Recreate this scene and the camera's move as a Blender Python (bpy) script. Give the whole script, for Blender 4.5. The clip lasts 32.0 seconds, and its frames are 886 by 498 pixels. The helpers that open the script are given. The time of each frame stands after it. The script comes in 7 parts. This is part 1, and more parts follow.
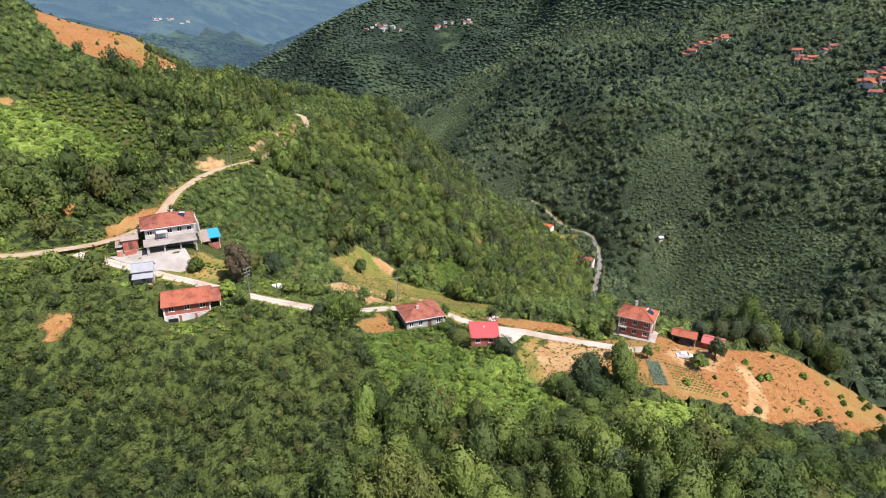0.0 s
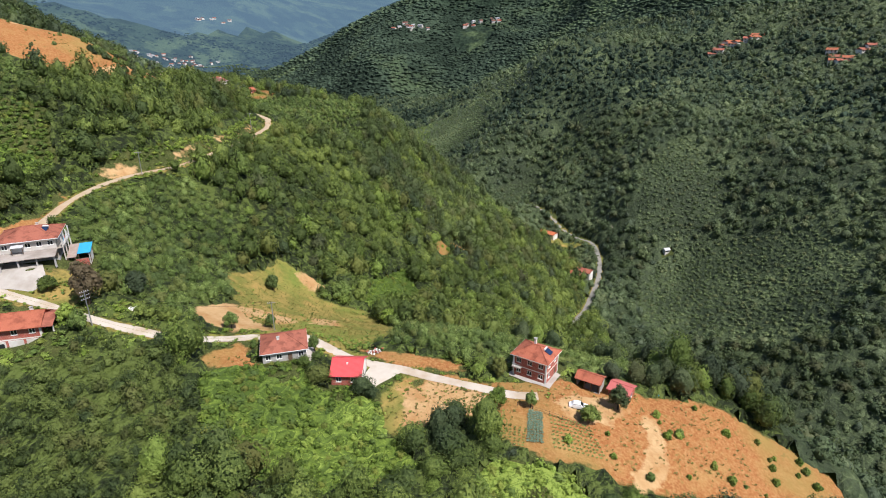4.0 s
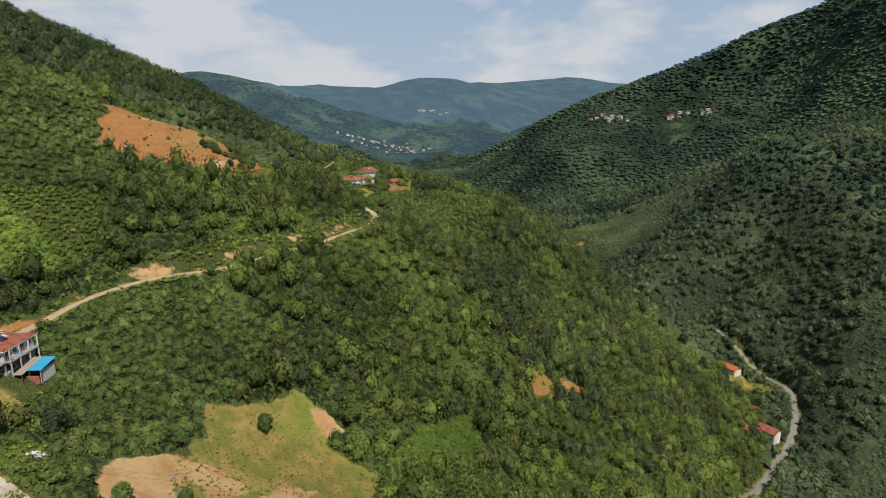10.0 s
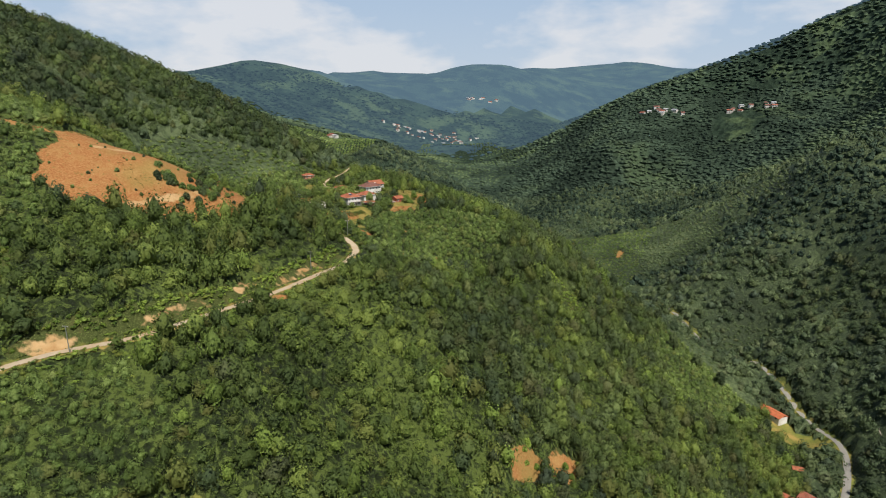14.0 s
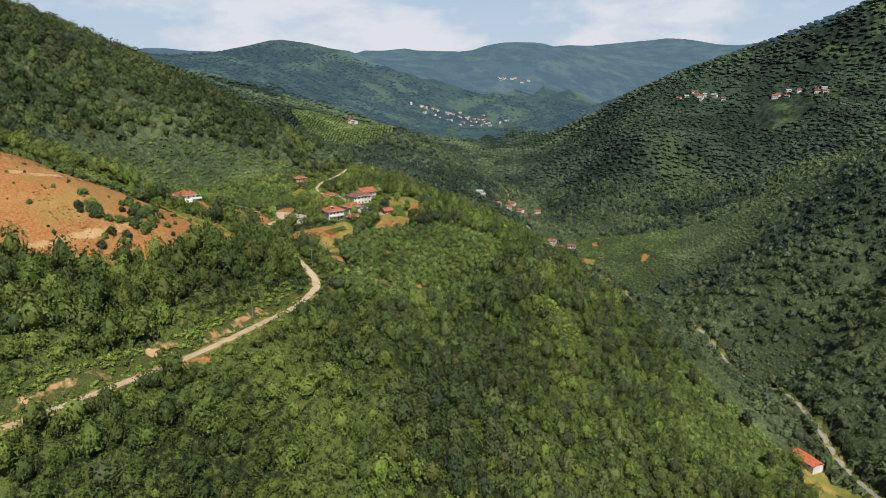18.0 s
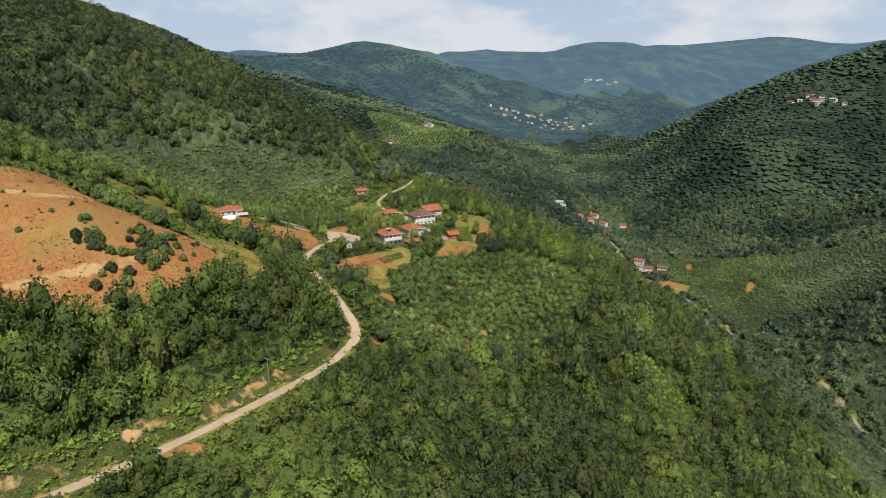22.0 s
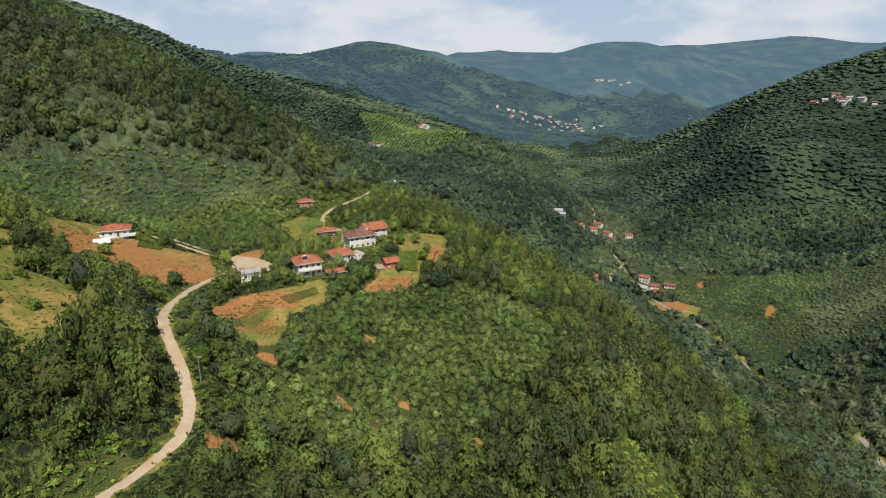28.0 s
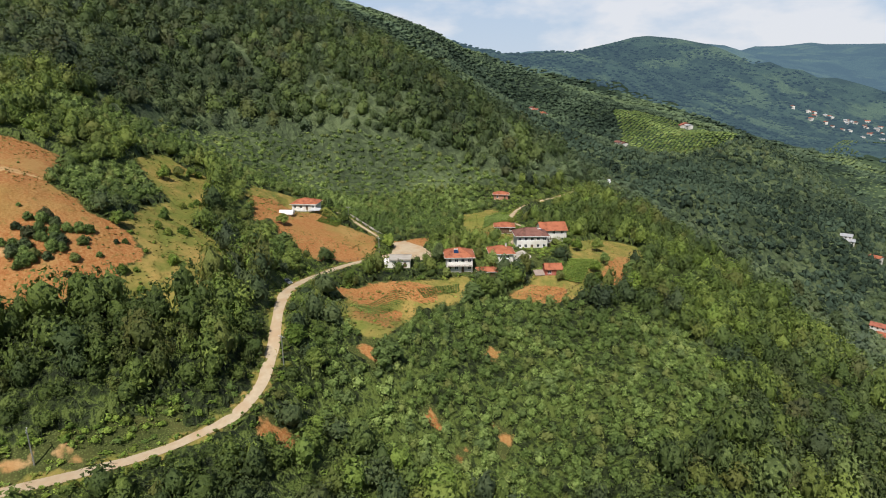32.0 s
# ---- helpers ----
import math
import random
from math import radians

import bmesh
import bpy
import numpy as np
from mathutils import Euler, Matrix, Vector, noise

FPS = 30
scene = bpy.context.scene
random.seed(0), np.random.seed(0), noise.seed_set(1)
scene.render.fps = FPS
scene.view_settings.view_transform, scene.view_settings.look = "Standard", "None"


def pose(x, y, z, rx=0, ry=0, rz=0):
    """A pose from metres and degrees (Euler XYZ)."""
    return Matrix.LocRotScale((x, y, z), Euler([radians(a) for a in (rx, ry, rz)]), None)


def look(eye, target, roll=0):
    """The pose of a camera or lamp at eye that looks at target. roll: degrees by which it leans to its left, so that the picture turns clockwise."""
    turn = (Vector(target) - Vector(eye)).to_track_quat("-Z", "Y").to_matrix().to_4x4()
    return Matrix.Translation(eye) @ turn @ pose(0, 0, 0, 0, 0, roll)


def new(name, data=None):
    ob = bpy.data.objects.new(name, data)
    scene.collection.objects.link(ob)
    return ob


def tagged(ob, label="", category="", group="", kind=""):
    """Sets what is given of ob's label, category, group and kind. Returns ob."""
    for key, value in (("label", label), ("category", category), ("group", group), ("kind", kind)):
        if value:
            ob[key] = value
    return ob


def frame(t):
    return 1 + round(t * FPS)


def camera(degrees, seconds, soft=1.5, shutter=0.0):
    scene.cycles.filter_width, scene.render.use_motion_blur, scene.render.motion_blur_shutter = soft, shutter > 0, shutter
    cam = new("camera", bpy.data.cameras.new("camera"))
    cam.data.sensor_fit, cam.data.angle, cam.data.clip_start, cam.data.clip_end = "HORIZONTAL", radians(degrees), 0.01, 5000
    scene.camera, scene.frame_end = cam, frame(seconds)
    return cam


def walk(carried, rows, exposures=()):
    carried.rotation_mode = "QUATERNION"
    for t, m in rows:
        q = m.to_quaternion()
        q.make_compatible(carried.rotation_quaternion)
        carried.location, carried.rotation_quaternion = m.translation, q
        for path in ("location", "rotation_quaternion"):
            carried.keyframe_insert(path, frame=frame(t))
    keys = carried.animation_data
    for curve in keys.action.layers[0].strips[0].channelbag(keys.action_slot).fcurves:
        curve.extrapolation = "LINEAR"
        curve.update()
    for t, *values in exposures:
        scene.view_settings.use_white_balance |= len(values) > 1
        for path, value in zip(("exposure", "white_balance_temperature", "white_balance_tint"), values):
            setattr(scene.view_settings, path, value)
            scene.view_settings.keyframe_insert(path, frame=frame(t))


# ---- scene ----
cam = camera(75.6, 32.0, 1.0)
METRES, EYE, TILT, LEAN, TURN = 400.0, 100.0, -21.0, 0.0, 0.0
ROWS = [
    (0.0, 0.0, 0.0, 0.0, 0.0, 0.0, 0.0),
    (0.5, 0.0126, 0.0072, 0.0027, -0.0, -0.01, 0.02),
    (1.0, 0.0257, 0.0133, 0.005, 0.0, 0.0, 0.06),
    (1.5, 0.0391, 0.0186, 0.0071, 0.03, -0.01, 0.06),
    (2.0, 0.0525, 0.0235, 0.0089, 0.07, -0.03, 0.07),
    (2.5, 0.0659, 0.0284, 0.0105, 0.19, -0.02, 0.07),
    (4.5, 0.1151, 0.0539, 0.0212, 6.38, -0.28, -2.37),
    (5.0, 0.1252, 0.0632, 0.0247, 8.86, -0.44, -3.36),
    (5.5, 0.135, 0.0734, 0.0283, 11.18, -0.6, -4.22),
    (6.0, 0.1444, 0.0842, 0.0324, 13.34, -0.8, -5.02),
    (6.5, 0.1532, 0.0946, 0.0361, 15.69, -1.04, -5.83),
    (7.0, 0.1617, 0.1062, 0.0407, 18.52, -1.39, -6.87),
    (7.5, 0.1686, 0.1186, 0.0462, 20.71, 0.19, -7.8),
    (8.0, 0.1746, 0.1321, 0.0517, 21.92, 4.03, -8.25),
    (8.5, 0.18, 0.1457, 0.0571, 22.26, 6.19, -8.29),
    (9.0, 0.1841, 0.1598, 0.0639, 22.28, 6.57, -8.29),
    (9.5, 0.1884, 0.1736, 0.0713, 22.55, 6.51, -8.34),
    (10.0, 0.1922, 0.187, 0.0794, 23.56, 6.35, -8.68),
    (10.5, 0.1961, 0.2, 0.0888, 24.28, 6.21, -8.94),
    (11.0, 0.1998, 0.2129, 0.0988, 24.67, 6.11, -9.06),
    (11.5, 0.2035, 0.2257, 0.1089, 24.83, 6.05, -9.11),
    (12.0, 0.2067, 0.2385, 0.1195, 24.82, 5.73, -9.12),
    (12.5, 0.2104, 0.2511, 0.1306, 24.97, 5.46, -9.12),
    (13.0, 0.2134, 0.2636, 0.1416, 26.13, 5.18, -9.49),
    (13.5, 0.216, 0.2756, 0.1537, 27.78, 4.79, -10.07),
    (15.5, 0.2253, 0.3246, 0.2, 30.25, 1.49, -10.83),
    (16.0, 0.2265, 0.3372, 0.2123, 30.68, 1.3, -11.0),
    (16.5, 0.2265, 0.3501, 0.2238, 30.96, 1.27, -11.09),
    (17.0, 0.2242, 0.3636, 0.2326, 31.13, 1.29, -11.17),
    (17.5, 0.2208, 0.3772, 0.2392, 31.46, 1.25, -11.29),
    (18.0, 0.216, 0.3912, 0.2439, 32.2, 1.16, -11.5),
    (18.5, 0.2096, 0.4043, 0.2494, 33.01, 0.95, -11.78),
    (19.0, 0.2019, 0.4172, 0.2544, 33.46, 0.87, -11.95),
    (19.5, 0.1938, 0.4301, 0.26, 33.64, 0.81, -12.01),
    (20.0, 0.1847, 0.4432, 0.2654, 33.63, 0.83, -11.99),
    (20.5, 0.1754, 0.4561, 0.271, 33.74, 0.8, -12.01),
    (21.0, 0.1652, 0.4686, 0.2759, 35.26, 0.53, -12.48),
    (21.5, 0.1553, 0.4808, 0.2806, 37.65, 0.08, -13.18),
    (22.0, 0.1451, 0.4915, 0.2858, 39.87, -0.44, -13.86),
    (22.5, 0.1348, 0.5027, 0.2905, 41.11, -0.74, -14.2),
    (23.0, 0.1248, 0.5147, 0.2952, 41.38, -0.77, -14.3),
    (23.5, 0.1177, 0.5273, 0.3001, 41.41, -0.74, -14.29),
    (24.0, 0.112, 0.5408, 0.3045, 41.41, -0.7, -14.27),
    (24.5, 0.1078, 0.5552, 0.3084, 41.4, -0.64, -14.26),
    (25.0, 0.1046, 0.57, 0.3121, 41.36, -0.6, -14.26),
    (25.5, 0.103, 0.5849, 0.3163, 41.36, -0.59, -14.25),
    (27.5, 0.0993, 0.6458, 0.3316, 41.34, -0.61, -14.2),
    (28.0, 0.0981, 0.6615, 0.3348, 41.33, -0.59, -14.19),
    (28.5, 0.097, 0.6773, 0.3383, 41.33, -0.61, -14.18),
    (29.0, 0.0953, 0.6933, 0.3407, 41.48, -0.61, -14.22),
    (29.5, 0.0933, 0.7091, 0.343, 43.61, -1.11, -14.79),
    (30.0, 0.0914, 0.7233, 0.3468, 48.2, -2.33, -15.94),
    (30.5, 0.0912, 0.7356, 0.3506, 53.71, -3.95, -17.12),
    (31.0, 0.093, 0.7483, 0.3535, 59.09, -5.6, -18.05),
    (31.5, 0.0947, 0.7609, 0.3562, 63.87, -7.14, -18.88),
    (32.0, 0.0947, 0.7739, 0.3589, 68.29, -8.59, -19.57),
]
EXPOSURES = [(0.0, 0.44, 6050, 20), (2.5, 0.38, 6050, 18), (5.0, 0.27, 6100, 15), (6.5, 0.20, 6150, 13), (8.1, 0.12, 6250, 12), (9.0, -0.25, 6450, 10), (12.5, -0.10, 6450, 10), (15.5, 0.03, 6400, 10),
             (20.0, -0.01, 6400, 11), (28.0, -0.02, 6400, 11), (32.0, 0.08, 6400, 11)]
walk(cam, [(t, pose(0, 0, EYE, TILT, LEAN, TURN) @ pose(METRES * x, METRES * y, METRES * z, 90 + pitch, roll, yaw)) for t, x, y, z, yaw, pitch, roll in ROWS], EXPOSURES)


from mathutils import geometry

# ---- world, sun ----
SUN_AZ, SUN_EL = 128.0, 56.0
world = bpy.data.worlds.new("world")
scene.world = world
world.use_nodes = True
wn = world.node_tree
sky = wn.nodes.new("ShaderNodeTexSky")
sky.sky_type = "NISHITA"
sky.sun_disc = False
sky.sun_elevation, sky.sun_rotation = radians(SUN_EL), radians(SUN_AZ)
sky.altitude, sky.air_density, sky.dust_density, sky.ozone_density = 400.0, 1.0, 1.6, 1.2
wn.links.new(sky.outputs[0], wn.nodes["Background"].inputs[0])
wn.nodes["Background"].inputs[1].default_value = 0.070
sun = new("sun", bpy.data.lights.new("sun", "SUN"))
sun.data.energy, sun.data.angle, sun.data.color = 5.0, radians(0.53), (1.0, 0.94, 0.83)
_a, _e = radians(SUN_AZ), radians(SUN_EL)
sun.matrix_world = look((0, 0, 0), (-math.sin(_a) * math.cos(_e), -math.cos(_a) * math.cos(_e), -math.sin(_e)))
sun.location = (0, 0, 900)


# ---- materials ----
class Nodes:
    """A node material under way."""

    def __init__(self, name, rough=0.9, spec=0.2):
        self.mat = bpy.data.materials.new(name)
        self.mat.use_nodes = True
        self.t = self.mat.node_tree
        self.bsdf = self.t.nodes["Principled BSDF"]
        self.bsdf.inputs["Roughness"].default_value = rough
        self.bsdf.inputs["Specular IOR Level"].default_value = spec

    def node(self, kind, **kw):
        n = self.t.nodes.new(kind)
        for k, v in kw.items():
            n.inputs[k].default_value = v
        return n

    def link(self, a, b):
        self.t.links.new(a, b)

    def position(self):
        return self.t.nodes.new("ShaderNodeNewGeometry").outputs["Position"]

    def local(self):
        return self.t.nodes.new("ShaderNodeTexCoord").outputs["Object"]

    def noise(self, vec, scale, detail=4.0, rough=0.55):
        n = self.node("ShaderNodeTexNoise", Scale=scale, Detail=detail, Roughness=rough)
        self.link(vec, n.inputs["Vector"])
        return n.outputs["Fac"]

    def ramp(self, fac, stops):
        n = self.t.nodes.new("ShaderNodeValToRGB")
        el = n.color_ramp.elements
        while len(el) < len(stops):
            el.new(0.5)
        for e, (p, c) in zip(el, stops):
            e.position, e.color = p, (*c, 1) if len(c) == 3 else c
        self.link(fac, n.inputs[0])
        return n.outputs[0]

    def mix(self, fac, a, b, how="MIX"):
        n = self.t.nodes.new("ShaderNodeMix")
        n.data_type, n.blend_type = "RGBA", how
        for sock, v in ((n.inputs[0], fac), (n.inputs[6], a), (n.inputs[7], b)):
            if isinstance(v, (int, float)):
                sock.default_value = v
            elif isinstance(v, tuple):
                sock.default_value = (*v, 1)
            else:
                self.link(v, sock)
        return n.outputs[2]

    def math(self, op, a, b=0.0):
        n = self.t.nodes.new("ShaderNodeMath")
        n.operation = op
        for sock, v in zip(n.inputs, (a, b)):
            if isinstance(v, (int, float)):
                sock.default_value = v
            else:
                self.link(v, sock)
        return n.outputs[0]

    def colour(self, c):
        self.link(c, self.bsdf.inputs["Base Color"])

    def bump(self, h, strength=0.4, distance=0.1):
        n = self.node("ShaderNodeBump", Strength=strength, Distance=distance)
        self.link(h, n.inputs["Height"])
        self.link(n.outputs[0], self.bsdf.inputs["Normal"])


def surface(name, dark, light, scale=1.5, rough=0.85, bump=0.3, stain=None, metal=0.0, spec=0.25, distance=0.05):
    """Two-tone surface with grain and larger stains, at object scale."""
    m = Nodes(name, rough, spec)
    v = m.local()
    c = m.mix(m.noise(v, scale, 5.0), dark, light)
    if stain:
        c = m.mix(m.ramp(m.noise(v, scale * 0.22, 3.0), [(0.45, (0, 0, 0)), (0.7, (1, 1, 1))]), c, stain)
    m.colour(c)
    m.bsdf.inputs["Metallic"].default_value = metal
    m.bump(m.noise(v, scale * 9, 3.0), bump, distance)
    return m.mat


def leaf_material(name, dark, mid, light, glow=0.25, warm=(0.150, 0.145, 0.040), cool=(0.050, 0.080, 0.030), grain=0.42, spread=0.5, clump=0.5):
    """Foliage: each leaf clump its own shade, each tree its own tone."""
    m = Nodes(name, 0.60, 0.3)
    isl = m.t.nodes.new("ShaderNodeNewGeometry").outputs["Random Per Island"]
    pos = m.position()
    at = m.t.nodes.new("ShaderNodeAttribute")
    at.attribute_name = "tone"
    single = m.math("MULTIPLY", m.math("LESS_THAN", at.outputs["Fac"], 0.01), m.t.nodes.new("ShaderNodeObjectInfo").outputs["Random"])
    tone = m.math("ADD", at.outputs["Fac"], single)
    patch = m.noise(pos, 1.0 / 45.0, 3.0)
    f = m.math("ADD", m.math("MULTIPLY", isl, 0.34), m.math("MULTIPLY", m.math("FRACT", m.math("MULTIPLY", tone, 7.3)), spread))
    f = m.math("ADD", f, m.math("ADD", m.math("MULTIPLY", m.math("SUBTRACT", patch, 0.5), 1.5), 0.34))
    spray = m.noise(pos, 1.0 / grain, 3.0, 0.7)
    f = m.math("ADD", f, m.math("MULTIPLY", m.math("SUBTRACT", spray, 0.5), 0.8))
    bough = m.noise(pos, 1.0 / (grain * 4.5), 3.0, 0.6)
    f = m.math("ADD", f, m.math("MULTIPLY", m.math("SUBTRACT", bough, 0.5), clump))
    m.bump(m.math("ADD", spray, m.math("MULTIPLY", bough, 3.0 * clump)), 1.0, grain * 0.9)
    c = m.ramp(f, [(0.45, dark), (0.85, mid), (1.25, light)])
    c = m.mix(m.ramp(tone, [(0.04, (0.6, 0.6, 0.6)), (0.24, (0, 0, 0))]), c, warm)
    c = m.mix(m.ramp(tone, [(0.70, (0, 0, 0)), (0.95, (0.65, 0.65, 0.65))]), c, cool)
    m.colour(c)
    tr = m.t.nodes.new("ShaderNodeBsdfTranslucent")
    m.link(m.mix(0.5, c, (0.185, 0.24, 0.028)), tr.inputs["Color"])
    mx = m.t.nodes.new("ShaderNodeMixShader")
    mx.inputs[0].default_value = 0.6 * glow
    m.link(m.bsdf.outputs[0], mx.inputs[1])
    m.link(tr.outputs[0], mx.inputs[2])
    m.link(mx.outputs[0], m.t.nodes["Material Output"].inputs[0])
    return m.mat


M_HAZEL = leaf_material("hazel_leaf", (0.082, 0.128, 0.030), (0.190, 0.272, 0.066), (0.31, 0.40, 0.12), 0.34, (0.22, 0.23, 0.07), (0.088, 0.128, 0.05), 0.30, 0.35)
M_WOOD = leaf_material("forest_leaf", (0.054, 0.082, 0.018), (0.124, 0.176, 0.035), (0.208, 0.268, 0.056), 0.34, spread=0.5)
M_HILLWOOD = leaf_material("beech_leaf", (0.032, 0.054, 0.016), (0.068, 0.104, 0.028), (0.122, 0.168, 0.044), 0.28, (0.115, 0.115, 0.038), (0.050, 0.074, 0.036), spread=0.5)
# cooler and paler than the near wood: valley haze put into its colour
M_EASTWOOD = leaf_material("hazed_slope_leaf", (0.054, 0.084, 0.038), (0.104, 0.148, 0.066), (0.166, 0.215, 0.098), 0.28, (0.140, 0.150, 0.070), (0.080, 0.110, 0.074), spread=0.45, clump=0.3)
M_FLANK = leaf_material("hornbeam_leaf", (0.042, 0.064, 0.018), (0.088, 0.126, 0.036), (0.150, 0.200, 0.058), 0.28, (0.135, 0.130, 0.050), (0.058, 0.078, 0.036), spread=0.5)
# the hazel across the valley, with the same haze tint in its colour
M_EASTORCHARD = leaf_material("hazed_hazel_leaf", (0.076, 0.110, 0.042), (0.138, 0.188, 0.076), (0.200, 0.255, 0.108), 0.28, (0.165, 0.170, 0.075), (0.085, 0.118, 0.068), spread=0.35, clump=0.3)
# darker copy of the hazel leaf, shade painted into the lower orchard
M_SHADEDHAZEL = leaf_material("shaded_hazel_leaf", (0.026, 0.042, 0.011), (0.070, 0.102, 0.023), (0.145, 0.190, 0.046), 0.26, (0.130, 0.130, 0.040), (0.050, 0.078, 0.030), spread=0.5, clump=0.9)
# lower canopy kept darker than the crowns, gap shade put into its colour
M_SHADEWOOD = leaf_material("shaded_canopy_leaf", (0.036, 0.054, 0.024), (0.078, 0.110, 0.046), (0.130, 0.170, 0.074), 0.24, (0.110, 0.115, 0.052), (0.066, 0.090, 0.056), grain=0.6, spread=0.4, clump=1.2)
M_YOUNG = leaf_material("young_leaf", (0.064, 0.100, 0.018), (0.134, 0.194, 0.034), (0.205, 0.290, 0.055), 0.32, spread=0.5)
# near-black greens: the shade between crowns is painted into this undergrowth
M_GAPSHADE = leaf_material("shaded_undergrowth_leaf", (0.012, 0.020, 0.005), (0.044, 0.066, 0.014), (0.110, 0.150, 0.032), 0.20, grain=0.45, spread=0.4, clump=2.4)
M_BUSH = leaf_material("scrub_leaf", (0.075, 0.125, 0.018), (0.180, 0.268, 0.038), (0.31, 0.41, 0.075), 0.34, (0.23, 0.23, 0.05), (0.11, 0.17, 0.05))
M_DARKTREE = leaf_material("dark_leaf", (0.030, 0.050, 0.020), (0.058, 0.088, 0.032), (0.104, 0.138, 0.052), 0.24, (0.085, 0.085, 0.034), (0.046, 0.064, 0.038))
M_COPPER = leaf_material("copper_leaf", (0.050, 0.040, 0.025), (0.100, 0.078, 0.045), (0.155, 0.125, 0.070), 0.25, (0.12, 0.09, 0.05), (0.08, 0.075, 0.045))
M_BARK = surface("bark", (0.05, 0.035, 0.022), (0.12, 0.09, 0.06), 6.0, 0.95, 0.8)


def ground_material():
    m = Nodes("ground", 0.95, 0.1)
    pos = m.position()
    at = m.t.nodes.new("ShaderNodeAttribute")
    at.attribute_name = "cover"
    sep = m.t.nodes.new("ShaderNodeSeparateColor")
    m.link(at.outputs["Color"], sep.inputs[0])
    fine = m.noise(pos, 0.9, 5.0)
    mid = m.noise(pos, 0.16, 4.0)
    big = m.noise(pos, 0.03, 4.0)
    litter = m.mix(m.noise(pos, 1.6, 6.0, 0.7), (0.026, 0.036, 0.011), (0.075, 0.088, 0.026))
    litter = m.mix(m.ramp(mid, [(0.5, (0, 0, 0)), (0.72, (1, 1, 1))]), litter, (0.085, 0.085, 0.028))
    leafy = m.t.nodes.new("ShaderNodeTexVoronoi")
    leafy.inputs["Scale"].default_value = 2.2
    m.link(pos, leafy.inputs["Vector"])
    litter = m.mix(m.ramp(leafy.outputs["Distance"], [(0.15, (1, 1, 1)), (0.5, (0, 0, 0))]), litter, (0.11, 0.135, 0.04))
    soil = m.mix(mid, (0.225, 0.080, 0.025), (0.34, 0.145, 0.050))
    soil = m.mix(m.ramp(m.noise(pos, 1.4, 6.0, 0.72), [(0.42, (0, 0, 0)), (0.66, (1, 1, 1))]), soil, (0.40, 0.225, 0.092))
    soil = m.mix(m.ramp(big, [(0.5, (0, 0, 0)), (0.68, (1, 1, 1))]), soil, (0.27, 0.19, 0.06))
    soil = m.mix(m.ramp(m.noise(pos, 0.075, 5.0, 0.65), [(0.52, (0, 0, 0)), (0.66, (0.7, 0.7, 0.7))]), soil, (0.37, 0.23, 0.085))
    soil = m.mix(m.ramp(m.noise(pos, 0.45, 5.0, 0.7), [(0.58, (0, 0, 0)), (0.70, (0.8, 0.8, 0.8))]), soil, (0.14, 0.135, 0.035))
    grass = m.mix(fine, (0.10, 0.12, 0.026), (0.23, 0.21, 0.055))
    grass = m.mix(m.ramp(mid, [(0.42, (0, 0, 0)), (0.66, (1, 1, 1))]), grass, (0.33, 0.235, 0.075))
    grass = m.mix(m.ramp(big, [(0.48, (0, 0, 0)), (0.66, (0.75, 0.75, 0.75))]), grass, m.mix(fine, (0.11, 0.155, 0.026), (0.20, 0.245, 0.052)))
    sand = m.mix(fine, (0.38, 0.235, 0.105), (0.55, 0.385, 0.20))
    sand = m.mix(m.ramp(mid, [(0.45, (0, 0, 0)), (0.7, (1, 1, 1))]), sand, (0.36, 0.20, 0.08))
    wob = m.math("MULTIPLY", m.math("SUBTRACT", m.noise(pos, 0.35, 5.0), 0.5), 0.9)

    def edge(ch):
        return m.ramp(m.math("ADD", ch, wob), [(0.42, (0, 0, 0)), (0.58, (1, 1, 1))])

    c = m.mix(edge(sep.outputs[1]), litter, grass)
    c = m.mix(edge(sep.outputs[0]), c, soil)
    c = m.mix(edge(sep.outputs[2]), c, sand)
    m.colour(c)
    m.bump(m.math("ADD", m.math("MULTIPLY", mid, 2.0), fine), 0.7, 0.5)
    return m.mat


def distant_material(name, dark, light, meadow):
    """Woods and clearings too far off to tell the trees apart."""
    m = Nodes(name, 0.95, 0.05)
    pos = m.position()
    lump = m.t.nodes.new("ShaderNodeTexVoronoi")
    lump.inputs["Scale"].default_value = 0.095
    m.link(pos, lump.inputs["Vector"])
    field = m.noise(pos, 0.006, 5.0, 0.65)
    c = m.mix(m.noise(pos, 0.05, 5.0, 0.7), dark, light)
    c = m.mix(m.ramp(m.noise(pos, 0.011, 4.0, 0.6), [(0.46, (0.75, 0.75, 0.75)), (0.56, (0, 0, 0))]), c, tuple(0.55 * q for q in dark))
    c = m.mix(m.ramp(field, [(0.52, (0, 0, 0)), (0.60, (1, 1, 1))]), c, meadow)
    m.colour(c)
    m.bump(lump.outputs["Distance"], 1.0, 6.0)
    return m


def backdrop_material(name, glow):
    """The mountain ranges behind the valley, a glowing backdrop: blue distance haze painted as emission."""
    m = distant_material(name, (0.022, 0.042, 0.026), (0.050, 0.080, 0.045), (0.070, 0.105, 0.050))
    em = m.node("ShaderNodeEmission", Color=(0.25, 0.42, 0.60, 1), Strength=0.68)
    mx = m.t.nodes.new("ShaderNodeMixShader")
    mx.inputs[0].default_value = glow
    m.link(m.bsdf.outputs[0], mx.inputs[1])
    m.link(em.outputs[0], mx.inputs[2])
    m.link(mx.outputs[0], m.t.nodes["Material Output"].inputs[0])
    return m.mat


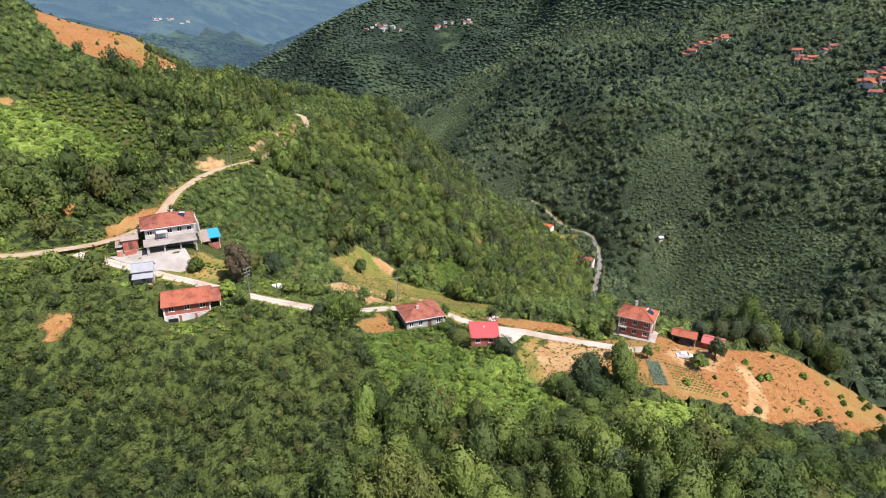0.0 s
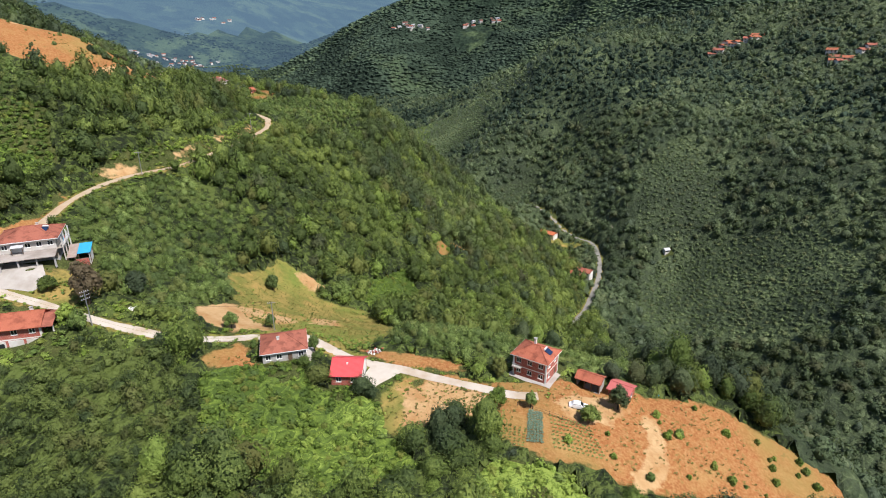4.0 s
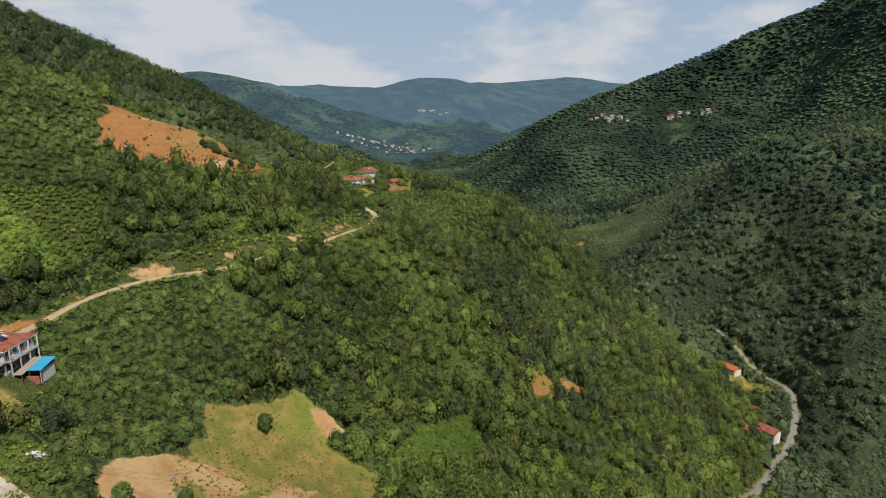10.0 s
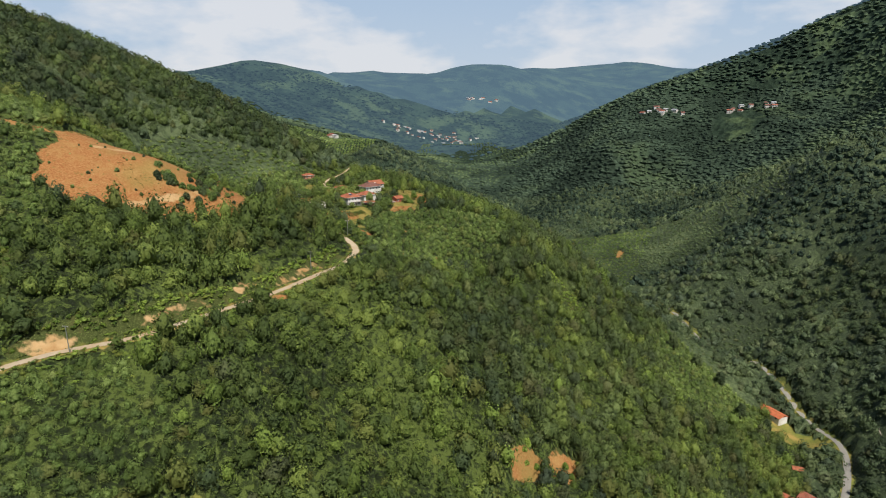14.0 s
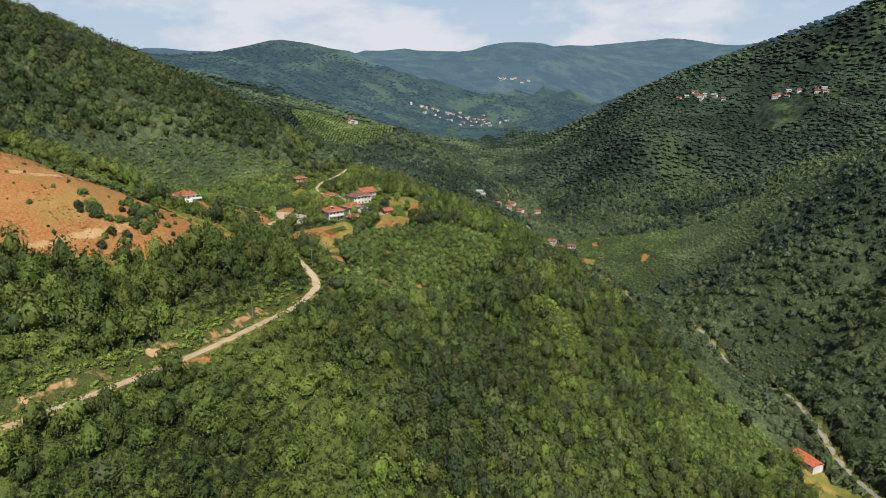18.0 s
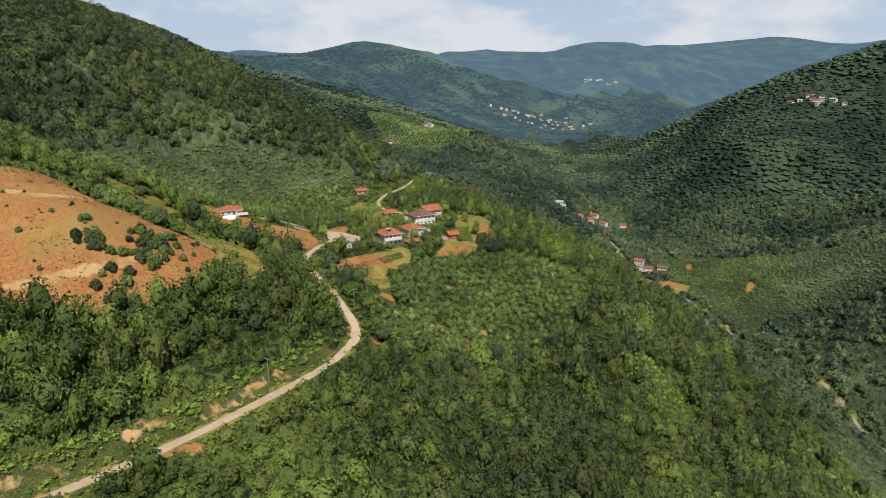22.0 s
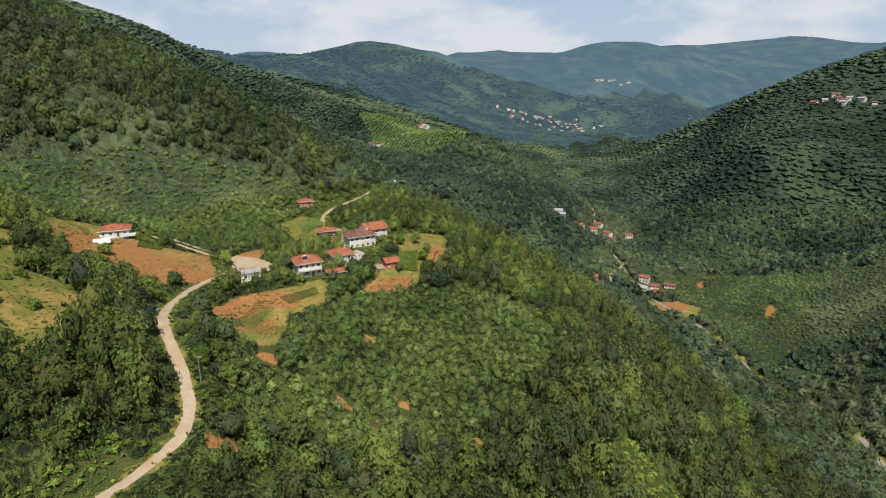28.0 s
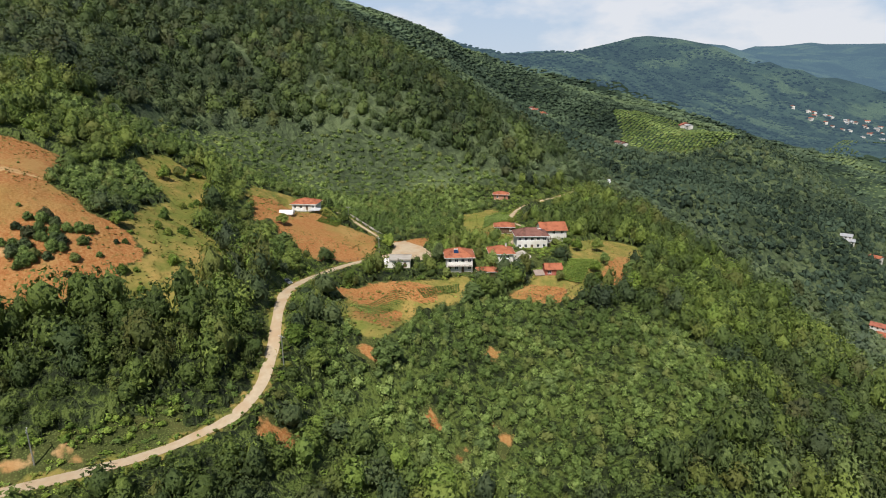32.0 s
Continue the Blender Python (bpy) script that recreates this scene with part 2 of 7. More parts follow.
M_GROUND = ground_material()
# bluish tint of the far ground: distance haze put into the base colour
M_DISTANT = distant_material("hazed_distant_hills", (0.028, 0.048, 0.032), (0.050, 0.076, 0.044), (0.075, 0.108, 0.052)).mat
M_MIDRANGE = backdrop_material("hazed_middle_range", 0.25)
M_BACKDROP = backdrop_material("hazed_far_range", 0.50)
# far leaves paler and bluer than near ones: haze tinted into them
M_FARWOOD = distant_material("hazed_distant_leaf", (0.070, 0.108, 0.066), (0.112, 0.155, 0.092), (0.12, 0.165, 0.085)).mat
# far sheet under the crowns, darkened to paint the gaps between them
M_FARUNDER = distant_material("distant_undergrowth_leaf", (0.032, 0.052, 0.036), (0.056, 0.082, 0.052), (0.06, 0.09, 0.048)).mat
M_FARORCHARD = distant_material("hazed_orchard_leaf", (0.085, 0.125, 0.062), (0.130, 0.180, 0.085), (0.15, 0.195, 0.085)).mat
# darker copy of the far leaf, also paints cloud shade on far slopes
M_FARDARK = distant_material("distant_dark_shade_leaf", (0.046, 0.074, 0.052), (0.076, 0.110, 0.070), (0.08, 0.112, 0.065)).mat
M_ROAD = surface("gravel_road", (0.36, 0.28, 0.19), (0.52, 0.43, 0.31), 0.8, 0.95, 0.5, (0.40, 0.28, 0.17))
M_LANE = surface("worn_concrete_lane", (0.43, 0.385, 0.32), (0.58, 0.53, 0.46), 0.7, 0.92, 0.4, (0.40, 0.32, 0.23))
M_CONCRETE = surface("concrete", (0.34, 0.315, 0.28), (0.47, 0.44, 0.40), 0.9, 0.9, 0.2, (0.29, 0.26, 0.22))
M_VERGE = surface("dry_verge", (0.20, 0.19, 0.07), (0.34, 0.28, 0.13), 2.0, 0.95, 0.6, (0.14, 0.19, 0.05))
M_ASPHALT = surface("asphalt", (0.20, 0.19, 0.17), (0.29, 0.275, 0.25), 0.8, 0.9, 0.3)
M_RIVERBED = surface("river_gravel", (0.24, 0.21, 0.17), (0.44, 0.38, 0.30), 0.5, 0.9, 0.6)


# ---- land ----
def hashed(i, j, seed):
    v = np.sin(i * 127.1 + j * 311.7 + seed * 74.7) * 43758.5453
    return v - np.floor(v)


def vnoise(x, y, size, seed=0):
    """Smooth noise between -1 and 1."""
    u, v = np.asarray(x, float) / size, np.asarray(y, float) / size
    i, j = np.floor(u), np.floor(v)
    a, b = u - i, v - j
    a, b = a * a * (3 - 2 * a), b * b * (3 - 2 * b)
    lo = hashed(i, j, seed) * (1 - a) + hashed(i + 1, j, seed) * a
    hi = hashed(i, j + 1, seed) * (1 - a) + hashed(i + 1, j + 1, seed) * a
    return (lo * (1 - b) + hi * b) * 2 - 1



def smooth(a, b, v):
    u = np.clip((v - a) / (b - a), 0, 1)
    return u * u * (3 - 2 * u)


# land forms: lines of (x, y, height), ground level
SPUR_SOUTH = [(-70, 88, 21), (-25, 84, 22), (10, 84, 20), (40, 86, 17), (75, 90, 14), (-10, 40, 12), (40, 30, 6), (-60, 30, 18), (100, 40, -15)]
SPUR_MID = [(-68, 110, 32), (-43, 107, 27), (-10, 108, 25), (10, 112, 20), (28, 110, 19), (65, 104, 15), (85, 106, 6)]
LANE = [(-118, 133, 50), (-95, 141, 46), (-70, 137, 40), (-52, 133, 36), (-28, 135, 31), (-8, 141, 27), (20, 140, 23), (40, 136, 21), (62, 130, 19), (80, 142, 14), (97, 152, 12), (110, 131, 3), (122, 142, 0), (96, 119, 6), (138, 140, -10)]
SPUR_NORTH = [(-40, 160, 30), (-10, 162, 20), (18, 165, 17), (45, 162, 17), (75, 170, 5), (110, 185, -20)]
GULLY = [(-35, 205, 20), (-18, 206, 8), (-5, 218, 2), (8, 240, -8), (40, 260, -30), (80, 290, -52), (120, 330, -80)]
HILL_ROAD = [(-140, 115, 60), (-110, 150, 52), (-92, 175, 52), (-82, 195, 53), (-72, 222, 52), (-66, 250, 51), (-68, 285, 52), (-80, 320, 52), (-80, 338, 53), (-98, 355, 53), (-118, 376, 55), (-140, 393, 56)]
UPPER_BANK = [(-112, 178, 62), (-100, 219, 72), (-138, 216, 84), (-100, 262, 66), (-98, 320, 66), (-108, 322, 66), (-125, 278, 85), (-149, 262, 98), (-168, 262, 106), (-200, 262, 117), (-140, 279, 96)]
SLOPE_BELOW = [(-52, 186, 32), (-42, 222, 36), (-42, 254, 33), (-52, 288, 47), (-32, 289, 30), (-30, 316, 36), (-34, 327, 38), (-15, 364, 16), (-62, 340, 46)]
SLOPE_LOW = [(-23, 250, 13), (3, 302, 7), (22, 318, -14), (52, 324, -38), (4, 408, -13), (52, 455, -48), (76, 416, -48), (84, 411, -65), (-7, 388, 4)]
VILLAGE = [(-222, 370, 68), (-200, 385, 62), (-178, 408, 57), (-158, 400, 56), (-165, 425, 58), (-140, 433, 56), (-131, 450, 55), (-163, 464, 59), (-128, 386, 49), (-106, 390, 50)]
SPUR_CROWN = [(-84, 430, 43), (-61, 414, 33), (-61, 389, 31), (-77, 357, 40), (-69, 452, 47), (-42, 446, 42), (-53, 415, 38), (-34, 415, 30), (-34, 462, 27), (-109, 482, 50), (-75, 474, 43), (-29, 494, 20), (0, 520, -13), (36, 555, -45)]
SPUR_BACK = [(-160, 490, 55), (-130, 540, 40), (-135, 570, 30), (-141, 621, -5), (-100, 640, -40), (-60, 600, -25), (-200, 530, 55), (-245, 490, 58), (-210, 600, 30)]
HILL_FIELD = [(-179, 293, 95), (-226, 331, 86), (-176, 335, 73), (-150, 320, 80), (-215, 350, 75), (-184, 224, 113), (-190, 150, 100), (-240, 90, 100)]
LEFT_HILL = [(-285, 410, 72), (-317, 339, 100), (-323, 385, 102), (-364, 360, 138), (-314, 435, 108), (-282, 480, 80), (-411, 312, 172), (-300, 280, 128), (-330, 220, 150), (-430, 180, 185), (-400, 60, 180)]
HILL_NORTH = [(-460, 400, 180), (-430, 460, 150), (-380, 530, 105), (-330, 580, 70), (-292, 560, 70), (-300, 640, 30), (-600, 420, 200), (-700, 300, 230)]
SIDE_STREAM = [(-560, 700, 60), (-420, 690, 10), (-300, 730, -25), (-230, 780, -55)]
KNOLL_RIDGE = [(-900, 880, 110), (-780, 960, 75), (-697, 1050, 56), (-387, 745, 26), (-480, 1080, -20), (-600, 1200, -20)]
RIVER = [(210, 120, -125), (185, 250, -110), (170, 350, -100), (157, 458, -93), (132, 545, -89), (75, 640, -84), (-30, 740, -80), (-180, 838, -74), (-306, 965, -70), (-440, 1150, -62), (-640, 1500, -45), (-850, 1800, -25)]
EAST_FOOT = [(249, 312, -70), (205, 470, -80), (154, 586, -44), (245, 506, -34), (99, 650, -72), (97, 691, -35), (-69, 818, -56)]
EAST_SLOPE = [(350, 500, 20), (420, 250, 0), (-160, 1392, 112), (5, 1430, 96)]
EAST_CREST = [(650, 300, 110), (620, 650, 180), (600, 950, 260), (480, 1180, 300), (310, 1390, 292), (80, 1620, 240), (-140, 1850, 205), (-400, 1740, 98), (-560, 1800, 40)]
FAR_EAST = [(1200, 200, 260), (1200, 1200, 350), (900, 2200, 330), (300, 2600, 230), (1500, 3500, 360), (4400, 0, 400), (4400, 2500, 430), (4400, 4600, 450)]
FAR_VALLEY = [(-800, 1600, 5), (-1050, 1950, 24), (-1000, 2250, 40), (-830, 2720, 65), (-600, 2500, 30), (-700, 3300, 130), (-1300, 2480, 175), (-300, 3000, 120)]
FAR_RANGE = [(-1204, 2876, 262), (-1473, 2730, 274), (-1330, 2800, 258), (-1020, 2700, 185), (-1765, 1800, 266), (-1500, 1650, 160), (-1450, 2100, 170), (-2000, 2350, 235), (-1850, 3000, 240), (-1620, 3740, 318), (-1080, 4400, 360), (-500, 4300, 330), (200, 4500, 420), (-2600, 3600, 330), (-2400, 4600, 330)]
WEST = [(-1400, 640, 292), (-1250, 750, 200), (-1400, 1240, 190), (-1100, 1100, 110), (-1900, 1300, 200), (-2400, 1900, 220), (-1200, 300, 300), (-1500, -300, 330), (-3500, 1000, 300), (-4400, 3000, 330), (-4400, 0, 350), (-4400, 4600, 350)]
SOUTH = [(0, -120, -60), (150, -200, -140), (-250, -150, 60), (500, -200, 0), (-700, -300, 220), (900, -600, 200), (0, -900, 50), (0, -2500, 200), (-3000, -3000, 300), (3000, -3000, 300), (3000, -800, 330)]


# the eastern spurs, the side valley between them, the far knoll and the western ridge
EAST_SPUR = [(114, 632, -44), (148, 632, -33), (195, 583, -14), (180, 540, -38), (247, 623, 20), (231, 750, 48), (160, 700, 16), (132, 707, -8), (92, 715, -10), (51, 715, -28), (30, 745, -40), (20, 790, -40), (45, 865, 8), (92, 833, 32), (108, 790, 30), (125, 835, 72), (156, 858, 86), (230, 905, 88), (320, 800, 84), (413, 664, 72), (300, 640, 30), (310, 500, 6)]
SIDE_VALLEY = [(-25, 920, -30), (-55, 945, -40), (-100, 925, -54), (-20, 1005, -34), (-80, 1075, -34), (-115, 1098, -28), (15, 1140, 10), (72, 1185, 42), (190, 1070, 68), (-200, 940, -68)]
DARK_SPUR = [(-139, 1190, 36), (-95, 1160, -8), (-60, 1200, 20), (-20, 1225, 26), (-85, 1325, 58), (84, 1290, 76), (210, 1380, 140), (-280, 1290, 28), (-262, 1150, -32), (-390, 1345, -4), (40, 1370, 97)]
KNOLL = [(-356, 950, -26), (-400, 890, -9), (-425, 926, -12), (-470, 862, 13), (-600, 860, 36), (-610, 886, 31), (-677, 922, 49), (-569, 1005, 51), (-812, 818, 76), (-836, 782, 90), (-694, 1033, 52), (-293, 964, -72), (-250, 880, -60), (-300, 830, -38), (-567, 1230, -14)]
WEST_RIDGE = [(-900, 735, 158), (-1038, 905, 148), (-1204, 691, 226), (-780, 610, 182)]


LAND = (SPUR_SOUTH, SPUR_MID, LANE, SPUR_NORTH, GULLY, HILL_ROAD, UPPER_BANK, SLOPE_BELOW, SLOPE_LOW, VILLAGE, SPUR_CROWN, SPUR_BACK,
        HILL_FIELD, LEFT_HILL, HILL_NORTH, SIDE_STREAM, KNOLL_RIDGE, RIVER, EAST_FOOT, EAST_SLOPE, EAST_CREST, FAR_EAST, FAR_VALLEY, FAR_RANGE, WEST, SOUTH)
SPOTS = np.array([p for line in LAND for p in line], float)


def relief(x, y):
    """Folds and small ridges of the far slopes."""
    far = smooth(450, 1600, np.hypot(x, y - 250))
    z = far * (vnoise(x, y, 330, 3) * 22 + vnoise(x, y, 140, 4) * 11 + vnoise(x, y, 60, 5) * 4)
    last = smooth(2400, 3500, np.hypot(x, y - 250))
    return z + last * (vnoise(x, y, 520, 8) * 38 + vnoise(x, y, 210, 9) * 24)


FIXED = np.array([p for line in (EAST_SPUR, SIDE_VALLEY, DARK_SPUR, KNOLL, WEST_RIDGE) for p in line], float)
FIXED[:, 2] -= relief(FIXED[:, 0], FIXED[:, 1])
SPOTS = np.vstack([SPOTS, FIXED])
KNOT = SPOTS[:, :2] / 1000


def bend(d2):
    return d2 * np.log(np.maximum(d2, 1e-9)) * 0.5


def spread_land():
    n = len(KNOT)
    a = np.zeros((n + 3, n + 3))
    a[:n, :n] = bend(((KNOT[:, None] - KNOT[None]) ** 2).sum(-1)) + np.eye(n) * 2e-5
    a[:n, n], a[n, :n] = 1, 1
    a[:n, n + 1:], a[n + 1:, :n] = KNOT, KNOT.T
    return np.linalg.solve(a, np.r_[SPOTS[:, 2], 0, 0, 0])


WEIGHT = spread_land()


def raw_height(x, y):
    """Height of the open land, before roads are cut into it."""
    x, y = np.asarray(x, float), np.asarray(y, float)
    u, v, n = x / 1000, y / 1000, len(KNOT)
    z = WEIGHT[n] + WEIGHT[n + 1] * u + WEIGHT[n + 2] * v
    for k in range(n):
        z = z + WEIGHT[k] * bend((u - KNOT[k, 0]) ** 2 + (v - KNOT[k, 1]) ** 2)
    far = smooth(450, 1600, np.hypot(x, y - 250))
    z = z + relief(x, y)
    return z + (1 - far) * (vnoise(x, y, 31, 6) * 0.9 + vnoise(x, y, 11, 7) * 0.35)


def curve(points, step=1.5):
    """A smooth line through plan points, at even steps."""
    p = np.array(points, float)
    d = np.r_[0, np.cumsum(np.hypot(*np.diff(p, axis=0).T))]
    out = []
    q = np.vstack([2 * p[0] - p[1], p, 2 * p[-1] - p[-2]])
    for i in range(1, len(q) - 2):
        n = max(2, int((d[i] - d[i - 1]) / step))
        for u in np.arange(n) / n:
            a, b, c, e = q[i - 1], q[i], q[i + 1], q[i + 2]
            out.append(0.5 * (2 * b + (c - a) * u + (2 * a - 5 * b + 4 * c - e) * u * u + (3 * b - a - 3 * c + e) * u ** 3))
    return np.vstack([out, p[-1:]])


# roads: plan line, width, material, name, label
ROAD_PLANS = {
    "hill_road": ([(-150, 108), (-118, 128), (-104, 136), (-94, 143), (-89, 150), (-86, 158), (-86, 169), (-86, 181), (-81, 199), (-73, 220), (-69.5, 245), (-69.5, 270), (-70.5, 295), (-74, 312), (-78, 328), (-82, 336.5), (-90, 342), (-101, 345.5), (-113, 348), (-126, 351), (-137, 356), (-147, 363), (-158, 373), (-166, 384), (-173, 396), (-178, 406)], 3.1),
    "lane": ([(-96, 139), (-84, 137), (-74, 136), (-63, 135), (-51, 133.5), (-40, 132.8), (-30, 133.5), (-21, 138), (-14, 143), (-6, 147), (1, 145), (10, 140.5), (20, 138.5), (31, 136.5), (42, 134.0), (49, 132.6), (55, 132.8)], 2.9),
    "village_track": ([(-168, 447), (-179, 457), (-196, 468.5), (-212, 471), (-226, 477), (-236, 487), (-242, 500), (-246, 520), (-254, 538), (-264, 556)], 2.2),
    "field_path": ([(-236, 385), (-227, 389.5), (-215, 393), (-203, 396), (-193, 399), (-185, 403)], 1.3),
    "hamlet_track": ([(-232, 878), (-226, 848), (-222, 826), (-205, 808), (-180, 806), (-150, 790), (-119, 766)], 3.4),
    "valley_road": ([(96, 330), (108, 372), (122, 415), (138, 465), (143, 505), (138, 535), (118, 560), (84, 602), (48, 640), (-20, 712), (-100, 772), (-180, 822), (-250, 890), (-306, 950), (-360, 1040), (-420, 1120)], 3.8),
}
ROADS = {}
for _n, (_pts, _w) in ROAD_PLANS.items():
    _c = curve(_pts)
    _z = raw_height(_c[:, 0], _c[:, 1])
    _k = np.ones(15) / 15
    _z = np.convolve(np.pad(_z, 7, mode="edge"), _k, "valid")
    ROADS[_n] = (_c, _z, _w)

# level ground under the houses: x, y, half extent
TERRACES = [(-80, 151, 10), (-63, 127, 7), (-75.5, 133, 3.5), (-6.5, 137, 7), (10.5, 133.5, 6), (56.5, 144, 8), (72, 142, 5), (-226, 372, 8), (-160, 397, 5), (-148, 418, 7), (-150, 434, 7), (-160, 455, 9), (-168, 468, 8), (-191, 456, 6), (-249, 482, 6), (-137, 447, 5), (-61.5, 119.5, 4)]
TERRACE_Z = [float(raw_height(x, y)) for x, y, _ in TERRACES]
TERRACE_Z[-1] = TERRACE_Z[1] - 3.2


def height(x, y):
    x, y = np.asarray(x, float), np.asarray(y, float)
    shape = x.shape
    x, y = x.ravel(), y.ravel()
    z = raw_height(x, y)
    for (cx, cy, r), tz in zip(TERRACES, TERRACE_Z):
        w = 1 - smooth(r, r + 6, np.hypot(x - cx, y - cy))
        z = z * (1 - w) + tz * w
    for c, cz, wid in ROADS.values():
        lo, hi = c.min(0) - 14, c.max(0) + 14
        k = np.where((x > lo[0]) & (x < hi[0]) & (y > lo[1]) & (y < hi[1]))[0]
        for part_k in np.array_split(k, max(1, len(k) // 4000)):
            if not len(part_k):
                continue
            d2 = (x[part_k, None] - c[None, :, 0]) ** 2 + (y[part_k, None] - c[None, :, 1]) ** 2
            j = d2.argmin(1)
            w = 1 - smooth(wid * 0.5 + 0.8, wid * 0.5 + 5.0, np.sqrt(d2[np.arange(len(j)), j]))
            z[part_k] = z[part_k] * (1 - w) + (cz[j] - 0.12) * w
    return z.reshape(shape)


def road_distance(x, y):
    d = np.full(x.shape, 1e9)
    for c, _, w in ROADS.values():
        lo, hi = c.min(0) - 30, c.max(0) + 30
        s = np.where((x > lo[0]) & (x < hi[0]) & (y > lo[1]) & (y < hi[1]))[0]
        near = np.full(len(s), 1e9)
        for k in range(0, len(c), 2):
            near = np.minimum(near, (x[s] - c[k, 0]) ** 2 + (y[s] - c[k, 1]) ** 2)
        d[s] = np.minimum(d[s], np.sqrt(near) - w / 2)
    return d


def inside(x, y, poly):
    """Signed-ish soft test: 1 inside the outline, falling to 0 outside."""
    p = np.array(poly, float)
    x, y = np.asarray(x, float), np.asarray(y, float)
    xin = np.zeros(x.shape, bool)
    dist = np.full(x.shape, 1e9)
    for a, b in zip(p, np.roll(p, -1, 0)):
        cross = (a[1] > y) != (b[1] > y)
        with np.errstate(divide="ignore", invalid="ignore"):
            xin ^= cross & (x < (b[0] - a[0]) * (y - a[1]) / (b[1] - a[1] + 1e-12) + a[0])
        e = b - a
        u = np.clip(((x - a[0]) * e[0] + (y - a[1]) * e[1]) / (e @ e), 0, 1)
        dist = np.minimum(dist, np.hypot(x - a[0] - u * e[0], y - a[1] - u * e[1]))
    return np.where(xin, np.clip(0.5 + dist / 5, 0, 1), np.clip(0.5 - dist / 5, 0, 1))


SOIL_A = [
    [(24, 136), (42, 136), (64, 142), (82, 143), (100, 146), (121, 140), (133, 132), (116, 122), (94, 116), (78, 115), (63, 113), (49, 115), (42, 120), (26, 126)],
    [(8, 147), (17, 146), (32, 143), (38, 140), (32, 138), (23, 140), (14, 142.5)],
    [(-25, 131), (-15, 139), (-10, 131), (-18, 124)],
    [(-147, 235), (-165, 250), (-185, 272), (-186, 288), (-155, 289), (-150, 300), (-145, 306), (-140, 313), (-134, 315), (-117, 308), (-111, 297), (-109, 288), (-111, 268), (-117, 256), (-134, 238)],
]
SOIL_B = [
    [(-224, 356), (-215, 376), (-196, 398), (-172, 388), (-164, 374), (-161, 364), (-187, 355)],
    [(14, 304), (16, 316), (23, 319), (27, 310), (19, 297)],
    [(21, 322), (24, 333), (31, 338), (33, 326), (28, 318)],
    [(-196, 424), (-186, 420), (-180, 408), (-190, 402)],
    [(-94, 146), (-96, 152), (-93, 161), (-89, 172), (-89.5, 182), (-87.5, 182), (-87.5, 168), (-90, 154), (-92, 147)],
    [(-110, 157), (-104, 161), (-102, 155), (-106, 152)],
    [(-92, 116), (-86, 119), (-83, 114), (-89, 111)],
]
SOIL_C = [
    [(-139, 367), (-145, 381), (-144, 394), (-136, 407), (-131, 401), (-136, 387), (-133, 373)],
    [(-115, 368), (-128, 375), (-132, 388), (-114, 380)],
    [(-66, 267), (-62, 273), (-64, 276), (-68, 271)],
    [(-104, 407), (-100, 412), (-97, 409), (-101, 405)],
    [(-78, 340), (-74, 346), (-79, 348), (-82, 344)],
]
SOIL_D = [
    [(-86, 380), (-82, 384), (-84, 387), (-88, 383)],
    [(-80, 399), (-76, 403), (-74, 399)],
    [(-112, 322), (-106, 330), (-104, 326), (-108, 320)],
    [(-104, 366), (-98, 371), (-102, 374)],
    [(-188, 243), (-178, 258), (-174, 254), (-180, 242)],
    [(-148, 185), (-139, 191), (-136, 187), (-144, 183)],
    [(-127, 427), (-132, 435), (-125, 447), (-119, 444), (-119, 434)],
    [(-150, 488), (-141, 487), (-121, 469), (-121, 459), (-128, 464)],
    [(-191, 437), (-198, 448), (-189, 451), (-180, 439)],
    [(-222, 349), (-223, 357), (-199, 353), (-190, 346)],
]
SOIL_E = [
    [(-246, 541), (-254, 560), (-243, 558), (-230, 537)],
    [(-160, 818), (-148, 800), (-126, 808), (-140, 826)],
    [(-78, 826), (-67, 806), (-60, 812), (-72, 830)],
    [(-158, 890), (-142, 860), (-136, 864), (-150, 892)],
    [(-825, 965), (-835, 1000), (-800, 1012), (-782, 975)],
    [(-712, 1018), (-705, 1042), (-680, 1046), (-676, 1022)],
    [(-76, 384), (-73, 388), (-78, 390)],
    [(-52, 398), (-46, 404), (-54, 406)],
    [(-172, 800), (-150, 790), (-132, 806), (-154, 818)],
]
SOIL = SOIL_A + SOIL_B + SOIL_C + SOIL_D + SOIL_E
GRASS_A = [
    [(-42, 185), (-38, 199), (-35, 208), (-26, 211), (-18, 204), (0, 206), (8, 190), (15, 178), (17, 163), (11, 150), (0, 141), (-10, 145), (-22, 156), (-33, 169)],
    [(-208, 305), (-227, 315), (-219, 333), (-202, 334), (-164, 327), (-151, 339), (-121, 331), (-111, 322), (-112, 312), (-124, 309), (-135, 316), (-142, 313), (-147, 308), (-160, 311), (-185, 318)],
    [(-124, 363), (-140, 375), (-144, 394), (-141, 416), (-131, 417), (-126, 406), (-128, 391), (-119, 387), (-105, 371), (-116, 363)],
]
GRASS_B = [
    [(-125, 425), (-116, 446), (-125, 466), (-145, 499), (-158, 505), (-171, 493), (-167, 477), (-142, 460), (-134, 440)],
    [(18, 127), (24, 136), (42, 134.5), (47, 131), (44, 124), (33, 120), (22, 116)],
    [(-236, 350), (-240, 372), (-222, 386), (-214, 374), (-204, 364), (-200, 357), (-222, 344)],
    [(-231, 452), (-240, 474), (-212, 470), (-190, 462), (-170, 444), (-176, 432), (-200, 440)],
    [(-70, 141), (-66, 148), (-58, 148), (-53, 141), (-56, 137), (-64, 137)],
]
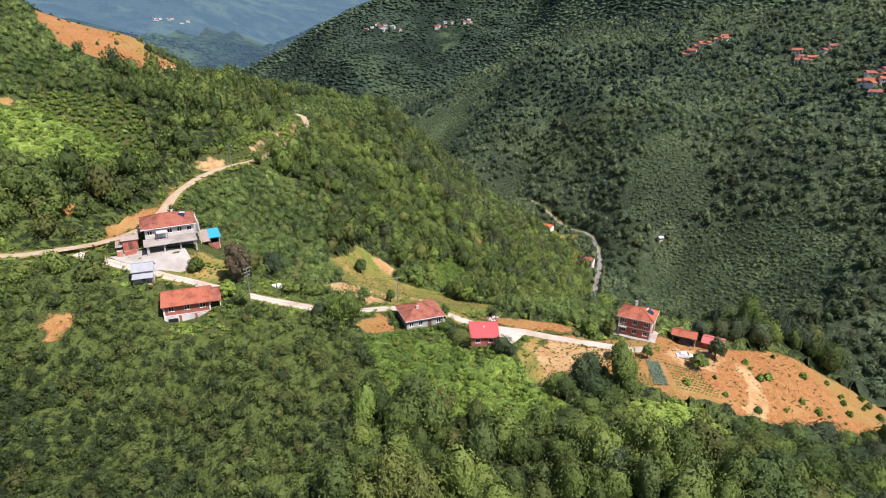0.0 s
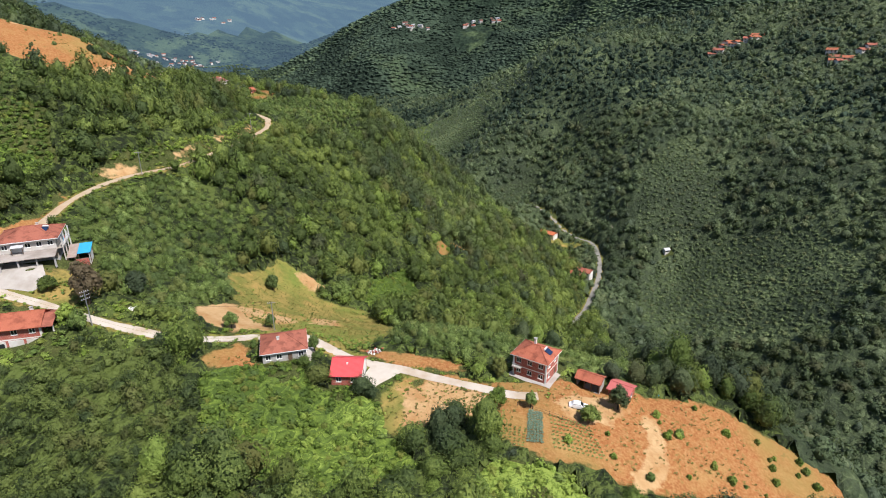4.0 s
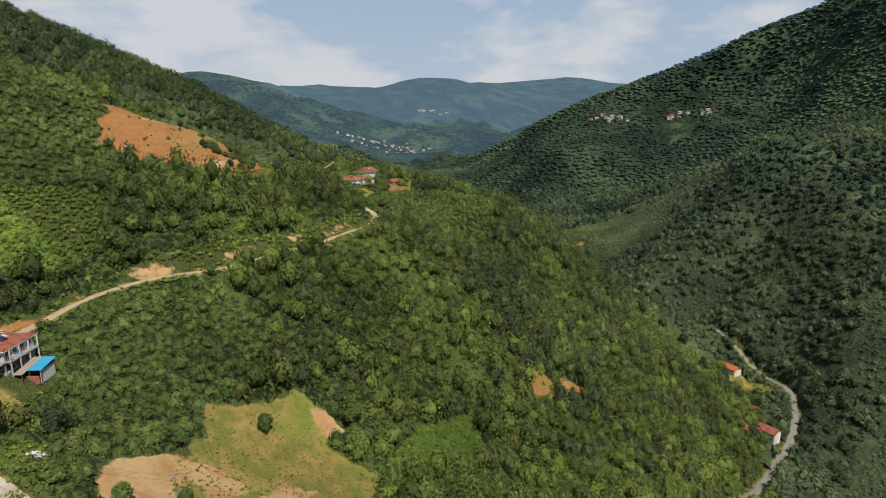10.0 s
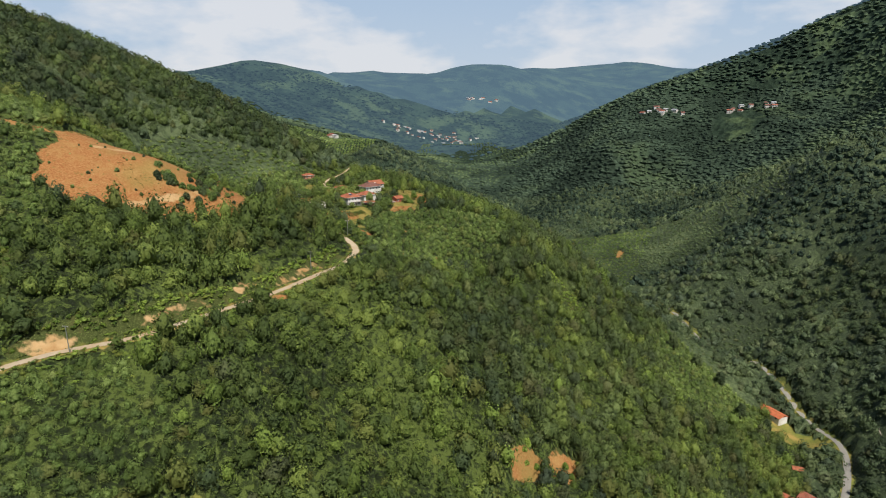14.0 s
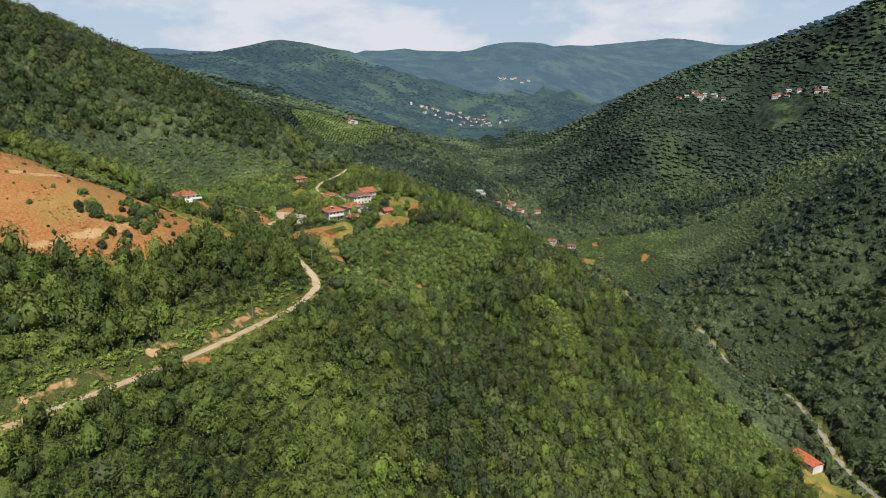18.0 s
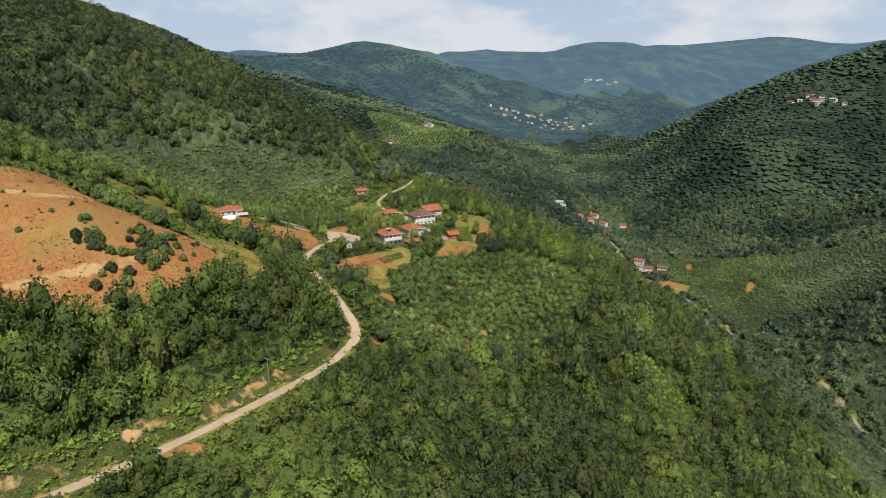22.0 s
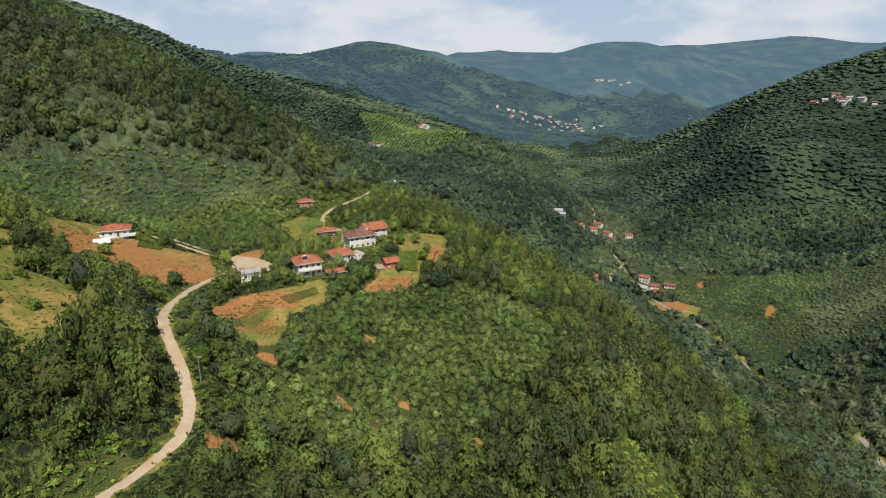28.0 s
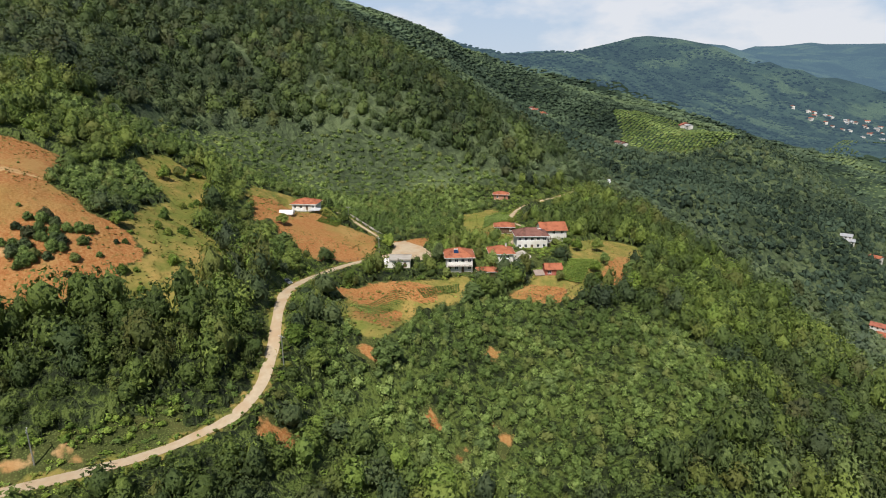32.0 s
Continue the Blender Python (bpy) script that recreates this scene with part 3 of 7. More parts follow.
GRASS_C = [
    [(98, 540), (110, 548), (132, 536), (138, 522), (120, 520), (104, 526)],
    [(-170, 800), (-130, 790), (-110, 812), (-150, 826)],
]
GRASS = GRASS_A + GRASS_B + GRASS_C
SAND_A = [
    [(58, 131), (64, 137), (74, 138), (80, 134), (72, 129), (64, 128)],
    [(82, 134), (86, 134), (82, 122), (76, 112), (72, 113), (78, 124)],
    [(23, 135), (40, 134), (46, 130), (40, 122), (24, 120)],
    [(-34, 150), (-33, 161), (-25, 163), (-14, 149), (-21, 141), (-26, 142)],
    [(27, 137), (33, 136), (31, 131), (25, 131)],
    [(-127, 252), (-126, 267), (-126, 290), (-123, 290), (-122.5, 267), (-124, 252)],
    [(-163, 264), (-160, 275), (-160, 288), (-157, 288), (-156, 275), (-160, 263)],
]
SAND_B = [
    [(-86, 197), (-84.5, 206), (-81, 212), (-79.5, 209), (-82.5, 198)],
    [(-75.5, 255), (-78.5, 262), (-77.5, 271), (-75, 271), (-73.5, 262)],
    [(-78.5, 224), (-77.5, 236), (-75, 248), (-73.5, 248), (-74, 236), (-76.5, 224)],
    [(-73, 279), (-75.5, 284), (-76, 296), (-78.5, 306), (-77.5, 310), (-73.5, 296)],
    [(-30, 163), (-24, 170), (-12, 168), (-14, 160), (-24, 158)],
    [(-14, 176), (-6, 184), (-2, 178), (-8, 170)],
    [(-27, 207), (-25, 213), (-20, 212), (-21, 206)],
]
SAND = SAND_A + SAND_B


def cover(x, y):
    jx, jy = x + vnoise(x, y, 7, 11) * 2.2, y + vnoise(x, y, 7, 12) * 2.2
    soil, grass, sand = (np.max([inside(jx, jy, p) for p in group], axis=0) for group in (SOIL, GRASS, SAND))
    if x.ndim == 1:
        grass = np.maximum(grass, 0.7 * (1 - smooth(0.6, 2.6, road_distance(x, y))))
    return soil, grass, sand


def steps(lo, hi, fine, out_lo, out_hi, grow):
    mid = np.arange(lo, hi + fine, fine)
    up, s = [mid[-1]], fine
    while up[-1] < out_hi:
        s *= grow
        up.append(up[-1] + s)
    down, s = [mid[0]], fine
    while down[-1] > out_lo:
        s *= grow
        down.append(down[-1] - s)
    return np.r_[down[:0:-1], mid, up[1:]]


GRID = {}


def ground_z(x, y):
    """Height of the ground sheet itself."""
    gx, gy, z = GRID["x"], GRID["y"], GRID["z"]
    i = np.clip(np.searchsorted(gx, x) - 1, 0, len(gx) - 2)
    j = np.clip(np.searchsorted(gy, y) - 1, 0, len(gy) - 2)
    u, v = (x - gx[i]) / (gx[i + 1] - gx[i]), (y - gy[j]) / (gy[j + 1] - gy[j])
    return (z[j, i] * (1 - u) + z[j, i + 1] * u) * (1 - v) + (z[j + 1, i] * (1 - u) + z[j + 1, i + 1] * u) * v


def make_ground():
    gx, gy = steps(-250, 150, 2.8, -4600, 4600, 1.05), steps(78, 500, 2.8, -3000, 4700, 1.05)
    xx, yy = np.meshgrid(gx, gy)
    zz = height(xx, yy)
    GRID.update(x=gx, y=gy, z=zz)
    nx, ny = len(gx), len(gy)
    me = bpy.data.meshes.new("ground")
    idx = np.arange(nx * ny).reshape(ny, nx)
    quads = np.stack([idx[:-1, :-1], idx[:-1, 1:], idx[1:, 1:], idx[1:, :-1]], -1).reshape(-1, 4)
    fill_mesh(me, np.stack([xx, yy, zz], -1).reshape(-1, 3), quads)
    near = np.zeros(nx * ny, bool)
    near[:] = (np.hypot(xx, yy - 250) < 900).ravel()
    col = np.zeros((nx * ny, 4), np.float32)
    k = np.where(near)[0]
    s, g, d = cover(xx.ravel()[k], yy.ravel()[k])
    col[k, 0], col[k, 1], col[k, 2], col[:, 3] = s, g, d, 1
    at = me.attributes.new("cover", "FLOAT_COLOR", "POINT")
    at.data.foreach_set("color", col.ravel())
    me.materials.append(M_GROUND)
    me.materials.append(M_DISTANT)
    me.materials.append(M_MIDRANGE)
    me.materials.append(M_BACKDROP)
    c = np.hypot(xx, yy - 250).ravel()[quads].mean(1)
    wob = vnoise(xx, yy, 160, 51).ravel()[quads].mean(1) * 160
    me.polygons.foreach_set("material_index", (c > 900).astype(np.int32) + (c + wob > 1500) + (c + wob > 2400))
    me.polygons.foreach_set("use_smooth", np.ones(len(quads), bool))
    ob = new("ground", me)
    return tagged(ob, "hilly valley ground of red soil, dry grass and leaf litter", "ground", kind="structure")


def fill_mesh(me, co, faces):
    """Fast mesh from arrays: faces all of one size."""
    faces = np.asarray(faces, np.int32)
    k = faces.shape[1]
    me.vertices.add(len(co))
    me.vertices.foreach_set("co", np.asarray(co, np.float32).ravel())
    me.loops.add(faces.size)
    me.loops.foreach_set("vertex_index", faces.ravel())
    me.polygons.add(len(faces))
    me.polygons.foreach_set("loop_start", np.arange(0, faces.size, k, dtype=np.int32))
    me.update(calc_edges=True)
    me.validate()


make_ground()


# ---- roads ----
def ribbon(name, line, z, width, mat, label, rough=0.25, lift=0.0):
    c = line
    d = np.gradient(c, axis=0)
    d /= np.linalg.norm(d, axis=1)[:, None]
    side = np.stack([-d[:, 1], d[:, 0]], 1)
    across = np.linspace(-0.5, 0.5, 7)
    s = np.arange(len(c))
    wl = width * (1 + rough * vnoise(s * 1.5, s * 0, 6, 21))
    wr = width * (1 + rough * vnoise(s * 1.5, s * 0 + 50, 6, 22))
    rows = []
    for a in across:
        w = np.where(a < 0, wl, wr) * a
        p = c + side * w[:, None]
        crown = 0.10 - 0.5 * a * a - (0.06 if abs(abs(a) - 0.166) < 0.02 else 0)
        rows.append(np.c_[p, z + crown + lift])
    v = np.stack(rows, 1)
    n, m = v.shape[:2]
    idx = np.arange(n * m).reshape(n, m)
    me = bpy.data.meshes.new(name)
    fill_mesh(me, v.reshape(-1, 3), np.stack([idx[:-1, :-1], idx[1:, :-1], idx[1:, 1:], idx[:-1, 1:]], -1).reshape(-1, 4))
    me.materials.append(mat)
    me.polygons.foreach_set("use_smooth", np.ones(len(me.polygons), bool))
    return tagged(new(name, me), label, "road", kind="structure")


ribbon("road_hill", *ROADS["hill_road"], M_ROAD, "pale gravel road cut into the wooded hillside")
ribbon("road_lane", *ROADS["lane"], M_LANE, "pale worn lane between the farm houses")
_k = ROADS["lane"][0][:, 0] < -8
ribbon("lane_strip", ROADS["lane"][0][_k], ROADS["lane"][1][_k], 0.6, M_VERGE, "dry grass strip between the wheel tracks of the lane", 0.8, 0.02)
ribbon("road_village", *ROADS["village_track"], M_ROAD, "dusty track climbing behind the village")
ribbon("path_field", *ROADS["field_path"], M_ROAD, "narrow pale path along the edge of the ploughed field", 0.1)
ribbon("road_hamlet", *ROADS["hamlet_track"], M_ROAD, "pale dirt track through the valley hamlet", 0.3)
ribbon("road_valley", *ROADS["valley_road"], M_ASPHALT, "grey paved road along the valley floor", 0.05)

_bed = curve([(112, 366), (128, 392), (146, 420), (156, 450), (163, 493), (160, 528)])
ribbon("river_bed", _bed, raw_height(_bed[:, 0], _bed[:, 1]) + 0.5, 6.0, M_RIVERBED, "pale stony bed of the valley stream", 0.5)


YARDS = {
    "yard_1": [(-88, 139.5), (-84, 143.5), (-79, 145.5), (-71, 147), (-68, 143), (-69, 138.6), (-75, 137.6), (-81, 137.4)],
    "yard_2": [(13.8, 128.6), (16.6, 128.0), (22.5, 137.2), (19.0, 139.4), (14.6, 138.0)],
    "yard_3": [(-12.5, 141.5), (-13.2, 143.2), (-3.0, 146.5), (-1.5, 143.5)],
    "yard_4": [(-173, 397), (-187, 402), (-192, 408), (-180, 413), (-166, 413), (-162, 408), (-166, 401)],
    "yard_5": [(-156, 440), (-157, 447), (-150, 447), (-146, 441)],
    "yard_6": [(58.0, 137.0), (61.6, 143.6), (52.6, 150.0), (48.4, 142.4)],
    "yard_7": [(0.0, 134.2), (1.8, 135.0), (-1.0, 144.0), (-3.0, 143.4)],
}


def in_yard(x, y):
    return np.max([inside(x, y, p) for p in YARDS.values()], axis=0) > 0.4


def patch(name, mat, label, cell=1.0, lift=0.16):
    """Paving that follows the ground, with a clean outline."""
    p = np.array(YARDS[name], float)
    rim = []
    for a, b in zip(p, np.roll(p, -1, 0)):
        n = max(1, int(np.hypot(*(b - a)) / cell))
        rim += [a + (b - a) * k / n for k in range(n)]
    rim = np.array(rim)
    rim = rim + np.c_[vnoise(rim[:, 0], rim[:, 1], 2.5, 91), vnoise(rim[:, 0], rim[:, 1], 2.5, 92)] * 0.25
    gx, gy = (np.arange(p[:, k].min(), p[:, k].max() + cell, cell) for k in (0, 1))
    xx, yy = (q.ravel() for q in np.meshgrid(gx, gy))
    k = inside(xx, yy, rim) > 0.62
    pts = np.vstack([rim, np.c_[xx[k], yy[k]]])
    n = len(rim)
    out = geometry.delaunay_2d_cdt([Vector(q) for q in pts], [(i, (i + 1) % n) for i in range(n)], [], 1, 1e-4)
    co = np.array([tuple(q) for q in out[0]])
    me = bpy.data.meshes.new(name)
    fill_mesh(me, np.c_[co, ground_z(co[:, 0], co[:, 1]) + lift], np.array(out[2]))
    me.materials.append(mat)
    return tagged(new(name, me), label, "pavement", kind="structure")


# ---- plants ----
def crown_lumps(rng, count):
    """Boughs of a crown of unit radius: centres and radii."""
    c, r = [np.array([0.0, 0.0, -0.02])], [0.66]
    for k in range(count):
        a, z = k * 2.4 + rng.uniform(-0.5, 0.5), -0.45 + 1.15 * (k + 0.5) / count + rng.uniform(-0.08, 0.08)
        out = rng.uniform(0.48, 0.68) * math.sqrt(max(0.04, 1 - max(0, z + 0.1) ** 2 * 1.5))
        c.append(np.array([math.cos(a) * out, math.sin(a) * out, z]))
        r.append(rng.uniform(0.28, 0.42))
    return np.array(c), np.array(r)


def cards(n, rng, squash, size, lumps, low=-0.5):
    """Leaf sprays on the boughs of a crown: small blades facing roughly outwards and up."""
    cc, rr = lumps
    k = rng.choice(len(rr), n * 6, p=rr ** 2 / (rr ** 2).sum())
    d = rng.normal(size=(n * 6, 3))
    d /= np.linalg.norm(d, axis=1)[:, None]
    c = cc[k] + d * (rr[k] * rng.uniform(0.86, 1.10, n * 6))[:, None]
    buried = (np.linalg.norm(c[:, None] - cc[None], axis=2) < rr[None] * 0.86).any(1)
    ok = np.where(~buried & (d[:, 2] > low))[0][:n]
    c, d = c[ok], d[ok]
    nrm = d * 0.9 + c * 0.4 + [0, 0, 0.30] + rng.normal(size=d.shape) * 0.34
    nrm /= np.linalg.norm(nrm, axis=1)[:, None]
    a = np.cross(nrm, rng.normal(size=d.shape))
    a /= np.linalg.norm(a, axis=1)[:, None]
    b = np.cross(nrm, a)
    s = size * rng.uniform(0.55, 1.45, (len(d), 1))
    c = c * [1, 1, squash]
    v = np.stack([c + a * s * 1.15, c - a * s * 0.55 + b * s * 0.68, c - a * s * 0.55 - b * s * 0.68], 1).reshape(-1, 3)
    return v, np.arange(len(v)).reshape(-1, 3)


def core(rng, squash, scale, sub=1):
    bm = bmesh.new()
    bmesh.ops.create_icosphere(bm, subdivisions=sub, radius=scale)
    v = np.array([q.co for q in bm.verts]) * rng.uniform(0.75, 1.15, (len(bm.verts), 1)) * [1, 1, squash]
    f = np.array([[q.index for q in t.verts] for t in bm.faces])
    bm.free()
    return v, np.c_[f, f[:, 2]]


def bough_core(rng, lumps, squash, scale, sub):
    """The closed inner body of a crown, swelling over each bough."""
    bm = bmesh.new()
    bmesh.ops.create_icosphere(bm, subdivisions=sub, radius=1.0)
    d = np.array([q.co for q in bm.verts])
    f = np.array([[q.index for q in t.verts] for t in bm.faces])
    bm.free()
    cc, rr = lumps
    b = d @ cc.T
    reach = b * b - (cc ** 2).sum(1)[None] + rr[None] ** 2
    out = np.where(reach > 0, b + np.sqrt(np.maximum(reach, 0)), 0).max(1)
    return d * (out * scale * rng.uniform(0.78, 1.10, len(d)))[:, None] * [1, 1, squash], f


def crown_shapes(count, n, squash, size, sub=1, seed=1, fill=0.97, lumps=9):
    out = []
    for k in range(count):
        rng = np.random.default_rng(seed * 100 + k)
        boughs = crown_lumps(rng, lumps)
        v, f = cards(n, rng, squash, size, boughs)
        cv, cf = bough_core(rng, boughs, squash, fill, sub)
        v = np.vstack([v, cv]) * [rng.uniform(0.85, 1.2), rng.uniform(0.8, 1.1), 1]
        out.append((v, np.vstack([f, cf[:, :3] + len(v) - len(cv)])))
    return out


def grow(name, spots, radii, heights, shapes, mat, label, category, trunk=0.55):
    """All the crowns of one wood as one mesh."""
    rng = np.random.default_rng(len(spots))
    vs, ts, tones, base = [], [], [], 0
    tone_of = rng.uniform(0.02, 1.0, len(spots))
    pick = rng.integers(0, len(shapes), len(spots))
    for k, (sv, st) in enumerate(shapes):
        sel = np.where(pick == k)[0]
        if not len(sel):
            continue
        a = rng.uniform(0, 2 * np.pi, len(sel))
        ca, sa = np.cos(a)[:, None], np.sin(a)[:, None]
        r = radii[sel][:, None]
        x = (sv[None, :, 0] * ca - sv[None, :, 1] * sa) * r + spots[sel, 0][:, None]
        y = (sv[None, :, 0] * sa + sv[None, :, 1] * ca) * r + spots[sel, 1][:, None]
        z = sv[None, :, 2] * heights[sel][:, None] * 0.5 + (spots[sel, 2] + heights[sel] * trunk)[:, None]
        off = base + np.arange(len(sel)) * len(sv)
        ts.append((st[None] + off[:, None, None]).reshape(-1, 3))
        vs.append(np.stack([x, y, z], -1).reshape(-1, 3))
        tones.append(np.repeat(tone_of[sel], len(sv)))
        base += len(sel) * len(sv)
    me = bpy.data.meshes.new(name)
    v, t = np.vstack(vs), np.vstack(ts).astype(np.int32)
    me.vertices.add(len(v))
    me.vertices.foreach_set("co", v.astype(np.float32).ravel())
    me.loops.add(t.size)
    me.loops.foreach_set("vertex_index", t.ravel())
    me.polygons.add(len(t))
    me.polygons.foreach_set("loop_start", np.arange(0, t.size, 3, dtype=np.int32))
    me.update(calc_edges=True)
    at = me.attributes.new("tone", "FLOAT", "POINT")
    at.data.foreach_set("value", np.concatenate(tones).astype(np.float32))
    me.materials.append(mat)
    return tagged(new(name, me), label, category, kind="stuff")


def lattice(x0, x1, y0, y1, step, jitter, seed, turn=0.0):
    rng = np.random.default_rng(seed)
    cx, cy = (x0 + x1) / 2, (y0 + y1) / 2
    half = np.hypot(x1 - x0, y1 - y0) / 2
    g = np.arange(-half, half, step)
    u, v = np.meshgrid(g, g)
    u, v = u.ravel() + rng.uniform(-jitter, jitter, u.size), v.ravel() + rng.uniform(-jitter, jitter, u.size)
    c, s = math.cos(turn), math.sin(turn)
    x, y = cx + u * c - v * s, cy + u * s + v * c
    k = (x > x0) & (x < x1) & (y > y0) & (y < y1)
    return x[k], y[k], rng


FIELD_ORCHARD = [(-151, 286), (-162, 288), (-190, 297), (-205, 306), (-202, 318), (-190, 317), (-156, 307), (-142, 302), (-134, 283)]
ORCHARD_A = [
    FIELD_ORCHARD,
    [(-76, 150), (-82, 190), (-74, 214), (-44, 214), (-40, 190), (-24, 160), (-30, 140), (-48, 140), (-60, 150)],
    [(-100, 70), (-100, 124), (-70, 128), (-52, 129), (-28, 129), (-22, 122), (-14, 110), (-20, 76)],
    [(6, 150), (5, 185), (40, 196), (80, 176), (92, 152), (70, 146), (46, 146), (38, 143), (20, 148)],
    [(-106, 356), (-112, 372), (-122, 388), (-130, 410), (-122, 430), (-112, 446), (-88, 470), (-50, 452), (-44, 420), (-64, 384), (-84, 352)],
]
ORCHARD_B = [
    [(-232, 385), (-196, 402), (-190, 420), (-200, 440), (-235, 482), (-268, 492), (-283, 458), (-312, 406), (-315, 345), (-252, 290), (-230, 268), (-215, 300), (-228, 318), (-226, 352)],
    [(-120, 225), (-150, 236), (-190, 270), (-230, 262), (-230, 150), (-150, 130), (-110, 160)],
    [(158, 421), (186, 477), (209, 488), (243, 468), (283, 434), (292, 380), (246, 329), (215, 345), (192, 370), (155, 356)],
    [(174, 500), (183, 558), (233, 588), (251, 508), (240, 494), (204, 484)],
]
ORCHARD_C = [
    [(-154, 905), (-94, 901), (-24, 899), (34, 908), (98, 875), (100, 836), (33, 847), (47, 800), (-1, 790), (-34, 772), (-47, 747), (-119, 791), (-195, 876)],
    [(53, 598), (62, 669), (96, 670), (115, 638), (100, 622), (75, 637)],
    [(25, 511), (44, 616), (73, 547), (98, 537), (70, 470), (52, 455)],
]
ORCHARD = ORCHARD_A + ORCHARD_B + ORCHARD_C
CLEAR = [(x, y, r * 0.8) for x, y, r in TERRACES] + [(-61, 119.5, 4), (-55, 121.5, 4), (-3.5, 129.5, 3.5), (11, 127, 3), (-72, 144, 6), (-66, 148, 5), (-46, 141, 3), (-57, 140, 3), (-155, 392, 4), (-143, 414, 5), (-142, 431, 5), (-153, 451, 6), (-218, 380, 8), (-204, 359, 5)]


def road_gap(x, y, extra):
    return road_distance(x, y) > extra


# houses on the ground: x, y, turn, length, depth
FOOTPRINTS_A = [(-77.4, 152.6, 28, 14, 10.5), (-74, 147, 28, 24, 16), (-62.5, 127, 20, 14, 9), (-75.5, 132.5, 20, 5, 5), (-6.2, 137.5, 20, 10, 9), (11, 133, 0, 7, 8), (55.2, 145, 61, 9.8, 10), (69.5, 143.2, -28, 9, 5), (77.3, 139.2, -32, 6, 5.5), (-226, 371.5, 66, 14, 13), (-160.5, 397, 70, 11, 6.5), (-149, 418.5, 72, 10, 11), (-140.5, 423.5, 72, 7, 5), (-151.5, 435, 72, 9, 9), (-163, 453.5, 72, 15, 9), (-170, 467.5, 74, 11, 9)]
FOOTPRINTS_B = [(-192, 456, 66, 9, 7), (-249, 482, 64, 8, 6), (-135, 447.5, 72, 9, 5), (-208, 361, 70, 7, 5), (-146, 446, 20, 7, 5), (-85, 145.5, 28, 4, 4), (124, 455, -30, 11, 8), (114, 447, -25, 10, 7), (104, 549, -38, 15, 8), (118, 490, 10, 5, 4), (195, 482, 20, 5.5, 4.5), (-318, 928, 0, 10, 8), (-314, 975, 0, 26, 34), (-340, 917, 0, 20, 14), (-218, 788, 0, 18, 12), (-183, 848, 0, 36, 28)]
FOOTPRINTS_C = [(-290, 1010, 0, 10, 9), (-330, 1000, 0, 10, 9)]
FOOTPRINTS = FOOTPRINTS_A + FOOTPRINTS_B + FOOTPRINTS_C


def under_house(x, y, margin):
    hit = np.zeros(x.shape, bool)
    for cx, cy, t, L, W in FOOTPRINTS:
        c, s = math.cos(radians(t)), math.sin(radians(t))
        u, v = (x - cx) * c + (y - cy) * s, -(x - cx) * s + (y - cy) * c
        hit |= (np.abs(u) < L / 2 + margin) & (np.abs(v) < W / 2 + margin)
    return hit


def near_clear(x, y):
    return np.min([np.hypot(x - cx, y - cy) - r for cx, cy, r in CLEAR], axis=0) < 1.5


def keep_open(x, y, rad, allow=0.12):
    s, g, d = cover(x, y)
    ok = (np.maximum(np.maximum(s, g), d) < allow) & road_gap(x, y, rad * 0.9 + 1.0)
    for cx, cy, r in CLEAR:
        ok &= np.hypot(x - cx, y - cy) > r + rad * 0.5
    return ok & ~in_yard(x, y) & ~under_house(x, y, 0.5 + rad * 0.5)


def in_orchard(x, y):
    return np.max([inside(x, y, p) for p in ORCHARD], axis=0) > 0.5


SCRUB = [
    [(-20, 122), (-12, 130), (0, 131), (6, 127), (18, 126), (24, 116), (32, 108), (10, 98), (-12, 104)],
    [(-146, 178), (-130, 168), (-112, 171), (-99, 175), (-95, 190), (-112, 212), (-128, 209), (-142, 190)],
    [(-6, 238), (4, 266), (16, 250), (8, 216), (2, 208), (-4, 212)],
    [(-27, 436), (-24, 450), (-3, 456), (-4, 432)],
    [(-160, 312), (-150, 326), (-122, 318), (-110, 312), (-118, 306)],
    [(58, 112), (66, 104), (50, 98), (40, 104), (44, 113)],
    [(-138, 398), (-147, 404), (-146, 396), (-141, 390)],
    [(-88, 203), (-82, 222), (-80, 245), (-79, 270), (-81, 295), (-84, 315), (-88, 328), (-80, 326), (-76, 312), (-72, 295), (-71, 270), (-71, 245), (-75, 220), (-82, 200)],
]


HILL_WOOD = [(-230, 262), (-254, 290), (-318, 342), (-314, 406), (-280, 452), (-262, 476), (-275, 520), (-330, 620), (-620, 600), (-620, 100), (-300, 150)]


# dark woods, and slopes whose leaf colour is darkened for cloud shade
DARK_OR_SHADED_WOODS = [
    [(-250, 800), (-330, 700), (-480, 690), (-640, 740), (-640, 830), (-560, 865), (-545, 940), (-480, 960), (-360, 980), (-280, 930)],
    [(-480, 1130), (-300, 1060), (-120, 1090), (60, 1150), (250, 1250), (330, 1450), (150, 1640), (-100, 1560), (-330, 1480)],
    [(-560, 700), (-420, 640), (-300, 600), (-250, 640), (-230, 760), (-300, 830), (-380, 800), (-520, 760)],
    [(75, 160), (95, 250), (120, 330), (160, 345), (215, 335), (245, 300), (200, 200), (150, 140)], [(40, 690), (120, 640), (200, 600), (330, 640), (300, 800), (120, 830), (60, 790)],
    [(-568, 727), (-581, 819), (-507, 858), (-450, 916), (-451, 1170), (-342, 974), (-361, 798), (-290, 600), (-420, 640)],
    [(-427, 1188), (-466, 1425), (-274, 1315), (-133, 1305), (-41, 1064), (-19, 940), (-174, 1020), (-283, 1028)],
    [(79, 676), (173, 663), (230, 632), (164, 584), (104, 610)], HILL_WOOD,
]


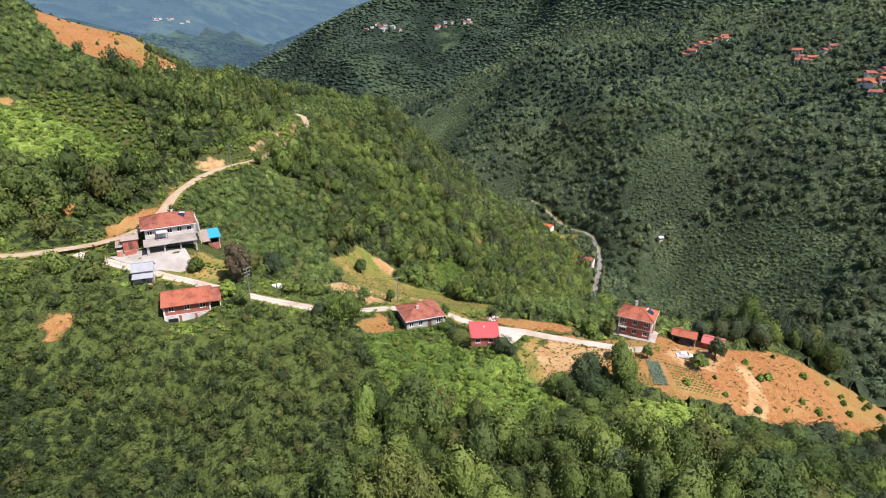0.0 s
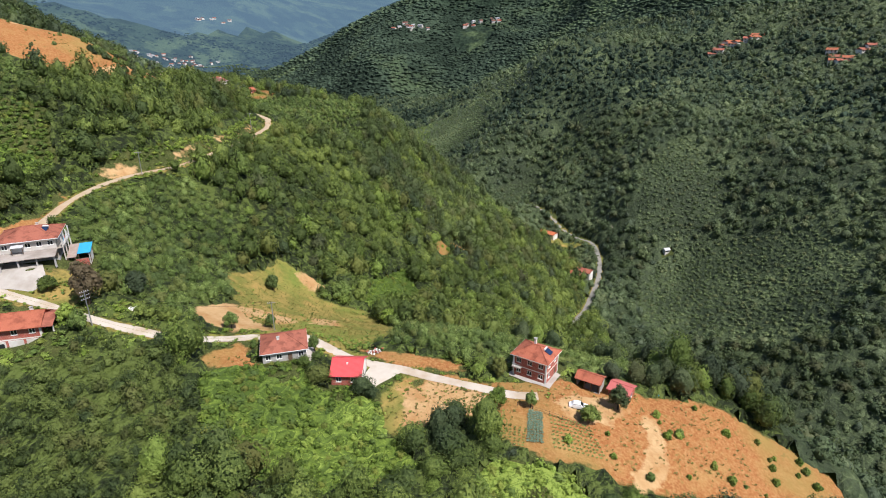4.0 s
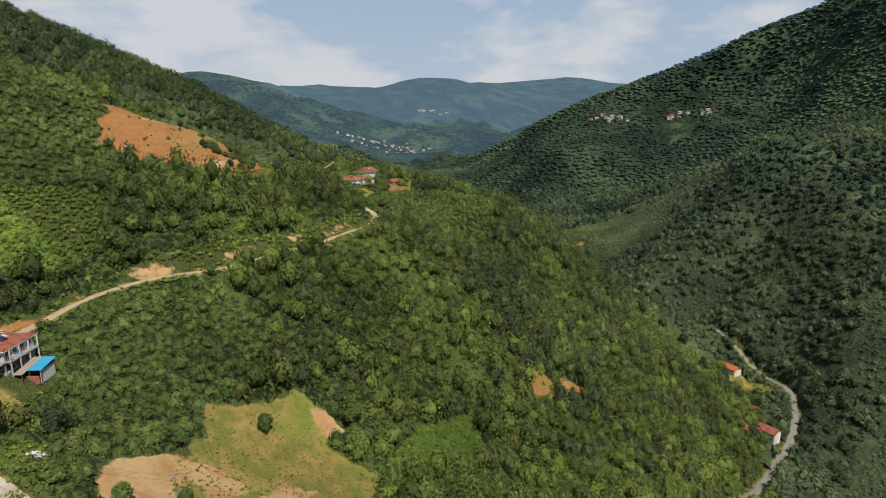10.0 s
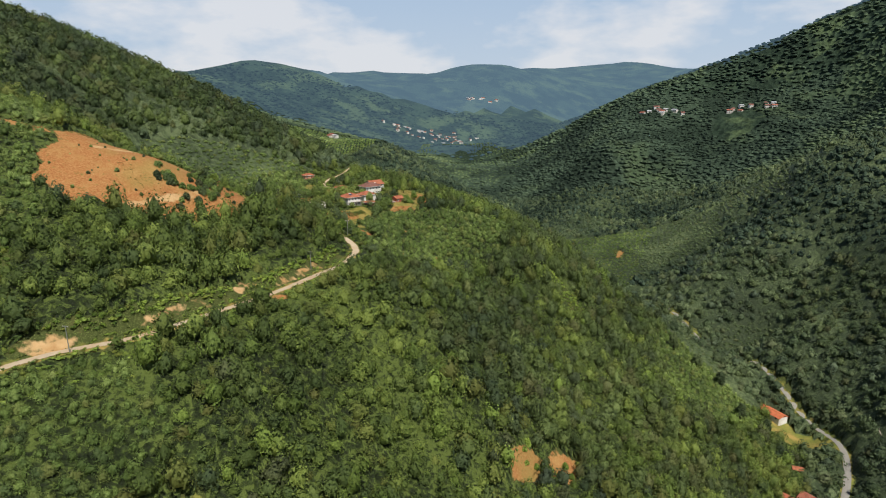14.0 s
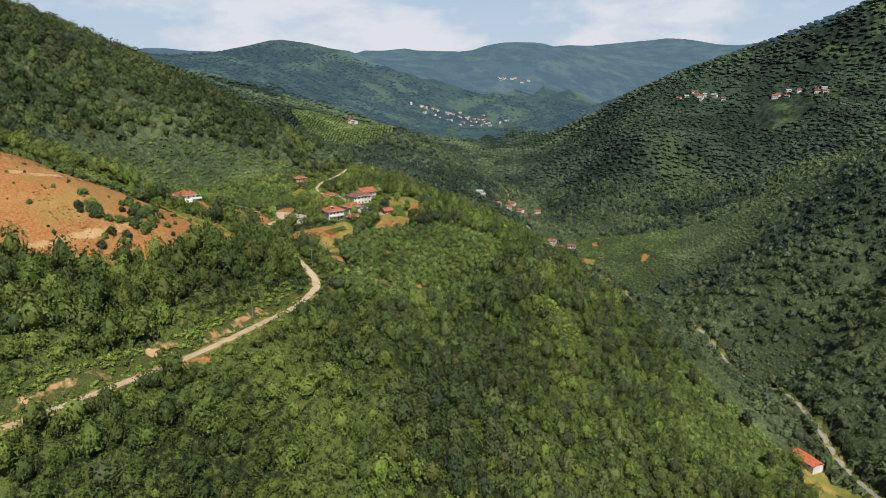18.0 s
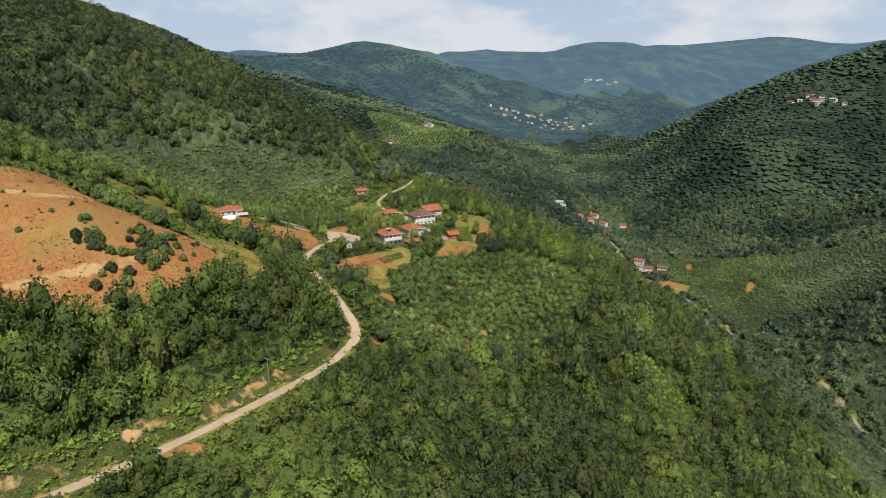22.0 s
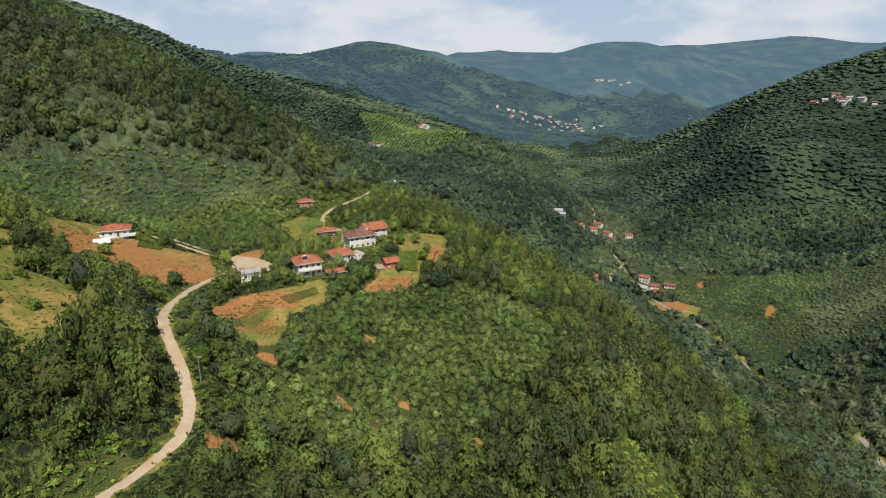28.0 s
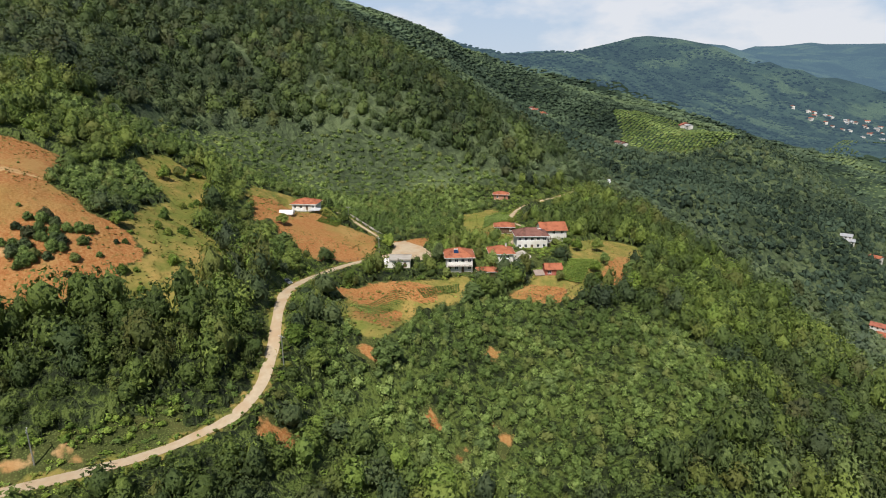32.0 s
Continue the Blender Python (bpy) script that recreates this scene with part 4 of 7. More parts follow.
def dark_or_shaded_wood(x, y):
    return np.max([inside(x, y, p) for p in DARK_OR_SHADED_WOODS], axis=0) > 0.5


def in_scrub(x, y):
    return np.max([inside(x, y, p) for p in SCRUB], axis=0) > 0.5


FIELD_EDGE = [(-236, 338), (-150, 338), (-150, 362), (-170, 366), (-232, 364)]


def low_near_houses(x, y):
    d = np.full(x.shape, 1e9)
    for cx, cy, r in TERRACES:
        d = np.minimum(d, np.hypot(x - cx, y - cy) - r)
    low = 0.45 + 0.55 * smooth(0, 11, d)
    return low * (1 - 0.5 * inside(x, y, FIELD_EDGE))


# the slopes that face the valley
FACING = [(-200, 76), (-440, 240), (-560, 380), (-430, 500), (-250, 580), (-20, 600), (-160, 660), (-480, 690), (-560, 720), (-560, 1120), (240, 1120), (300, 960), (400, 840), (530, 680), (500, 560), (390, 470), (370, 400), (270, 240), (140, 150), (130, 76)]


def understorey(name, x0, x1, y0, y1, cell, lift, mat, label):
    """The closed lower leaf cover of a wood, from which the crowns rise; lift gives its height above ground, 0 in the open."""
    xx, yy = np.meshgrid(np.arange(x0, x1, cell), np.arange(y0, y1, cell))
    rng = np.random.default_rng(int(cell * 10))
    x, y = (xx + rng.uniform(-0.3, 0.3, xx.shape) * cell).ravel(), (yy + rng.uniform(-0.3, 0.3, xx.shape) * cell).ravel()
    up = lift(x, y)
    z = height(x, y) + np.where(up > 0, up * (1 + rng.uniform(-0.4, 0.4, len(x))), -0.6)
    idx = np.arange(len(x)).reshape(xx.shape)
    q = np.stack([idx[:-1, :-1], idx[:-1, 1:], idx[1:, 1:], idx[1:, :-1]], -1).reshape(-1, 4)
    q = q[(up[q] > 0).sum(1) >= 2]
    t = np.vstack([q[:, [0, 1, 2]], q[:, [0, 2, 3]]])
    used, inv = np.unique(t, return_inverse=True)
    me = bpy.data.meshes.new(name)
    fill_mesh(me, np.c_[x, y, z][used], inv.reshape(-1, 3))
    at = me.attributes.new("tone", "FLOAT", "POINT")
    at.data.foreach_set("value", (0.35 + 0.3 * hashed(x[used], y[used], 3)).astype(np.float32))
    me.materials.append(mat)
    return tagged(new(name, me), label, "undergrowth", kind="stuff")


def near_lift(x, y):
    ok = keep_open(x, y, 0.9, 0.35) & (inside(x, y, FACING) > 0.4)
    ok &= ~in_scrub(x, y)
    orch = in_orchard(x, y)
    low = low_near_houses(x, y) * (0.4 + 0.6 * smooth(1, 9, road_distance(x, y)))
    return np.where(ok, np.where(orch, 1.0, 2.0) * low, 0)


def scrub_lift(x, y):
    ok = in_scrub(x, y) & keep_open(x, y, 0.2, 0.45) & ~((x < -60) & (y > 190))
    return np.where(ok, 0.55 + 0.35 * vnoise(x, y, 4, 81), 0)


def mid_lift(x, y):
    nearbox = (x > -258) & (x < 118) & (y > 76) & (y < 541)
    ok = ~nearbox & (inside(x, y, FACING) > 0.5) & road_gap(x, y, 2.0) & ~under_house(x, y, 1.5) & (np.max([inside(x, y, p) for p in GRASS + SOIL], axis=0) < 0.5)
    hill = np.where(inside(x, y, HILL_WOOD) > 0.5, 1.4, 1.0)
    return np.where(ok, np.where(in_orchard(x, y), 1.2, 3.2 * hill), 0)


def far_lift(x, y):
    ok = (np.hypot(x, y - 250) < 1250) & (y > 0.9 * x - 100) & ((y > 560 - 0.12 * x) | ((x < -420) & (y > 200))) & (inside(x, y, FACING) < 0.5)
    ok &= (vnoise(x, y, 170, 41) > -0.75) & ~((x > -900) & (x < -555) & (y > 600) & (y < 1060)) & (np.max([inside(x, y, p) for p in SOIL[-6:] + GRASS[-2:]], axis=0) < 0.4)
    return np.where(ok & ~under_house(x, y, 6.0), 1.6, 0)


understorey("bramble_cover", -150, 70, 95, 330, 1.3, scrub_lift, M_BUSH, "low bright green bramble and fern cover")
understorey("undergrowth", -262, 122, 78, 545, 1.9, near_lift, M_GAPSHADE, "undergrowth sheet beneath the trees and hazel bushes, darkened for gap shade")
understorey("valley_undergrowth", -560, 530, 76, 1120, 3.6, mid_lift, M_SHADEWOOD, "closed lower canopy of the valley woods, gap shade in its colour")
understorey("far_undergrowth", -1300, 800, 150, 1500, 9.0, far_lift, M_FARUNDER, "closed lower canopy of the far woods, gap shade in its colour")


# trees tall enough to hide the road behind them
TALL = [[(-92, 312), (-80, 326), (-86, 336), (-112, 342), (-150, 354), (-166, 347), (-120, 322)], [(-108, 205), (-92, 222), (-87, 250), (-90, 300), (-110, 300), (-118, 230)],
        [(-77, 203), (-67.5, 222), (-65.5, 245), (-66, 264), (-52, 264), (-52, 240), (-60, 205)]]


SPUR_FLANK = [(-66, 335), (-36, 300), (40, 330), (95, 420), (64, 530), (-20, 545), (-90, 520), (-46, 440), (-50, 390)]
BELOW_SOIL = [(14, 124), (30, 118), (44, 116), (64, 114), (96, 118), (116, 122), (118, 108), (80, 94), (30, 96), (12, 108)]


def plant_near():
    hazel = crown_shapes(14, 90, 1.0, 0.150, 1, 1, 0.80, 7)
    hazel_fine = crown_shapes(12, 250, 1.0, 0.092, 1, 11, 0.76, 9)
    wood = crown_shapes(16, 190, 1.0, 0.105, 1, 2, 0.82, 12)
    wood_fine = crown_shapes(14, 640, 1.0, 0.060, 2, 12, 0.82, 16)
    small = crown_shapes(8, 48, 1.0, 0.19, 1, 4, 0.78, 6)
    x, y, rng = lattice(-262, 122, 76, 545, 3.1, 1.35, 5, 0.35)
    k = keep_open(x, y, 1.2, 0.3) & in_orchard(x, y) & ~in_scrub(x, y) & (rng.uniform(size=len(x)) < 0.97)
    x, y = x[k], y[k]
    low = (0.6 + 0.4 * smooth(1, 7, road_distance(x, y))) * low_near_houses(x, y)
    r = rng.uniform(1.3, 2.6, len(x)) * low ** 0.4
    h = (2.2 + 1.0 * r + rng.uniform(-0.6, 0.6, len(x))) * low
    z = height(x, y)
    close = y < 215
    # bushes south of the lane take the shaded leaf copy
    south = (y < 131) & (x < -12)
    for nm, sel, shape, mat in (("lower_orchard", south, hazel_fine, M_SHADEDHAZEL), ("lane_hazel_orchard", close & ~south, hazel_fine, M_HAZEL), ("hazel_orchard", ~close & ~south, hazel, M_HAZEL)):
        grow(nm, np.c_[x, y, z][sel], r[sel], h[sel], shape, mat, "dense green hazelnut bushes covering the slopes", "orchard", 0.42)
    x, y, rng = lattice(-262, 122, 76, 545, 4.6, 1.9, 6, 0.1)
    k = keep_open(x, y, 1.8, 0.3) & ~in_orchard(x, y) & ~in_scrub(x, y) & (inside(x, y, FACING) > 0.5)
    x, y = x[k], y[k]
    tall = smooth(-0.4, 0.5, vnoise(x, y, 38, 31))
    big = np.where(rng.uniform(size=len(x)) < 0.35, rng.uniform(0.5, 1.25, len(x)), rng.uniform(-0.25, 0.4, len(x)))
    rd = road_distance(x, y)
    stand = np.max([inside(x, y, p) for p in TALL], axis=0)
    low = (0.45 + 0.55 * np.maximum(smooth(1, 10, rd), stand * smooth(0.5, 4, rd))) * low_near_houses(x, y)
    close = ((y < 135) & (x > -60)) | ((x > 52) & (y < 235))
    r = (2.6 + 1.7 * big + 0.5 * tall) * low ** 0.4
    low = low * (1 - 0.5 * (inside(x, y, BELOW_SOIL) > 0.5))
    h = (4.8 + 5.4 * big + 2.8 * tall + rng.uniform(-1.1, 1.1, len(x)) + 1.6 * close + 2.0 * stand) * low
    z = height(x, y)
    tone = vnoise(x, y, 45, 33) + rng.uniform(-0.8, 0.8, len(x)) - np.where(close, rng.choice([0.0, 0.5, 0.9], len(x)), 0) - 0.5 * ((x > 70) & (y < 200))
    flank = (inside(x, y, SPUR_FLANK) > 0.5) & (rng.uniform(size=len(x)) < 0.62)
    tone = np.where(flank, 9.0, tone)
    for nm, sel, mat, lab in (("flank_woodland", flank, M_FLANK, "dull green dense wood on the flank of the spur"), ("woodland", (tone < 5) & (tone > -0.35), M_WOOD, "mixed green broadleaf wood on the steep slope"),
                              ("scrub_woodland", (tone <= -0.35) & (tone > -0.85), M_YOUNG, "bright green young trees in the wood"),
                              ("dark_woodland", tone <= -0.85, M_DARKTREE, "dark green trees scattered in the wood")):
        grow(nm, np.c_[x, y, z][sel & ~close], r[sel & ~close], h[sel & ~close], wood, mat, lab, "woodland", 0.44)
        if (sel & close).any():
            grow("lane_" + nm, np.c_[x, y, z][sel & close], r[sel & close], h[sel & close], wood_fine, mat, lab, "woodland", 0.44)
    x, y, rng = lattice(-262, 122, 76, 545, 2.0, 0.8, 7, 0.5)
    s, g, d = cover(x, y)
    rd = road_distance(x, y)
    open_ = (np.maximum(np.maximum(s, g), d) > 0.4) | in_yard(x, y) | under_house(x, y, 0.8) | (rd < 1.1)
    k = (in_scrub(x, y) | near_clear(x, y) | ((rd < 4.5) & (rng.uniform(size=len(x)) < 0.7)) | ((rd < 10) & (rng.uniform(size=len(x)) < 0.3))) & ~open_
    x, y, rd = x[k], y[k], rd[k]
    low = np.where(near_clear(x, y) | (rd < 3), 0.55, 1.0)
    grow("scrub", np.c_[x, y, height(x, y)], rng.uniform(1.0, 1.8, len(x)), rng.uniform(1.2, 2.8, len(x)) * low, small, M_BUSH, "low bright green scrub and brambles", "scrub", 0.3)


def plant_mid():
    full = crown_shapes(12, 150, 1.0, 0.12, 1, 33, 0.82, 14)
    fine = crown_shapes(12, 80, 1.0, 0.15, 1, 3, 0.84, 9)
    rough = crown_shapes(12, 30, 1.0, 0.22, 1, 13, 0.86, 8)
    bush = crown_shapes(8, 12, 1.0, 0.32, 1, 53, 0.86, 6)
    hedge = crown_shapes(10, 44, 1.0, 0.19, 1, 54, 0.82, 7)
    spots = []
    for step, jit, sd, want in ((3.8, 1.6, 18, True), (5.9, 2.8, 8, False)):
        x, y, rng = lattice(-560, 530, 76, 1120, step, jit, sd, 0.2)
        nearbox = (x > -262) & (x < 122) & (y > 76) & (y < 545)
        k = ~nearbox & (inside(x, y, FACING) > 0.5)
        x, y = x[k], y[k]
        k = road_gap(x, y, 1.6) & ~under_house(x, y, 2.5) & (np.max([inside(x, y, p) for p in GRASS + SOIL], axis=0) < 0.5) & (in_orchard(x, y) == want)
        spots.append(np.c_[x[k], y[k], np.full(k.sum(), want)])
    x, y, orch = np.vstack(spots).T
    orch = orch > 0.5
    near = np.hypot(x + 20, y - 330) < 400
    k = near | orch | (rng.uniform(size=len(x)) < 0.92)
    x, y, orch, near = x[k], y[k], orch[k], near[k]
    big = rng.uniform(size=len(x)) ** 1.7
    r = np.where(orch, rng.uniform(1.8, 2.8, len(x)), 2.7 + 3.3 * big)
    h = np.where(orch, rng.uniform(2.2, 3.8, len(x)), 5.8 + 6.4 * big)
    z = height(x, y)
    # cloud-shaded slopes get the dark leaf colours, the knoll side most
    tone = vnoise(x, y, 80, 35) + rng.uniform(-0.7, 0.7, len(x)) - 0.9 * dark_or_shaded_wood(x, y) - 0.6 * (inside(x, y, DARK_OR_SHADED_WOODS[0]) > 0.5)
    hill = inside(x, y, HILL_WOOD) > 0.5
    r, h = r * np.where(hill, 1.2, 1.0), h * np.where(hill, 1.4, 1.0)
    wild = ~orch
    for nm, sel, shape, mat, lab, cat in (("valley_orchard", orch & ~near & (x > -40), bush, M_EASTORCHARD, "rows of hazelnut bushes across the valley", "orchard"),
                                          ("hillside_orchard", orch & near & (x > -40), hedge, M_EASTORCHARD, "dense hazelnut bushes on the hillside", "orchard"),
                                          ("upper_orchard", orch & (x <= -40), hedge, M_HAZEL, "dense green hazelnut bushes above the village", "orchard"),
                                          ("valley_woodland", wild & ~hill & (tone > -0.35) & near, fine, M_EASTWOOD, "dense green woods on the valley sides", "woodland"),
                                          ("stream_woodland", wild & ~hill & (tone <= -0.35) & near & (y < 340), full, M_DARKTREE, "dark tall trees along the stream", "woodland"),
                                          ("shaded_woodland", wild & ~hill & (tone <= -0.35) & near & (y >= 340), fine, M_DARKTREE, "green woods in the folds of the hills, dark partly for cloud shade", "woodland"),
                                          ("hill_woodland", wild & hill & (tone > -1.25), full, M_HILLWOOD, "tall dense broadleaf wood on the hilltop above the orchard", "woodland"),
                                          ("hill_dark_woodland", wild & hill & (tone <= -1.25), full, M_DARKTREE, "dark tall trees in the hilltop wood", "woodland"),
                                          ("upper_woodland", wild & ~hill & (tone > -0.35) & ~near, rough, M_EASTWOOD, "green woods far up the valley", "woodland"),
                                          ("upper_dark_woodland", wild & ~hill & (tone <= -0.35) & ~near, rough, M_FARDARK, "woods far up the valley, dark partly for cloud shade", "woodland")):
        grow(nm, np.c_[x, y, z][sel], r[sel], h[sel], shape, mat, lab, cat, 0.40)


def plant_rear():
    """Woods on the slopes that fall away to the south and east."""
    shape = crown_shapes(8, 8, 1.0, 0.32, 1, 23, 0.98, 6)
    x, y, rng = lattice(-300, 420, -150, 260, 9.6, 4.0, 28, 0.1)
    k = inside(x, y, FACING) < 0.5
    x, y = x[k], y[k]
    big = rng.uniform(size=len(x)) ** 2
    grow("rear_woodland", np.c_[x, y, height(x, y)], 4.6 + 3.0 * big, 5 + 4 * big, shape, M_WOOD, "green woods on the slopes below the lane", "woodland", 0.40)


KNOLL_ORCHARD = [(-620, 842), (-690, 900), (-790, 950), (-796, 1010), (-690, 1046), (-576, 1012), (-545, 940), (-566, 868)]
VALLEY_MEADOW = [(-440, 1180), (-380, 1330), (-520, 1560), (-760, 1780), (-920, 1720), (-760, 1420), (-600, 1200), (-520, 1130)]


def plant_far():
    shape = []
    for k in range(8):
        rng = np.random.default_rng(900 + k)
        v, f = core(rng, 1.0, 1.0, 1)
        shape.append((v, f[:, :3]))
    leafy = crown_shapes(10, 6, 1.0, 0.30, 1, 63, 0.98, 7)
    for step, jit, sd, span, shapes in ((8.0, 3.2, 9, (0, 1250), leafy), (11.0, 5.0, 10, (1250, 2300), shape)):
        x, y, rng = lattice(-2300, 900, 150, 2900, step, jit, sd, 0.15)
        d = np.hypot(x, y - 250)
        k = (d >= span[0]) & (d < span[1]) & (y > 0.9 * x - 100) & ((y > 560 - 0.12 * x) | ((x < -420) & (y > 200)))
        x, y, d = x[k], y[k], d[k]
        k = (inside(x, y, FACING) < 0.5) & ~((x > -900) & (x < -555) & (y > 600) & (y < 1000))
        k &= rng.uniform(size=len(x)) < np.clip(1.75 - d / 1150, 0.28, 1)
        k &= (vnoise(x, y, 170, 41) > -0.75) & ((inside(x, y, VALLEY_MEADOW) < 0.5) | (rng.uniform(size=len(x)) < 0.3)) & (np.max([inside(x, y, p) for p in SOIL[-6:] + [KNOLL_ORCHARD]], axis=0) < 0.4)
        x, y, d = x[k], y[k], d[k]
        big = rng.uniform(size=len(x)) ** 2
        r, h = 5.6 + 3.0 * big, 4.6 + 3.2 * big
        # cloud shade on the far spur is painted with the darker leaf
        dark = dark_or_shaded_wood(x, y) | (vnoise(x, y, 260, 47) < -0.35)
        back = d > 1450
        # mountain crowns share the emission haze of the middle range
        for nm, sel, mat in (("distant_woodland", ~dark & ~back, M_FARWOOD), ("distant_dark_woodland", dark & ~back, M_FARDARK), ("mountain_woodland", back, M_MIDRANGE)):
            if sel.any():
                grow(nm, np.c_[x, y, height(x, y)][sel], r[sel], h[sel], shapes, mat, "far woods on the mountain sides, haze put into their colour", "woodland", 0.3)
    x, y, rng = lattice(-830, -520, 800, 1060, 5.2, 1.2, 19, 0.6)
    k = (inside(x, y, KNOLL_ORCHARD) > 0.5) & (np.max([inside(x, y, p) for p in SOIL[-6:]], axis=0) < 0.5)
    x, y = x[k], y[k]
    grow("knoll_orchard", np.c_[x, y, height(x, y)], rng.uniform(2.2, 3.2, len(x)), rng.uniform(2, 3.4, len(x)), shape, M_HAZEL, "rows of hazelnut bushes on the far knoll", "orchard", 0.3)


def plant_meadow():
    """Orchards on the floor of the upper valley."""
    shape = []
    for k in range(6):
        v, f = core(np.random.default_rng(700 + k), 1.0, 1.0, 1)
        shape.append((v, f[:, :3]))
    x, y, rng = lattice(-940, -360, 1120, 1800, 8.5, 2.0, 77, 0.5)
    k = (inside(x, y, VALLEY_MEADOW) > 0.5) & (vnoise(x, y, 60, 78) > -0.4)
    x, y = x[k], y[k]
    grow("far_orchard", np.c_[x, y, height(x, y)], rng.uniform(2.4, 3.6, len(x)), rng.uniform(2, 3.2, len(x)), shape, M_FARORCHARD, "light green orchards on the upper valley floor", "orchard", 0.3)


def plant_ridge():
    """Woods on the ridge between the village hill and the knoll."""
    shape = crown_shapes(10, 10, 1.0, 0.30, 1, 43, 0.98, 6)
    x, y, rng = lattice(-900, -555, 600, 1000, 6.6, 3.2, 48, 0.2)
    bare = np.max([inside(x, y, p) for p in SOIL[-8:] + [KNOLL_ORCHARD]], axis=0) > 0.4
    x, y = x[~bare], y[~bare]
    big = rng.uniform(size=len(x)) ** 2
    # knoll slope darkened through its leaf colour for cloud shade
    dark = vnoise(x, y, 90, 57) + rng.uniform(-0.5, 0.5, len(x)) < 0.2 + 1.0 * (inside(x, y, DARK_OR_SHADED_WOODS[0]) > 0.5)
    r, h, z = 3.4 + 2.8 * big, 4.6 + 4 * big, height(x, y)
    # hazed leaf colours set the ridge back behind the village hill
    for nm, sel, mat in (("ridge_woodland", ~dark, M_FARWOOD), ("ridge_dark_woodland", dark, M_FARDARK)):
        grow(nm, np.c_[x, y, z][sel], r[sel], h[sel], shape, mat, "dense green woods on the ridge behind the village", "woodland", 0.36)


plant_near()
plant_ridge()
plant_mid()
plant_rear()
plant_far()
plant_meadow()


# ---- building materials ----
def tile_material(name, dark, light, row=0.32):
    """Clay tiles in courses, with sun-bleached and mossy ones."""
    m = Nodes(name, 0.8, 0.25)
    v = m.local()
    sep = m.t.nodes.new("ShaderNodeSeparateXYZ")
    m.link(v, sep.inputs[0])
    course = m.math("FRACT", m.math("MULTIPLY", sep.outputs[2], 1.0 / (row * 0.45)))
    c = m.mix(m.noise(v, 2.6, 6.0, 0.7), dark, light)
    c = m.mix(m.ramp(m.noise(v, 0.5, 4.0), [(0.48, (0, 0, 0)), (0.72, (1, 1, 1))]), c, tuple(0.55 * q for q in dark))
    c = m.mix(m.ramp(course, [(0.0, (0.35, 0.35, 0.35)), (0.25, (0, 0, 0))]), c, tuple(0.5 * q for q in dark))
    m.colour(c)
    m.bump(m.math("ADD", course, m.noise(v, 9.0, 2.0)), 0.6, 0.05)
    return m.mat


def sheet_material(name, dark, light, rough=0.45, metal=0.0):
    """Ribbed sheet metal."""
    m = Nodes(name, rough, 0.5)
    v = m.local()
    sep = m.t.nodes.new("ShaderNodeSeparateXYZ")
    m.link(v, sep.inputs[0])
    rib = m.math("ABSOLUTE", m.math("SUBTRACT", m.math("FRACT", m.math("MULTIPLY", sep.outputs[0], 4.0)), 0.5))
    m.colour(m.mix(m.noise(v, 0.9, 5.0), dark, light))
    m.bsdf.inputs["Metallic"].default_value = metal
    m.bump(rib, 0.6, 0.06)
    return m.mat


def brick_material(name, c1, c2, mortar):
    m = Nodes(name, 0.9, 0.2)
    v = m.local()
    sep = m.t.nodes.new("ShaderNodeSeparateXYZ")
    m.link(v, sep.inputs[0])
    comb = m.t.nodes.new("ShaderNodeCombineXYZ")
    m.link(m.math("ADD", sep.outputs[0], sep.outputs[1]), comb.inputs[0])
    m.link(sep.outputs[2], comb.inputs[1])
    b = m.node("ShaderNodeTexBrick", Scale=1.0, Color1=(*c1, 1), Color2=(*c2, 1), Mortar=(*mortar, 1))
    b.inputs["Brick Width"].default_value, b.inputs["Row Height"].default_value = 0.3, 0.2
    b.inputs["Mortar Size"].default_value = 0.012
    m.link(comb.outputs[0], b.inputs["Vector"])
    m.colour(m.mix(m.ramp(m.noise(v, 0.7, 4.0), [(0.45, (0, 0, 0)), (0.75, (0.5, 0.5, 0.5))]), b.outputs[0], tuple(0.6 * q for q in c1)))
    m.bump(b.outputs["Fac"], -0.4, 0.02)
    return m.mat


M_TILE = tile_material("red_tile", (0.33, 0.092, 0.052), (0.48, 0.165, 0.095))
M_TILE_OLD = tile_material("weathered_tile", (0.27, 0.088, 0.058), (0.42, 0.155, 0.10))
M_TILE_ORANGE = tile_material("orange_tile", (0.31, 0.095, 0.050), (0.46, 0.175, 0.092))
M_TILE_BRIGHT = tile_material("bright_tile", (0.46, 0.12, 0.05), (0.60, 0.20, 0.09))
M_TILE_BROWN = tile_material("brown_tile", (0.16, 0.075, 0.06), (0.27, 0.13, 0.10))
M_REDSHEET = sheet_material("red_sheet", (0.52, 0.055, 0.06), (0.64, 0.10, 0.10))
M_FADEDSHEET = sheet_material("faded_red_sheet", (0.40, 0.085, 0.075), (0.55, 0.17, 0.15), 0.6)
M_GREYSHEET = sheet_material("grey_sheet", (0.42, 0.43, 0.44), (0.62, 0.63, 0.64), 0.5)
M_OLDSHEET = sheet_material("old_grey_sheet", (0.26, 0.27, 0.29), (0.42, 0.43, 0.45), 0.6)
M_RUSTSHEET = sheet_material("rusty_sheet", (0.25, 0.17, 0.13), (0.45, 0.38, 0.33), 0.6)
M_BLUETARP = surface("blue_tarp", (0.03, 0.28, 0.52), (0.06, 0.42, 0.68), 1.2, 0.5, 0.3)
